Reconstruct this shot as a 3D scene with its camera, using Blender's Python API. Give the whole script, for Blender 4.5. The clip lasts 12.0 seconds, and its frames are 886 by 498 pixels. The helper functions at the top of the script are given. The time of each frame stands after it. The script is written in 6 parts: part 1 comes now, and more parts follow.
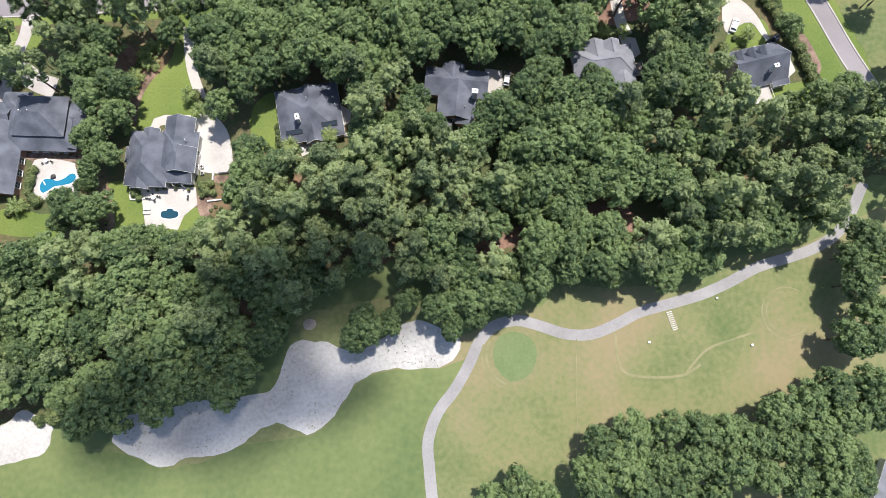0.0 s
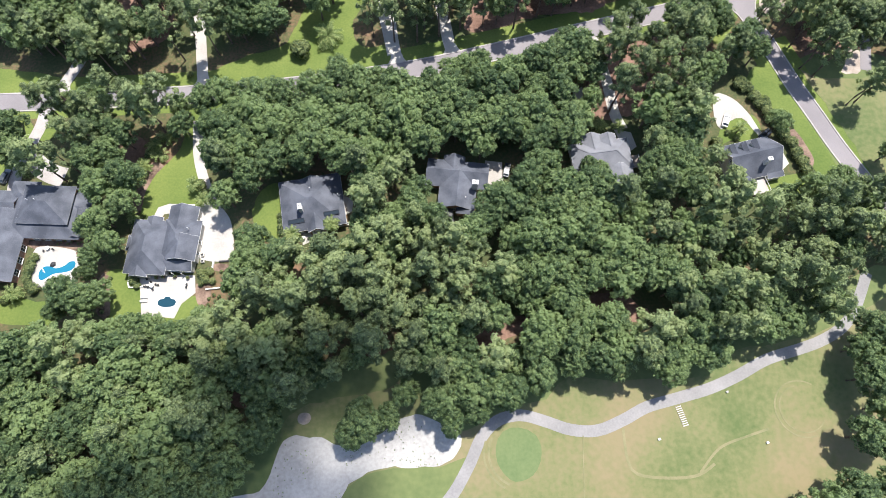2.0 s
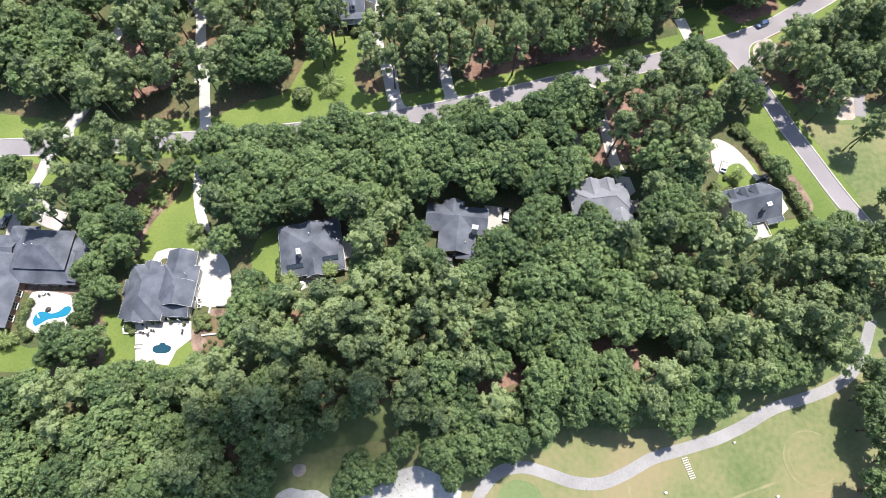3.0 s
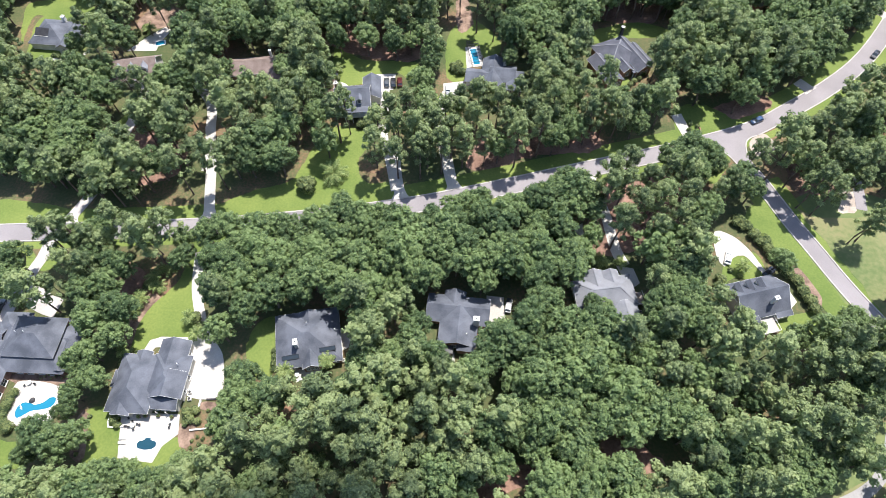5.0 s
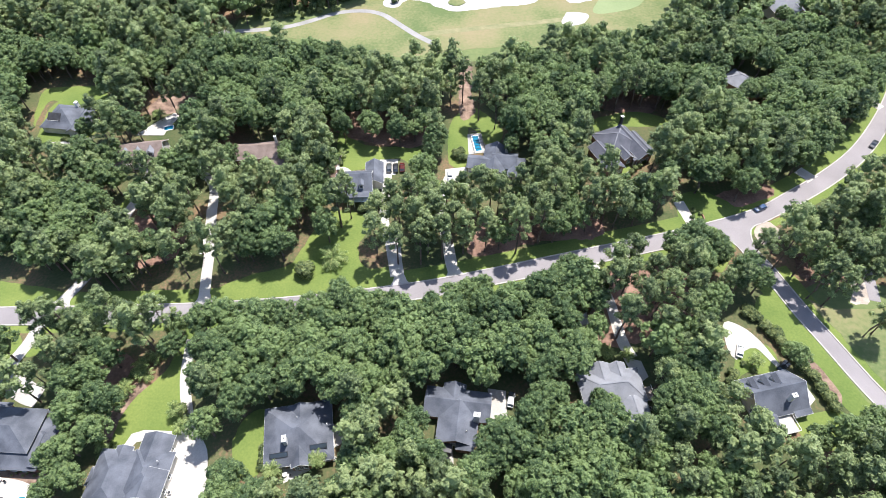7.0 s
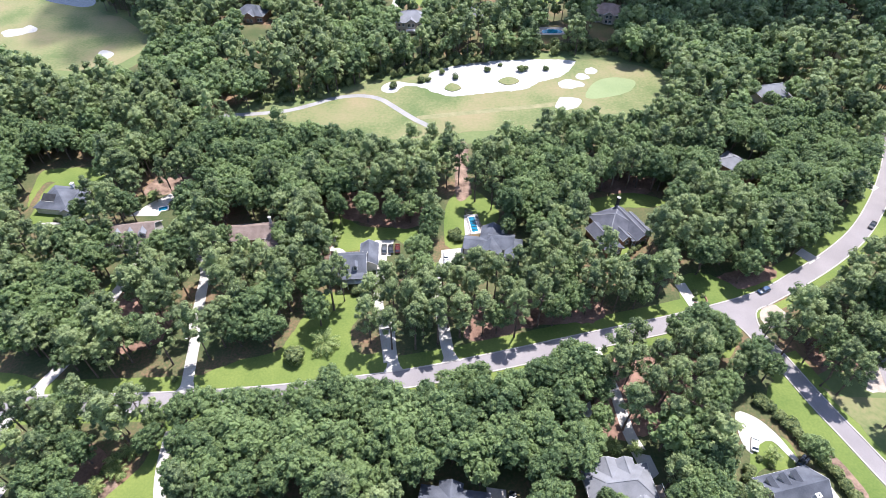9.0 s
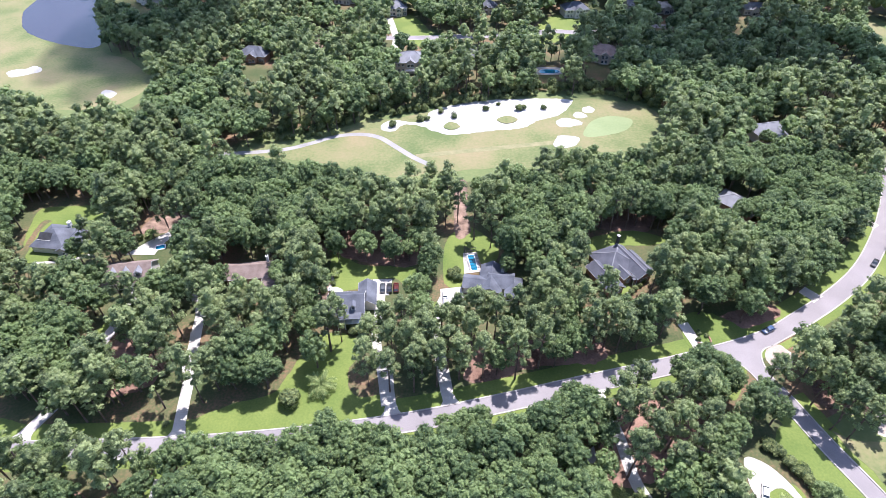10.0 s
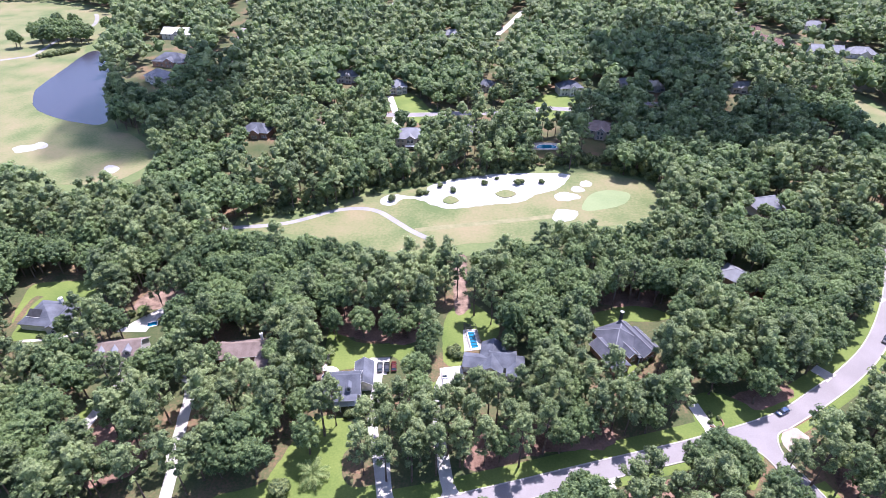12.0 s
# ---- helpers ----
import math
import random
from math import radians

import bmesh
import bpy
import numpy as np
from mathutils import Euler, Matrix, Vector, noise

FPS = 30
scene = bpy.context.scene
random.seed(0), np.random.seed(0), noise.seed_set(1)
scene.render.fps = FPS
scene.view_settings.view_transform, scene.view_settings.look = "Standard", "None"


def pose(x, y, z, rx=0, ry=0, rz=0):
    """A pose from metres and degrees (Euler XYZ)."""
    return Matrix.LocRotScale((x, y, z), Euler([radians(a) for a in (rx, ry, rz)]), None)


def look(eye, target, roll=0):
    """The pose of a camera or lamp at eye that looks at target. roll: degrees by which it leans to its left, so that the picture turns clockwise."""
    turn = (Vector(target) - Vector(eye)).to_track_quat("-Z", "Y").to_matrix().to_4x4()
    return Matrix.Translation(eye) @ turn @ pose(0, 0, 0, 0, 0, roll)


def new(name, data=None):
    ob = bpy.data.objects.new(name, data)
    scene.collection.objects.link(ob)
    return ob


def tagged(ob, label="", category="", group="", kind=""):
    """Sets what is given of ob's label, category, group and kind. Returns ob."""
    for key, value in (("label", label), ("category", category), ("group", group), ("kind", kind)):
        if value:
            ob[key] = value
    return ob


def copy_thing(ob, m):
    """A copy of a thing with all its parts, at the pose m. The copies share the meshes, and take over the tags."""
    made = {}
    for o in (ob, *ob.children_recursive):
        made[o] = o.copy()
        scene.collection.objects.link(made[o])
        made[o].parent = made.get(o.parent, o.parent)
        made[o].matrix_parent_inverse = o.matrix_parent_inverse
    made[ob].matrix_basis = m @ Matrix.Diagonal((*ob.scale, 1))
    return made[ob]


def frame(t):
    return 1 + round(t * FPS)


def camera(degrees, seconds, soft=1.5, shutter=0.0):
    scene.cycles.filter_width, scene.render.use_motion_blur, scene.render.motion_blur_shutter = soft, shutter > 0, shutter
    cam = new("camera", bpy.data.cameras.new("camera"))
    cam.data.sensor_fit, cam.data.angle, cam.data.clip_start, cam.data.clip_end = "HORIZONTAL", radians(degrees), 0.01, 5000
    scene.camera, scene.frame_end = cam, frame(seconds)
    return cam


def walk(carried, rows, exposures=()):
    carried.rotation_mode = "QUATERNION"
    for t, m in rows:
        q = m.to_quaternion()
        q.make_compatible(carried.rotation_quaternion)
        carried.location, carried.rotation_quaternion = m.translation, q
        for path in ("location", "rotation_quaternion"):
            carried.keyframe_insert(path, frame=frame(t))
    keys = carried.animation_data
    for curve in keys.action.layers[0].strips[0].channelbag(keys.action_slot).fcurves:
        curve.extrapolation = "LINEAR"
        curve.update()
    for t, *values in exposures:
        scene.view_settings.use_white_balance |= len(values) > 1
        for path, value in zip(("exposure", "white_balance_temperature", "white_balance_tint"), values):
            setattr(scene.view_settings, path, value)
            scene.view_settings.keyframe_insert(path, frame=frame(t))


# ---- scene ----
cam = camera(75.9, 12.0, soft=0.4)
PATH = [
    (0, (-1.072, -12.72, 152.074), (-1.07, -12.366, 150.105), 0.1),
    (0.5, (-1.087, -11.81, 151.875), (-1.084, -11.389, 149.92), 0.1),
    (1, (-1.052, -11.299, 151.539), (-1.05, -10.807, 149.6), 0.0),
    (1.5, (-1.03, -10.854, 151.182), (-1.03, -10.292, 149.263), -0.1),
    (2, (-0.949, -10.203, 150.991), (-0.95, -9.573, 149.093), -0.1),
    (2.5, (-0.81, -9.073, 150.849), (-0.812, -8.379, 148.973), -0.2),
    (3, (-0.74, -7.837, 150.706), (-0.742, -7.083, 148.853), -0.1),
    (5, (-0.244, -3.918, 149.647), (-0.258, -2.914, 147.917), -0.1),
    (5.5, (-0.079, -2.472, 149.393), (-0.095, -1.415, 147.696), -0.0),
    (6, (0.29, -0.911, 149.28), (0.264, 0.2, 147.618), -0.1),
    (6.5, (0.553, 0.491, 148.959), (0.524, 1.657, 147.333), -0.1),
    (7, (0.74, 1.929, 148.389), (0.709, 3.147, 146.803), -0.1),
    (9, (1.375, 7.262, 146.312), (1.346, 8.676, 144.899), 0.1),
    (9.5, (1.437, 8.524, 146.169), (1.409, 9.98, 144.799), 0.1),
    (10, (1.368, 9.776, 146.099), (1.34, 11.273, 144.774), 0.1),
    (10.5, (1.308, 10.79, 146.041), (1.282, 12.328, 144.762), 0.1),
    (11, (1.144, 11.913, 146.0), (1.119, 13.489, 144.768), 0.1),
    (11.5, (1.183, 13.281, 145.948), (1.157, 14.893, 144.765), 0.1),
    (12, (1.113, 14.48, 146.033), (1.086, 16.125, 144.896), 0.1),
]
walk(cam, [(t, look(eye, target, roll)) for t, eye, target, roll in PATH], [(0, 0.53, 6550, 12), (3, 0.83, 6500, 11), (6, 0.91, 6450, 11), (9.5, 1.03, 6150, 18), (12, 1.10, 5900, 29)])

# ---- daylight: high summer sun, clear sky ----
SUN_FROM = Vector((0.23, 0.37, 1.0)).normalized()
world = bpy.data.worlds.new("sky")
scene.world = world
world.use_nodes = True
sky = world.node_tree.nodes.new("ShaderNodeTexSky")
sky.sky_type = "NISHITA"
sky.sun_disc = False
sky.sun_elevation = math.asin(SUN_FROM.z)
sky.sun_rotation = math.atan2(SUN_FROM.x, SUN_FROM.y)
background = world.node_tree.nodes["Background"]
world.node_tree.links.new(sky.outputs[0], background.inputs[0])
background.inputs[1].default_value = 0.15
sun_data = bpy.data.lights.new("sun", "SUN")
sun_data.energy, sun_data.angle, sun_data.color = 5.0, radians(0.6), (1.0, 0.96, 0.9)
sun = new("sun", sun_data)
sun.matrix_world = look(SUN_FROM * 400, (0, 0, 0))

# ---- unseen clouds added overhead, placed to shade parts of the course and the far wood ----
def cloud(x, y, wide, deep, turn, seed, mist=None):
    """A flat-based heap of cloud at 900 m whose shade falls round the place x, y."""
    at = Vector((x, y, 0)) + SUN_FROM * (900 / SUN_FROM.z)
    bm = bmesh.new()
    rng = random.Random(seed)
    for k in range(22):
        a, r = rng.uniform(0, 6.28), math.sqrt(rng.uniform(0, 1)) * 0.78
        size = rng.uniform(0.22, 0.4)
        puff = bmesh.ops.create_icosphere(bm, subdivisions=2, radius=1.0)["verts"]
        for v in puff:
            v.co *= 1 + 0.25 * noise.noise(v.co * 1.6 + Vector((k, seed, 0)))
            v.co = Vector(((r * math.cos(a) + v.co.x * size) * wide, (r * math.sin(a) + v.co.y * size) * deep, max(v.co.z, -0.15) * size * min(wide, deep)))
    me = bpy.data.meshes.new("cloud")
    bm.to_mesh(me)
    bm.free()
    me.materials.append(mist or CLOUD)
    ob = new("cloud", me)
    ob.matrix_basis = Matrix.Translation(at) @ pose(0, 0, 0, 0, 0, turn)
    tagged(ob, "unseen cloud overhead, placed to shade the ground", "cloud", "clouds", "structure")


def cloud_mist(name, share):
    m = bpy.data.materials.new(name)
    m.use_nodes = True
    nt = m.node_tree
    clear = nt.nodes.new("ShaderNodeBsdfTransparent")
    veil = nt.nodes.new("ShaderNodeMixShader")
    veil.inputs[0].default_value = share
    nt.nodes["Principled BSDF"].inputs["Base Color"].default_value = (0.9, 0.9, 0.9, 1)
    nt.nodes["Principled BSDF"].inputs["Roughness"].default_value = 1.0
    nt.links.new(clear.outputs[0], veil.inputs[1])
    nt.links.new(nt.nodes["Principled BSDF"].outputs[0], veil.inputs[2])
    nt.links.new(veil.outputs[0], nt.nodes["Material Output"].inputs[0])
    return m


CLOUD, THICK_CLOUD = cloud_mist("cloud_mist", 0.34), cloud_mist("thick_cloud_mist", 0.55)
# clouds over the same ground are stacked to deepen the shade there
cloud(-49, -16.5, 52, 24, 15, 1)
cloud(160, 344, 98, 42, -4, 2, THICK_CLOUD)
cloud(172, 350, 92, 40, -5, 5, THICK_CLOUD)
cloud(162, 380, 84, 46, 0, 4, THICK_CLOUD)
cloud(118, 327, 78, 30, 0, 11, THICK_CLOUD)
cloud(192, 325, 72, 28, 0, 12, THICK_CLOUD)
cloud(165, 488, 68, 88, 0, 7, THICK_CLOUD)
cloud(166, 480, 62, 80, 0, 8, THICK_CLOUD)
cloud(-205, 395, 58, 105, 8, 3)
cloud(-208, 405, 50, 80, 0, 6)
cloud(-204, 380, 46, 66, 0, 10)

# ---- materials ----
def material(name, low, high, scale=1.0, rough=0.8, bump=0.0, fine=0.0, metal=0.0, island=0.0, object_random=0.0, mid=None, spec=0.3, grainy=0.55, broadly=1.1):
    """A surface whose colour wanders between two tones at two scales, with relief of its own."""
    m = bpy.data.materials.new(name)
    m.use_nodes = True
    nt = m.node_tree
    bsdf = nt.nodes["Principled BSDF"]
    geo = nt.nodes.new("ShaderNodeNewGeometry")
    broad = nt.nodes.new("ShaderNodeTexNoise")
    broad.inputs["Scale"].default_value, broad.inputs["Detail"].default_value = scale, 6
    grain = nt.nodes.new("ShaderNodeTexNoise")
    grain.inputs["Scale"].default_value, grain.inputs["Detail"].default_value = fine or scale * 14, 4
    for n in (broad, grain):
        nt.links.new(geo.outputs["Position"], n.inputs["Vector"])
    total = nt.nodes.new("ShaderNodeMath")
    total.operation = "MULTIPLY_ADD"
    nt.links.new(grain.outputs[0], total.inputs[0])
    total.inputs[1].default_value = grainy
    half = nt.nodes.new("ShaderNodeMath")
    half.operation = "MULTIPLY_ADD"
    nt.links.new(broad.outputs[0], half.inputs[0])
    half.inputs[1].default_value, half.inputs[2].default_value = broadly, 0.5 - broadly / 2 - grainy / 2
    nt.links.new(half.outputs[0], total.inputs[2])
    value = total.outputs[0]
    for strength, source in ((island, geo.outputs["Random Per Island"]), (object_random, None)):
        if not strength:
            continue
        if source is None:
            source = nt.nodes.new("ShaderNodeObjectInfo").outputs["Random"]
        add = nt.nodes.new("ShaderNodeMath")
        add.operation = "MULTIPLY_ADD"
        nt.links.new(source, add.inputs[0])
        add.inputs[1].default_value = strength
        shift = nt.nodes.new("ShaderNodeMath")
        shift.operation = "ADD"
        shift.inputs[1].default_value = -strength / 2
        nt.links.new(value, shift.inputs[0])
        nt.links.new(shift.outputs[0], add.inputs[2])
        value = add.outputs[0]
    ramp = nt.nodes.new("ShaderNodeValToRGB")
    ramp.color_ramp.elements[0].position, ramp.color_ramp.elements[1].position = 0.25, 0.78
    ramp.color_ramp.elements[0].color, ramp.color_ramp.elements[1].color = (*low, 1), (*high, 1)
    if mid:
        ramp.color_ramp.elements.new(0.5).color = (*mid, 1)
    nt.links.new(value, ramp.inputs[0])
    nt.links.new(ramp.outputs[0], bsdf.inputs["Base Color"])
    bsdf.inputs["Roughness"].default_value = rough
    bsdf.inputs["Metallic"].default_value = metal
    bsdf.inputs["Specular IOR Level"].default_value = spec
    if bump:
        relief = nt.nodes.new("ShaderNodeBump")
        relief.inputs["Strength"].default_value, relief.inputs["Distance"].default_value = 0.6, bump
        nt.links.new(grain.outputs[0], relief.inputs["Height"])
        nt.links.new(relief.outputs[0], bsdf.inputs["Normal"])
    return m


M = {
    "litter": material("pine_straw_floor", (0.04, 0.065, 0.022), (0.22, 0.12, 0.08), 0.05, 0.95, 0.05, 1.2, mid=(0.085, 0.09, 0.04)),
    "lawn": material("lawn_grass", (0.081, 0.125, 0.027), (0.166, 0.204, 0.052), 0.05, 0.9, 0.03, 1.5),
    "golf": material("golf_grass", (0.09, 0.124, 0.044), (0.215, 0.18, 0.1), 0.032, 0.9, 0.02, 0.7, mid=(0.157, 0.165, 0.073), broadly=1.45),
    "green": material("putting_turf", (0.155, 0.2, 0.092), (0.2, 0.24, 0.118), 0.06, 0.85, 0.01, 1.0),
    "tee": material("tee_turf", (0.092, 0.138, 0.054), (0.15, 0.185, 0.08), 0.1, 0.85, 0.01, 1.2),
    "sand": material("bunker_sand", (0.31, 0.3, 0.285), (0.48, 0.468, 0.445), 0.07, 0.95, 0.1, 1.1, grainy=0.7),
    "asphalt": material("worn_asphalt", (0.189, 0.174, 0.18), (0.253, 0.234, 0.241), 0.08, 0.9, 0.01, 3.0),
    "cart": material("cart_path_concrete", (0.198, 0.193, 0.19), (0.293, 0.283, 0.279), 0.12, 0.9, 0.01, 2.0),
    "concrete": material("pale_concrete", (0.342, 0.319, 0.293), (0.486, 0.464, 0.429), 0.12, 0.9, 0.01, 2.5),
    "kerb": material("kerb_concrete", (0.30, 0.28, 0.265), (0.42, 0.395, 0.375), 0.2, 0.9, 0.01, 2.5),
    "sandy": material("sandy_soil", (0.25, 0.21, 0.175), (0.42, 0.36, 0.31), 0.3, 0.95, 0.05, 1.8),
    "bed": material("mulch", (0.10, 0.066, 0.05), (0.285, 0.20, 0.152), 0.3, 0.95, 0.06, 1.9, broadly=1.6),
    "brick_paving": material("brick_paving", (0.20, 0.10, 0.075), (0.36, 0.21, 0.165), 0.6, 0.9, 0.01, 4.0),
    "shingle": material("slate_grey_shingle", (0.056, 0.063, 0.08), (0.122, 0.132, 0.16), 0.22, 0.75, 0.02, 5.0, broadly=1.6),
    "shingle_dark": material("dark_slate_shingle", (0.05, 0.053, 0.07), (0.095, 0.10, 0.125), 0.35, 0.7, 0.02, 5.0),
    "shingle_light": material("weathered_grey_shingle", (0.14, 0.146, 0.164), (0.216, 0.223, 0.248), 0.35, 0.75, 0.02, 5.0),
    "shingle_brown": material("brown_shingle", (0.144, 0.108, 0.095), (0.27, 0.211, 0.189), 0.35, 0.8, 0.02, 5.0),
    "wall_brick": material("red_brown_brick", (0.22, 0.12, 0.09), (0.38, 0.24, 0.18), 0.8, 0.85, 0.01, 8.0),
    "wall_pale": material("pale_siding", (0.468, 0.451, 0.416), (0.612, 0.595, 0.561), 0.5, 0.7, 0.005, 6.0),
    "wall_tan": material("tan_stucco", (0.42, 0.35, 0.29), (0.58, 0.50, 0.43), 0.5, 0.8, 0.005, 6.0),
    "wood": material("weathered_boards", (0.16, 0.13, 0.11), (0.34, 0.29, 0.25), 0.8, 0.85, 0.005, 5.0),
    "fairway": material("fairway_turf", (0.081, 0.119, 0.043), (0.157, 0.18, 0.071), 0.03, 0.9, 0.02, 0.6),
    "worn": material("worn_turf", (0.155, 0.162, 0.078), (0.23, 0.208, 0.116), 0.25, 0.9, 0.01, 1.6, broadly=1.6),
    "straw": material("red_pine_straw", (0.10, 0.058, 0.042), (0.30, 0.185, 0.14), 0.12, 0.95, 0.05, 1.4),
    "gutter": material("grey_gutter", (0.16, 0.165, 0.18), (0.26, 0.265, 0.28), 0.8, 0.6),
    "trim": material("white_trim", (0.612, 0.612, 0.603), (0.714, 0.714, 0.705), 0.5, 0.5),
    "dark": material("dark_metal", (0.02, 0.02, 0.022), (0.05, 0.05, 0.055), 0.8, 0.5),
    "oak": material("oak_leaves", (0.07, 0.116, 0.05), (0.222, 0.298, 0.122), 0.35, 0.5, 0.0, 3.6, island=0.3, mid=(0.16, 0.224, 0.092), spec=0.34, grainy=0.85, broadly=0.7),
    "pine": material("pine_needles", (0.098, 0.136, 0.064), (0.295, 0.352, 0.16), 0.35, 0.5, 0.0, 3.6, island=0.3, mid=(0.204, 0.26, 0.114), spec=0.34, grainy=0.85, broadly=0.7),
    "bark": material("grey_brown_bark", (0.07, 0.05, 0.04), (0.20, 0.155, 0.13), 0.8, 0.95, 0.03, 4.0),
    "palm": material("palm_fronds", (0.10, 0.16, 0.05), (0.32, 0.38, 0.15), 0.5, 0.45, 0, 3.0, island=0.4),
    "shrub": material("shrub_leaves", (0.062, 0.098, 0.042), (0.235, 0.275, 0.11), 0.3, 0.6, 0, 2.0, island=0.4),
}


def leafy(m, share=0.36, cell=3.0):
    """Lets a share of the light through thin leaves, and gives each tree and clump a tone of its own."""
    nt = m.node_tree
    bsdf = nt.nodes["Principled BSDF"]
    colour = bsdf.inputs["Base Color"].links[0].from_socket
    ramp = colour.node
    value = ramp.inputs[0].links[0].from_socket
    tone = nt.nodes.new("ShaderNodeAttribute")
    tone.attribute_name = "tone"
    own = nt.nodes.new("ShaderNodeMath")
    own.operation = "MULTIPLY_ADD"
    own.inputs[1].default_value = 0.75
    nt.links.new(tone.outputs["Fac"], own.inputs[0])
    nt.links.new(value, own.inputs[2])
    # single leaves and tufts: cells of their own tone and tilt
    geo = nt.nodes.new("ShaderNodeNewGeometry")
    cells = nt.nodes.new("ShaderNodeTexVoronoi")
    cells.inputs["Scale"].default_value = cell
    nt.links.new(geo.outputs["Position"], cells.inputs["Vector"])
    leaf_tone = nt.nodes.new("ShaderNodeSeparateColor")
    nt.links.new(cells.outputs["Color"], leaf_tone.inputs[0])
    shifted = nt.nodes.new("ShaderNodeMath")
    shifted.operation = "MULTIPLY_ADD"
    shifted.inputs[1].default_value = 0.62
    lower = nt.nodes.new("ShaderNodeMath")
    lower.operation = "SUBTRACT"
    lower.inputs[1].default_value = 0.29
    nt.links.new(own.outputs[0], lower.inputs[0])
    nt.links.new(leaf_tone.outputs[0], shifted.inputs[0])
    nt.links.new(lower.outputs[0], shifted.inputs[2])
    nt.links.new(shifted.outputs[0], ramp.inputs[0])
    tilt = nt.nodes.new("ShaderNodeBump")
    tilt.inputs["Strength"].default_value, tilt.inputs["Distance"].default_value = 0.85, 0.9 / cell
    nt.links.new(cells.outputs["Distance"], tilt.inputs["Height"])
    tilt.invert = True
    nt.links.new(tilt.outputs[0], bsdf.inputs["Normal"])
    through_leaf = nt.nodes.new("ShaderNodeBsdfTranslucent")
    mix = nt.nodes.new("ShaderNodeMixShader")
    mix.inputs[0].default_value = share
    glow = nt.nodes.new("ShaderNodeMix")
    glow.data_type, glow.blend_type = "RGBA", "MULTIPLY"
    glow.inputs[0].default_value = 1.0
    glow.inputs[7].default_value = (1.3, 1.35, 1.15, 1)
    nt.links.new(colour, glow.inputs[6])
    nt.links.new(glow.outputs[2], through_leaf.inputs[0])
    nt.links.new(bsdf.outputs[0], mix.inputs[1])
    nt.links.new(through_leaf.outputs[0], mix.inputs[2])
    nt.links.new(mix.outputs[0], nt.nodes["Material Output"].inputs[0])


for leaf_kind in ("oak", "pine", "palm", "shrub"):
    leafy(M[leaf_kind])


def plain(name, colour, rough=0.3, metal=0.0, coat=0.0):
    m = bpy.data.materials.new(name)
    m.use_nodes = True
    b = m.node_tree.nodes["Principled BSDF"]
    b.inputs["Base Color"].default_value = (*colour, 1)
    b.inputs["Roughness"].default_value, b.inputs["Metallic"].default_value = rough, metal
    b.inputs["Coat Weight"].default_value = coat
    return m


M["glass"] = plain("window_glass", (0.03, 0.04, 0.05), 0.06)
M["tyre"] = plain("tyre_rubber", (0.02, 0.02, 0.02), 0.8)
M["pool_water"] = plain("pool_water", (0.014, 0.16, 0.26), 0.05)
M["spa_water"] = plain("dark_pool_water", (0.012, 0.05, 0.075), 0.05)
M["pond_water"] = plain("pond_water", (0.032, 0.028, 0.042), 0.22)
M["mud_water"] = plain("brown_water", (0.17, 0.11, 0.10), 0.15)


# ---- building helpers ----
def mesh_object(name, verts, faces, mat, parent=None):
    """One mesh object from arrays of corners and equal-sided faces."""
    verts, faces = np.asarray(verts, np.float32), np.asarray(faces, np.int32)
    n = faces.shape[1]
    me = bpy.data.meshes.new(name)
    me.vertices.add(len(verts))
    me.vertices.foreach_set("co", verts.ravel())
    me.loops.add(faces.size)
    me.loops.foreach_set("vertex_index", faces.ravel())
    me.polygons.add(len(faces))
    me.polygons.foreach_set("loop_start", np.arange(0, faces.size, n, dtype=np.int32))
    me.update(calc_edges=True)
    me.shade_flat()
    me.materials.append(mat)
    ob = new(name, me)
    ob.parent = parent
    return ob


def part(name, bm, mat, parent=None, label=""):
    """Links a bmesh as one mesh object under a thing or a part."""
    me = bpy.data.meshes.new(name)
    bm.normal_update()
    bm.to_mesh(me)
    bm.free()
    me.materials.append(mat)
    ob = new(name, me)
    ob.parent = parent
    return tagged(ob, label)


def empty(name, m, label, category, group=""):
    ob = new(name)
    ob.matrix_basis = m
    return tagged(ob, label, category, group)


def add_box(bm, x0, y0, z0, x1, y1, z1):
    v = [bm.verts.new(c) for c in ((x0, y0, z0), (x1, y0, z0), (x1, y1, z0), (x0, y1, z0), (x0, y0, z1), (x1, y0, z1), (x1, y1, z1), (x0, y1, z1))]
    for f in ((3, 2, 1, 0), (4, 5, 6, 7), (0, 1, 5, 4), (1, 2, 6, 5), (2, 3, 7, 6), (3, 0, 4, 7)):
        bm.faces.new([v[i] for i in f])
    return v


def box(x0, y0, z0, x1, y1, z1, bevel=0.0):
    bm = bmesh.new()
    add_box(bm, x0, y0, z0, x1, y1, z1)
    if bevel:
        bmesh.ops.bevel(bm, geom=bm.edges[:], offset=bevel, segments=2, affect="EDGES")
    return bm


def tube(bm, points, radii, sides=7):
    rings = []
    for i, (p, r) in enumerate(zip(points, radii)):
        p = Vector(p)
        ahead = Vector(points[min(i + 1, len(points) - 1)]) - Vector(points[max(i - 1, 0)])
        turn = ahead.to_track_quat("Z", "Y")
        rings.append([bm.verts.new(p + turn @ Vector((r * math.cos(a), r * math.sin(a), 0))) for a in (k * 2 * math.pi / sides for k in range(sides))])
    for a, b in zip(rings, rings[1:]):
        for k in range(sides):
            bm.faces.new((a[k], a[(k + 1) % sides], b[(k + 1) % sides], b[k]))
    bm.faces.new(rings[0][::-1])
    bm.faces.new(rings[-1])


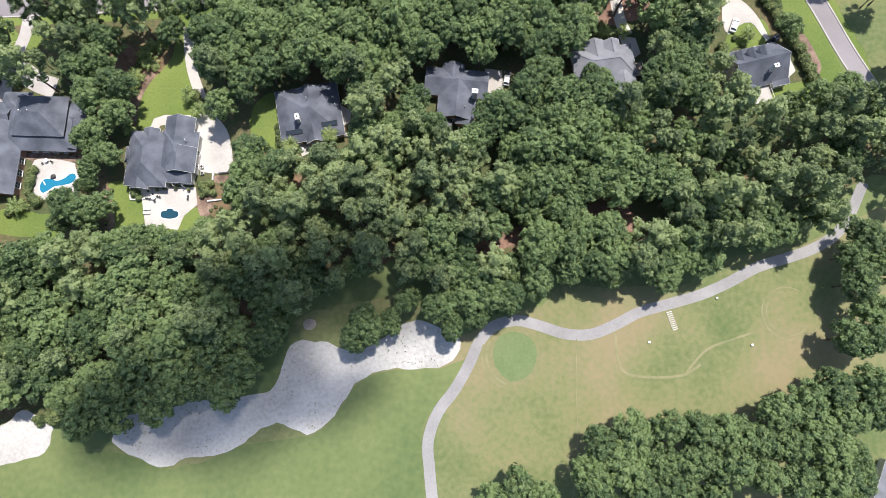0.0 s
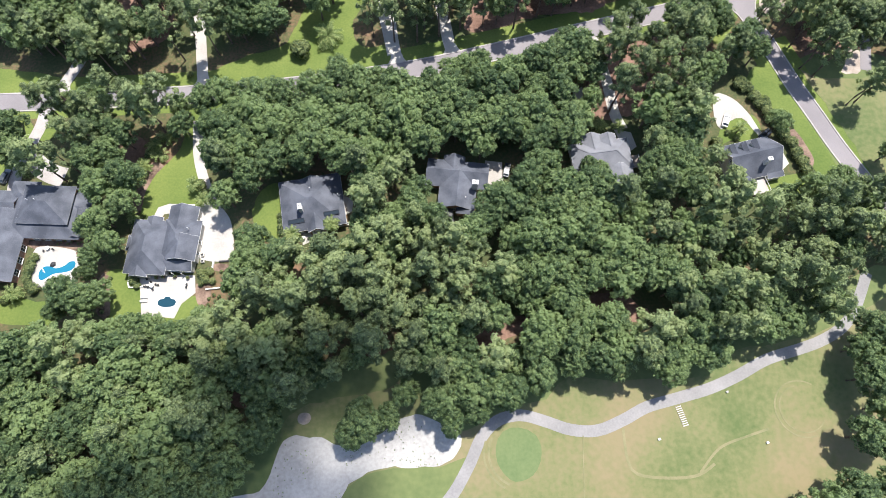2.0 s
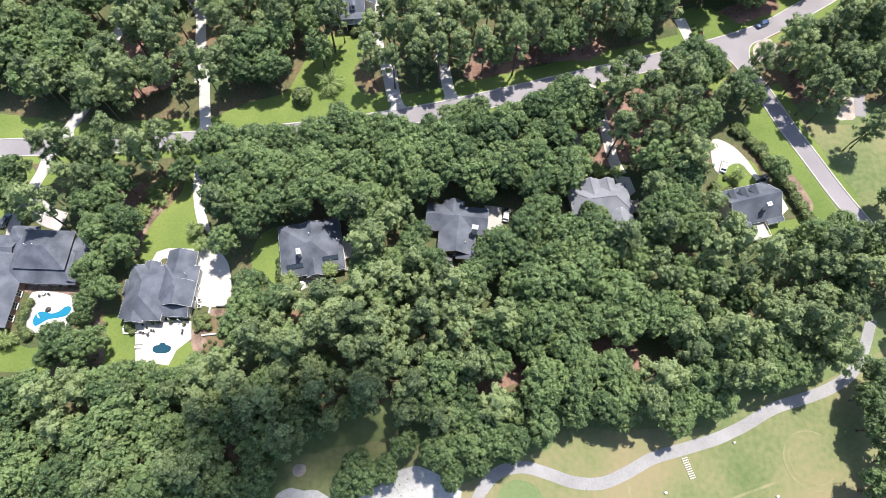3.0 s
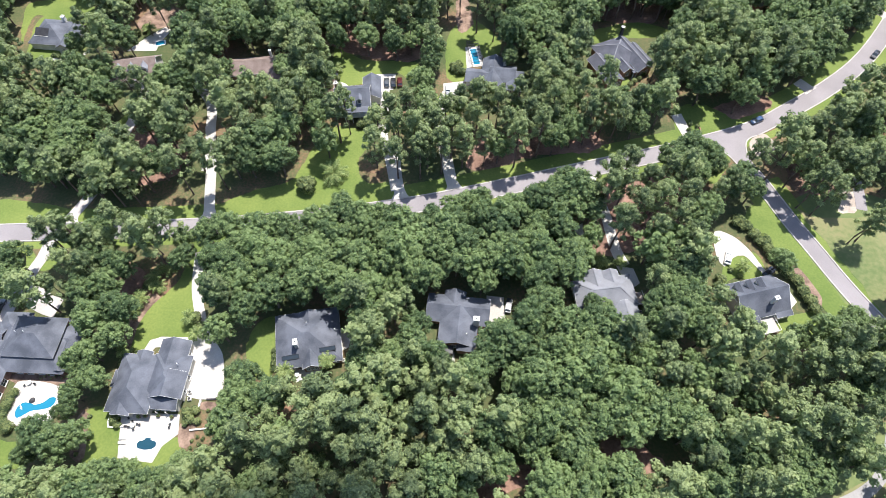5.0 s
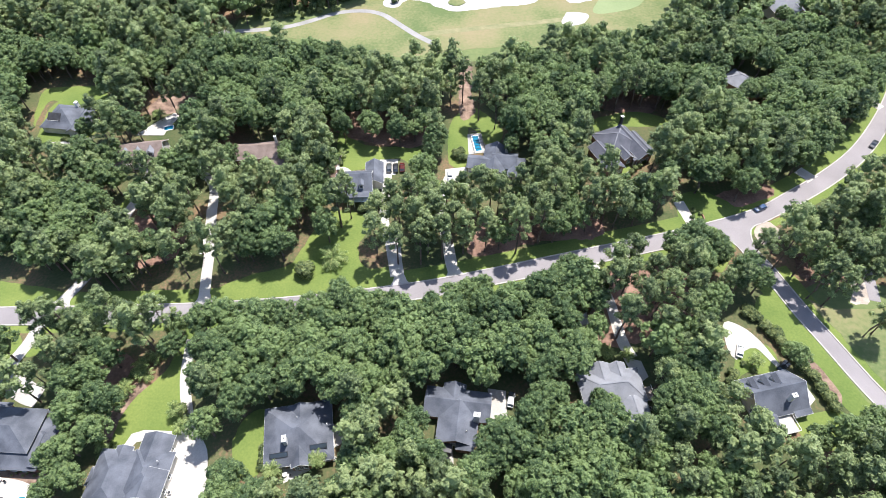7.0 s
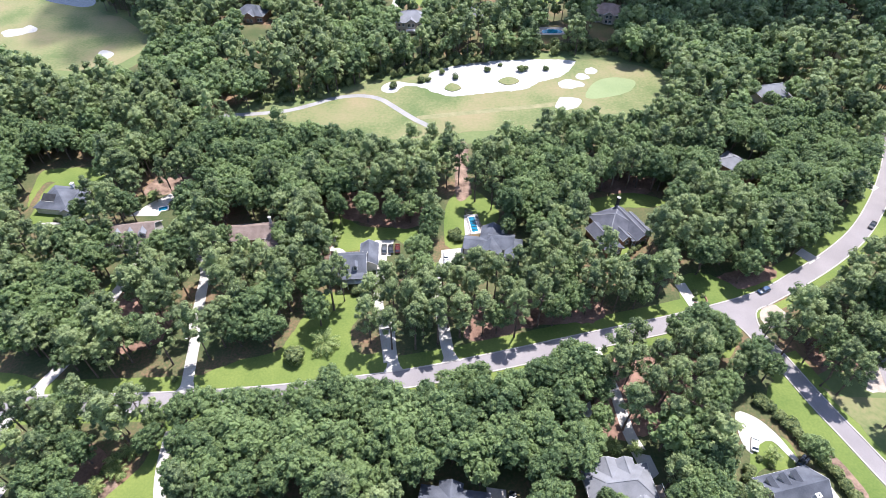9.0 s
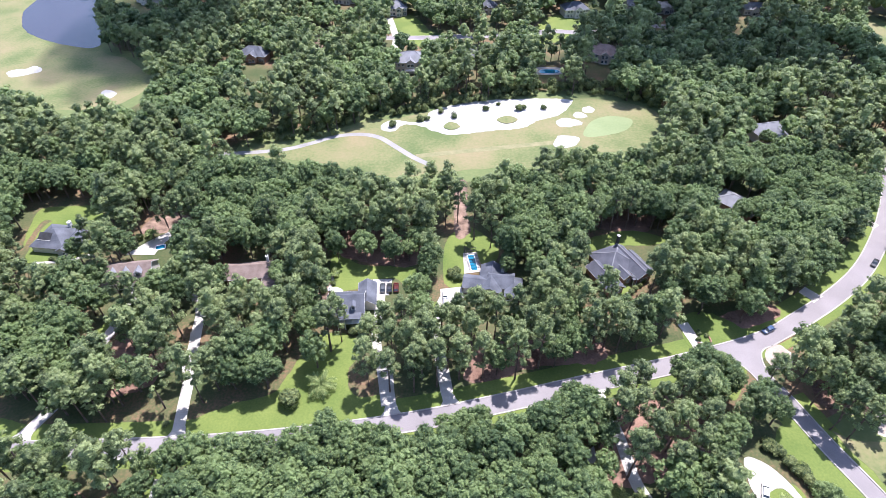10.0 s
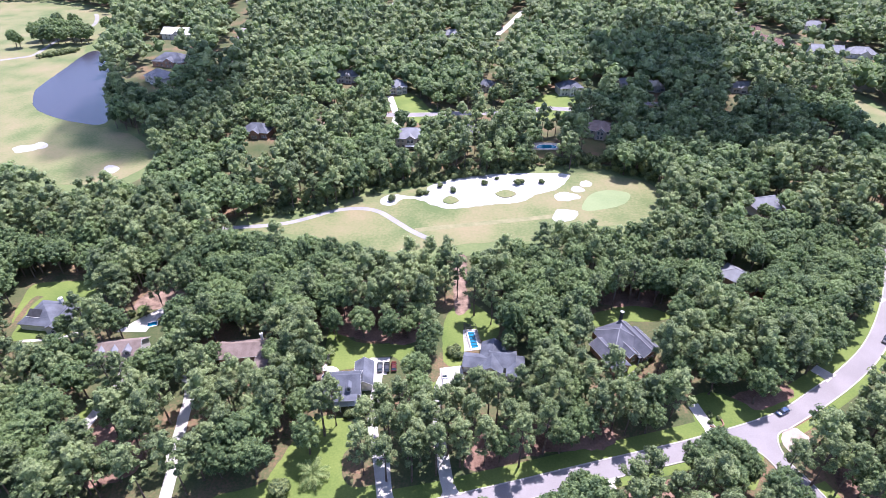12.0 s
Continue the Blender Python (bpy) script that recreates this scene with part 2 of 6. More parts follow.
def smooth_line(points, closed=False, step=1.5):
    """A soft curve through the points."""
    p = np.array(points, float)
    n = len(p)
    out = []
    for i in range(n if closed else n - 1):
        a, b, c, d = (p[(i + k) % n] if closed else p[min(max(i + k, 0), n - 1)] for k in (-1, 0, 1, 2))
        for s in np.linspace(0, 1, max(2, int(np.linalg.norm(c - b) / step)), endpoint=False):
            out.append(0.5 * (2 * b + (c - a) * s + (2 * a - 5 * b + 4 * c - d) * s * s + (3 * b - a - 3 * c + d) * s**3))
    if not closed:
        out.append(p[-1])
    return np.array(out)


GLADES = []  # open ground and gaps for the camera's view, over which no crown reaches far
FOOTPRINTS = []  # ground on which no trunk stands
ROOFS = []  # ground under the houses
LAYER = {}


def sheet(name, points, z, mat, rough_edge=0.5, glade=True, step=1.5, soft=True):
    """A low slab of ground with a soft, slightly uneven outline."""
    line = smooth_line(points, True, step) if soft else np.array(points, float)
    if glade is not None:
        (GLADES if glade else FOOTPRINTS).append(line)
    LAYER[name] = LAYER.get(name, 0) + 1
    z += 0.004 * (LAYER[name] % 8)
    bm = bmesh.new()
    top = []
    for x, y in line:
        w = noise.noise_vector(Vector((x * 0.35, y * 0.35, 3.0))) * rough_edge
        top.append(bm.verts.new((x + w.x, y + w.y, z)))
    face = bm.faces.new(top)
    face.normal_update()
    if face.normal.z < 0:
        face.normal_flip()
    low = bmesh.ops.extrude_edge_only(bm, edges=face.edges[:])
    for v in low["geom"]:
        if isinstance(v, bmesh.types.BMVert):
            v.co.z = -0.15
    bmesh.ops.triangulate(bm, faces=[f for f in bm.faces if len(f.verts) > 4])
    bmesh.ops.recalc_face_normals(bm, faces=bm.faces[:])
    return tagged(part(name, bm, mat), kind="structure")


def ribbon(name, points, width, z, mat, kind="structure", step=1.5, drop=0.2, glade=True, offset=0.0):
    """A band of even width along a soft curve, with sides."""
    line = smooth_line(points, False, step)
    ahead = np.gradient(line, axis=0)
    ahead /= np.linalg.norm(ahead, axis=1)[:, None]
    side = np.stack([-ahead[:, 1], ahead[:, 0]], 1)
    line = line + side * offset
    left, right = line + side * width / 2, line - side * width / 2
    (GLADES if glade else FOOTPRINTS).append(np.concatenate([left, right[::-1]]))
    LAYER[name] = LAYER.get(name, 0) + 1
    z += 0.004 * (LAYER[name] % 8)
    n = len(line)
    v = np.concatenate([np.c_[left, np.full(n, z)], np.c_[right, np.full(n, z)], np.c_[left, np.full(n, z - drop)], np.c_[right, np.full(n, z - drop)]])
    i = np.arange(n - 1)
    f = np.concatenate([np.stack(q, 1) for q in ((i, i + n, i + n + 1, i + 1), (i, i + 1, i + 1 + 2 * n, i + 2 * n), (i + n, i + 3 * n, i + 3 * n + 1, i + n + 1))])
    return tagged(mesh_object(name, v, f, mat), kind=kind)

# ---- the ground: one sheet, with lawns, turf, sand, roads and paving laid on it ----
def lawn(points):
    sheet("lawn", points, 0.02, M["lawn"], 0.6, glade=points[0][1] < 300)


def wider(points, by):
    """The same outline, pushed outwards."""
    line = smooth_line(points, True, 6.0)
    ahead = np.roll(line, -1, 0) - np.roll(line, 1, 0)
    side = np.stack([ahead[:, 1], -ahead[:, 0]], 1) / np.linalg.norm(ahead, axis=1)[:, None]
    area = (line[:, 0] * np.roll(line[:, 1], -1) - line[:, 1] * np.roll(line[:, 0], -1)).sum()
    return line + side * (by if area > 0 else -by)


def golf_grass(points):
    sheet("rough_grass", wider(points, 9.0), 0.002, M["fairway"], 2.0, glade=None, soft=False)
    sheet("fairway", points, 0.03, M["golf"], 1.0, step=3.0)


def bunker(points):
    return sheet("bunker_sand", points, 0.06, M["sand"], 0.8)


def sand_isle(points):
    sheet("grass_island", points, 0.35, M["golf"], 0.4)


def putting_green(points):
    sheet("putting_green", points, 0.055, M["green"] if points[0][1] > 100 else M["tee"], 0.2)


def pond(points):
    sheet("pond_water", points, 0.07, M["pond_water"] if points[0][0] < 0 else M["mud_water"], 0.8, step=3.0)


def driveway(spec):
    ribbon("driveway", spec[1], spec[0], 0.075, M["kerb"] if spec[1][0][0] < -105 else M["concrete"], glade=spec[1][0][1] > 330)


def patio(points):
    sheet("patio_paving", points, 0.09, M["concrete"], 0.05, soft=len(points) > 7)


def mulch_bed(points):
    sheet("mulch_bed", points, 0.045, M["bed"], 0.5, glade=points[0][1] < 300)


def clearing(points):
    sheet("straw_floor", points, 0.016, M["straw"], 1.2, glade=False if points[0][1] < 40 else None)


ground = mesh_object("ground", [(-4000, -4000, 0), (4000, -4000, 0), (4000, 4000, 0), (-4000, 4000, 0)], [(0, 1, 2, 3)], M["litter"])
tagged(ground, kind="structure")

STREET = [(-260, 84), (-190, 85.5), (-137, 87.1), (-85, 89.5), (-48, 93.0), (-12, 98.9), (13, 105.0), (45, 113.8), (77, 122.6), (105, 132.2), (122, 142.0), (138, 152.5), (153, 164.5), (167, 179.5), (182, 199), (196, 222), (206, 250)]
SIDE_STREET = [(93, 128.5), (97.4, 119.8), (101.8, 109.5), (107.2, 94.3), (111.5, 84), (116.4, 72), (122.8, 58.6), (134, 35), (146, 10)]
CART_PATH = [(0, -66), (-3, -56), (-3.9, -49.2), (-4.6, -42), (-4.9, -35.3), (-2.4, -28.3), (2.0, -22.6), (5.8, -16.1), (8.6, -10.3), (12.7, -6.2), (18.7, -4.8), (24.7, -6.2), (31.3, -8.3), (38.1, -8.5), (45, -5.9), (51.2, -2.8), (59.6, -0.5), (68.1, 1.9), (76, 5.2), (84.1, 9.3), (93.5, 12.1), (99.9, 14.4), (105.8, 17.8), (110.5, 23), (116, 33)]
FAR_CART_PATH = [(-110, 241), (-93, 243), (-79, 246), (-67.8, 251.8), (-57, 258.5), (-45, 260.8), (-35, 257.9), (-25.8, 249), (-17, 240.1), (-8, 233)]
POND_PATH = [(-440, 480), (-398, 501), (-391.6, 506.2), (-381.2, 513.2), (-372, 524), (-378, 564.8), (-377.5, 596.3), (-376, 630.9), (-388.8, 663.6), (-400, 682)]
FAR_STREET = [(-60, 387), (-22, 387.5), (12, 391), (48, 393), (66, 401), (92, 400), (122, 412), (150, 412)]
FAR_LANE = [(-189, 500), (-192, 514), (-201, 549.5), (-207, 583), (-215, 623)]


def street(points, width, kerbed=True):
    ribbon("road", points, width, 0.06, M["asphalt"], glade=False)
    if kerbed:
        for s in (-1, 1):
            ribbon("kerb", points, 0.5, 0.17, M["concrete"], offset=s * (width / 2 + 0.22), glade=False)


street(STREET, 5.9, False)
ribbon("kerb", STREET, 0.42, 0.17, M["kerb"], offset=3.15, glade=False)
ribbon("kerb", STREET[:8] + [(77, 122.6), (86.5, 126.0)], 0.42, 0.17, M["kerb"], offset=-3.15, glade=False)
ribbon("kerb", [(105, 132.2)] + STREET[10:], 0.42, 0.17, M["kerb"], offset=-3.15, glade=False)
ribbon("road", SIDE_STREET, 5.0, 0.032, M["asphalt"], glade=False)
for s in (-1, 1):
    ribbon("kerb", [(100.0, 113.0), (101.8, 109.5)] + SIDE_STREET[3:], 0.42, 0.17, M["kerb"], offset=s * 2.7, glade=False)
# the mouth of the side street, with rounded kerbs
MOUTH_WEST = [(87.5, 123.0), (90.2, 123.2), (92.6, 122.0), (94.4, 120.0), (95.9, 117.0), (97.6, 111.9)]
MOUTH_EAST = [(106.0, 129.3), (103.6, 128.3), (101.8, 126.6), (100.8, 123.6), (100.7, 120.2), (101.4, 116.8), (102.4, 114.2)]
sheet("road", MOUTH_WEST + MOUTH_EAST[::-1] + [(100, 130.4), (92, 127.6)], 0.09, M["asphalt"], 0.0, glade=False, soft=False)
for line in (MOUTH_WEST, MOUTH_EAST):
    ribbon("kerb", line, 0.42, 0.18, M["kerb"], glade=False, step=0.6)
sheet("bare_sand", [(104.2, 128.2), (108.3, 130.2), (110.6, 128.4), (111.2, 124.6), (107.4, 120.8), (103.8, 120.4), (102.2, 124.2)], 0.03, M["sandy"], 0.7, glade=False)
street(FAR_STREET, 6.0)
street(FAR_LANE, 5.0, False)
ribbon("cart_path", CART_PATH, 2.9, 0.065, M["cart"])
ribbon("cart_path", FAR_CART_PATH, 3.0, 0.065, M["cart"])
ribbon("cart_path", POND_PATH, 4.0, 0.065, M["cart"])

# stretches of the streets kept open between the crowns where the camera sees them
for stretch in ([(-150, 87), (-119, 88)], [(-92, 89.2), (-72, 90.5)], [(-20, 97.5), (-2, 101.5)], [(8, 104), (22, 107.5)], [(50, 115), (77, 122.6), (105, 132.2)], [(105, 132.2), (122, 142), (138, 152.5), (153, 164.5), (167, 179.5), (182, 199)], [(104, 103), (107.2, 94.3), (111.5, 84), (116.4, 72), (122.8, 58.6)]):
    GLADES.append(np.concatenate([np.array(stretch) + (-1.3, 2.6), np.array(stretch)[::-1] + (1.3, -2.6)]))
for stretch in ([(-42, 368), (-12, 368), (-12, 389), (-42, 389)], [(-10, 366), (14, 368), (14, 392), (-10, 389)], [(22, 380), (48, 380), (48, 395), (22, 394)], [(57, 372), (82, 374), (84, 402), (57, 400)], [(-199, 478), (-215, 583), (-226, 640), (-206, 640), (-194, 583), (-180, 478)]):
    GLADES.append(np.array(stretch, float))
# mown verges along the street
ribbon("lawn", STREET, 5.0, 0.012, M["lawn"], glade=False, offset=5.9, drop=0.1)
ribbon("lawn", STREET, 2.6, 0.012, M["lawn"], glade=False, offset=-4.7, drop=0.1)
ribbon("lawn", SIDE_STREET[2:], 4.0, 0.012, M["lawn"], glade=False, offset=-4.9, drop=0.1)
ribbon("lawn", SIDE_STREET[2:], 4.0, 0.012, M["lawn"], glade=False, offset=4.9, drop=0.1)

# the greener fairway below the long bunker, and worn tracks in the turf
sheet("fairway", [(-121, -55), (-119.5, -42), (-101.3, -37.9), (-85.5, -37.7), (-72.8, -41.9), (-58, -38.7), (-52.4, -36.1), (-35.1, -33.8), (-28, -27.8), (-22.3, -19.9), (-13.5, -17.8), (-1.6, -17.1), (5.1, -15), (0.5, -22.6), (-5, -29.7), (-7, -35.3), (-6.5, -43.5), (-5.5, -51.6), (-3, -60), (-60, -66)], 0.05, M["fairway"], 0.8, step=3.0)


def track(points, wide):
    ribbon("worn_track", points, wide, 0.07, M["worn"], glade=False, drop=0.1)


def arc(x, y, r, a0, a1, n=14):
    return [(x + r * math.cos(radians(a0 + (a1 - a0) * k / n)), y + r * math.sin(radians(a0 + (a1 - a0) * k / n))) for k in range(n + 1)]


track([(44.6, -8), (45, -15.6), (47.2, -18.8), (54.5, -19.7), (61.9, -19.1), (66.6, -16.4)], 0.7)
track([(62.7, -18.5), (68.4, -12.7), (76.1, -9.8), (81.5, -8.1)], 0.6)
track(arc(91, -3.2, 7.0, 60, 290), 0.35)
track(arc(91, -3.2, 5.8, 100, 330), 0.3)
track(arc(18, -14, 7.6, 150, 250), 0.6)
track(arc(18, -14, 8.8, 160, 245), 0.5)
track([(34.3, -9.7), (33.6, -24.2), (33.3, -38.2), (31, -52)], 0.25)
track([(-15.8, 241.1), (9.8, 246.6), (37.6, 252.3), (62, 257.4)], 3.5)
lawn([(-88.5,49.0), (-86.8,59.2), (-83.3,65.6), (-79.0,72.2), (-77.4,85.4), (-74.0,84.6), (-72.7,66.5), (-69.7,54.8), (-72.1,52.1), (-79.6,53.6), (-83.7,49.5)])
lawn([(-55.5,49.5), (-54.5,56.0), (-50.5,60.0), (-47.0,58.0), (-46.2,44.4), (-51.4,42.6)])
lawn([(-93.4,33.7), (-85.3,32.1), (-82.8,22.7), (-90.8,21.2), (-92.9,27.3)])
lawn([(-123.9,25.8), (-111.5,25.0), (-103.7,24.2), (-105.4,18.9), (-122.1,19.4)])
lawn([(-139.5,81.9), (-127.4,81.9), (-123.7,74.1), (-127.8,63.8), (-134.2,62.9)])
lawn([(92.9,60.0), (100.9,62.7), (107.5,62.7), (103.1,53.7), (95.6,52.9)])
lawn([(85.2,81.7), (93.1,82.7), (94.0,73.9), (84.7,73.9), (79.3,70.1), (81.3,75.8)])
lawn([(105.4,90.1), (100.6,83.6), (103.5,74.9), (105.9,70.1), (109.2,62.7), (116.8,60.0), (110.7,76.8)])
lawn([(93.5,96.0), (97.0,86.5), (101.0,84.0), (105.0,92.0), (101.0,102.0)])
lawn([(89.4,122.2), (94.6,119.9), (87.2,108.7), (84.8,110.9)])
lawn([(-123.9,76.3), (-119.5,82.2), (-117.1,76.4), (-120.2,73.6)])
lawn([(-96.9,114.9), (-93.2,118.6), (-91.9,113.8), (-94.1,111.4)])
lawn([(-143.7,90.8), (-146.1,99.3), (-129.8,98.2), (-120.4,96.1), (-109.9,92.8), (-110.4,91.2)])
lawn([(-90.5,92.8), (-88.5,96.5), (-79.0,97.8), (-78.3,93.6)])
lawn([(-73.6,94.0), (-72.8,98.2), (-64.5,103.5), (-52.4,107.8), (-49.3,113.3), (-45.5,123.5), (-43.3,130.6), (-33.9,131.8), (-27.0,125.8), (-30.2,116.7), (-27.0,107.8), (-18.0,107.8), (-16.3,100.6), (-40.6,95.4), (-59.7,92.9)])
lawn([(-13.8,101.3), (-14.7,106.7), (-1.7,106.6), (-0.8,104.0)])
lawn([(3.7,104.5), (4.7,107.7), (20.2,112.1), (35.2,117.7), (38.6,114.3), (20.1,108.4)])
lawn([(48.9,115.9), (50.2,120.4), (63.7,124.5), (76.2,126.9), (74.8,124.1)])
lawn([(80.4,140.8), (90.1,143.7), (99.3,137.2), (98.3,133.8), (80.4,127.7)])
lawn([(113.8,142.9), (123.8,151.5), (129.5,156.0), (131.7,153.7), (124.1,146.7)])
lawn([(137.8,156.2), (150.9,173.5), (162.4,185.5), (181.2,207.9), (190.7,208.1), (175.3,194.6), (156.8,172.0), (143.7,160.8)])
lawn([(136.5,147.6), (151.5,159.5), (167.9,173.9), (172.7,169.2), (152.4,156.5)])
lawn([(-5.6,140.1), (-3.7,147.2), (0.4,144.4), (0.5,137.6)])
lawn([(-0.8,156.0), (-0.5,178.4), (6.7,189.0), (15.7,182.2), (19.9,173.8), (17.4,167.2), (13.1,167.1), (6.6,176.8), (6.6,156.2)])
lawn([(55.3,175.6), (55.0,181.3), (68.2,186.8), (77.3,187.1), (87.6,182.1), (77.9,178.5), (70.1,178.3)])
lawn([(-165.2,172.9), (-171.5,194.2), (-164.9,198.1), (-148.2,198.5), (-141.5,187.4), (-149.3,183.7), (-165.5,188.7)])
lawn([(-161,167), (-163,188), (-150,193), (-140,188), (-140,169), (-149,163.5), (-157,163.5)])
lawn([(-41.6,153.6), (-44.2,172.3), (-40.0,174.1), (-34.6,166.0), (-17.1,164.2), (-11.7,163.4), (-11.2,152.8), (-21.0,158.6), (-33.1,152.3)])
lawn([(-116.6,130.9), (-113.6,136.3), (-110.6,133.7), (-112.7,125.8)])
lawn([(63.3,157.5), (66.6,154.6), (60.4,145.8), (58.8,148.6)])
lawn([(-44.1,412.8), (-30.9,431.0), (-8.5,381.2), (-9.3,344.0), (-13.6,343.9), (-15.6,366.4), (-35.7,385.7)])
lawn([(50.8,382.4), (78.5,388.1), (84.7,427.4), (67.9,427.0)])
lawn([(30.9,536.4), (42.8,564.6), (44.0,542.1)])
lawn([(71.3,421.1), (112.5,440.3), (106.2,410.3), (73.8,409.6)])
golf_grass([(-121.0,-51.1), (-119.5,-41.7), (-101.3,-37.7), (-85.6,-36.3), (-80.5,-28.7), (-67.5,-27.3), (-45.8,-22.4), (-43.2,-15.2), (-40.7,-4.9), (-28.8,-0.5), (-15.2,1.8), (-9.9,4.0), (-6.9,-1.3), (-7.6,-6.5), (1.4,-9.5), (8.9,-6.6), (16.5,-2.9), (25.6,-0.7), (31.9,5.4), (40.9,3.8), (54.7,4.5), (68.4,5.2), (76.6,11.4), (87.6,13.7), (100.2,16.7), (110.1,21.4), (121.3,26.2), (132.2,23.7), (160.0,10.0), (120.0,-75.0), (-60.0,-75.0)])
golf_grass([(105.5,9.7), (102.3,-15.8), (93.0,-18.7), (78.6,-30.0), (65.5,-29.3), (39.1,-31.3), (34.4,-38.2), (29.5,-51.7), (32.4,-50.4), (45.7,-18.5), (93.4,11.3)])
golf_grass([(-95.2,241.0), (-83.0,256.9), (-65.2,253.0), (-53.2,264.8), (-42.9,275.0), (-31.2,276.5), (-16.7,283.0), (1.5,290.4), (17.0,295.3), (33.0,299.7), (49.0,302.1), (65.0,303.1), (83.6,301.4), (103.6,293.8), (111.1,282.4), (104.1,263.4), (92.0,249.8), (55.6,244.0), (43.6,234.0), (14.7,231.1), (-8.5,226.1), (-26.2,223.5), (-50.2,229.8), (-72.6,236.5)])
golf_grass([(-353.1,284.6), (-690.3,635.8), (-546.4,738.6), (-478.5,740.3), (-391.5,690.9), (-348.8,624.4), (-334.2,537.2), (-235.7,376.4), (-201.5,348.8), (-174.6,320.3), (-176.2,298.3), (-186.3,286.6), (-215.8,284.1), (-259.1,307.3)])
golf_grass([(294.2,438.0), (302.3,398.1), (310.3,368.5), (292.3,341.8), (278.0,358.7), (280.4,392.4)])
golf_grass([(110.8,99.0), (115.7,86.6), (121.6,72.0), (127.8,55.8), (140.0,72.0), (142.7,93.7), (125.6,95.8), (115.0,95.8)])
LONG_BUNKER = np.array([(-85.7,-35.0), (-81.1,-38.4), (-72.9,-41.6), (-66.6,-39.2), (-58.0,-38.5), (-52.4,-35.8), (-48.2,-32.3), (-43.9,-30.9), (-39.5,-32.4), (-35.8,-33.5), (-32.2,-32.0), (-28.0,-27.5), (-25.2,-22.5), (-20.9,-18.9), (-15.0,-17.5), (-7.6,-17.5), (-1.6,-16.8), (2.8,-13.9), (3.8,-10.3), (1.4,-7.8), (-9.1,-4.7), (-15.1,-8.0), (-21.0,-11.7), (-25.4,-12.7), (-30.0,-10.9), (-36.7,-9.8), (-41.1,-11.1), (-43.1,-16.7), (-45.8,-22.4), (-51.6,-23.8), (-58.9,-24.5), (-67.6,-25.5), (-73.3,-27.3), (-80.7,-26.8), (-84.8,-30.1)])
bunker(LONG_BUNKER)
bunker([(-123.7,-42.4), (-113.9,-41.0), (-108.3,-39.7), (-102.8,-37.7), (-101.5,-33.5), (-101.9,-30.7), (-106.8,-28.6), (-109.9,-27.2), (-112.5,-29.5), (-117.9,-32.7), (-125.9,-37.6)])
bunker([(-35.4,266.3), (-31.1,275.3), (-14.7,273.8), (-10.7,285.0), (1.4,293.0), (20.3,298.8), (39.4,301.2), (64.6,301.1), (65.7,295.6), (57.3,283.2), (46.0,276.8), (36.4,268.9), (24.6,266.4), (15.9,264.5), (1.6,261.4), (-7.0,264.0), (-14.5,269.6), (-23.4,271.2), (-28.6,264.2)])
bunker([(54.6,274.6), (58.1,278.9), (62.7,279.6), (68.2,276.6), (67.8,273.0), (61.3,270.6), (56.4,271.0)])
bunker([(64.8,283.3), (68.4,286.6), (72.4,283.5), (71.5,280.4), (66.6,279.6)])
bunker([(70.9,290.5), (75.1,293.2), (77.5,289.3), (74.4,286.0), (70.9,286.6)])
bunker([(51.1,254.2), (54.1,261.3), (58.4,262.0), (64.3,259.9), (62.7,253.9), (56.6,250.1), (52.0,250.5)])
bunker([(-265.1,328.7), (-261.7,332.1), (-255.8,333.9), (-254.3,337.3), (-249.1,335.7), (-245.7,330.0), (-250.8,325.8), (-255.6,322.5), (-260.3,322.4)])
bunker([(-196.0,301.4), (-195.6,306.4), (-189.8,305.0), (-187.0,300.8), (-188.2,296.6), (-192.3,297.2)])
sand_isle([(-3.4,269.3), (0.6,274.1), (5.3,269.4), (0.7,265.9)])
sand_isle([(24.1,277.0), (30.0,281.4), (35.4,277.2), (29.4,272.9)])
putting_green([(67.6,265.5), (74.2,277.4), (84.2,282.5), (94.6,279.6), (92.6,271.8), (86.3,265.9), (75.4,261.7), (68.2,261.0)])
putting_green([(12.1,-12.5), (14.1,-8.8), (18.2,-7.8), (22.3,-9.6), (23.7,-14.0), (21.3,-19.1), (16.8,-20.5), (13.2,-17.6)])
pond([(-311.9,424.9), (-317.0,444.0), (-321.7,479.3), (-327.1,533.7), (-307.2,520.0), (-262.3,445.2), (-229.4,371.6), (-251.4,370.1), (-278.6,383.7), (-295.5,398.4)])
pond([(304.8,635.0), (324.8,647.4), (312.2,612.3), (321.9,591.1), (315.0,570.8), (288.8,542.2), (284.1,560.5)])
driveway((3.2,[(-15.4,102.2), (-15.9,105.5), (-17.0,111.1), (-18.4,122.4)]))
driveway((3.2,[(-17.0,104.5), (-19.9,118.1), (-22.6,127.9), (-23.1,141.1), (-23.3,149.6)]))
driveway((3.4,[(1.7,106.0), (0.5,109.9), (-1.7,122.3)]))
driveway((3.6,[(0.9,109.3), (-1.1,120.9), (-3.3,130.9), (-2.6,141.6), (-0.7,148.7)]))
driveway((3.4,[(-75.2,93.0), (-77.3,104.6), (-79.3,115.6), (-83.2,131.8)]))
driveway((3.4,[(-80.1,112.0), (-81.6,124.0), (-82.9,131.6), (-85.4,142.4), (-94.5,153.8), (-102.7,159.8)]))
driveway((3.6,[(-118.8,92.6), (-113.9,106.6), (-112.3,124.5), (-110.6,136.3), (-110.0,144.7), (-111.3,153.5)]))
driveway((3.6,[(-125.4,54.8), (-125.9,62.9), (-124.1,72.2), (-122.4,79.0), (-122.1,84.9)]))
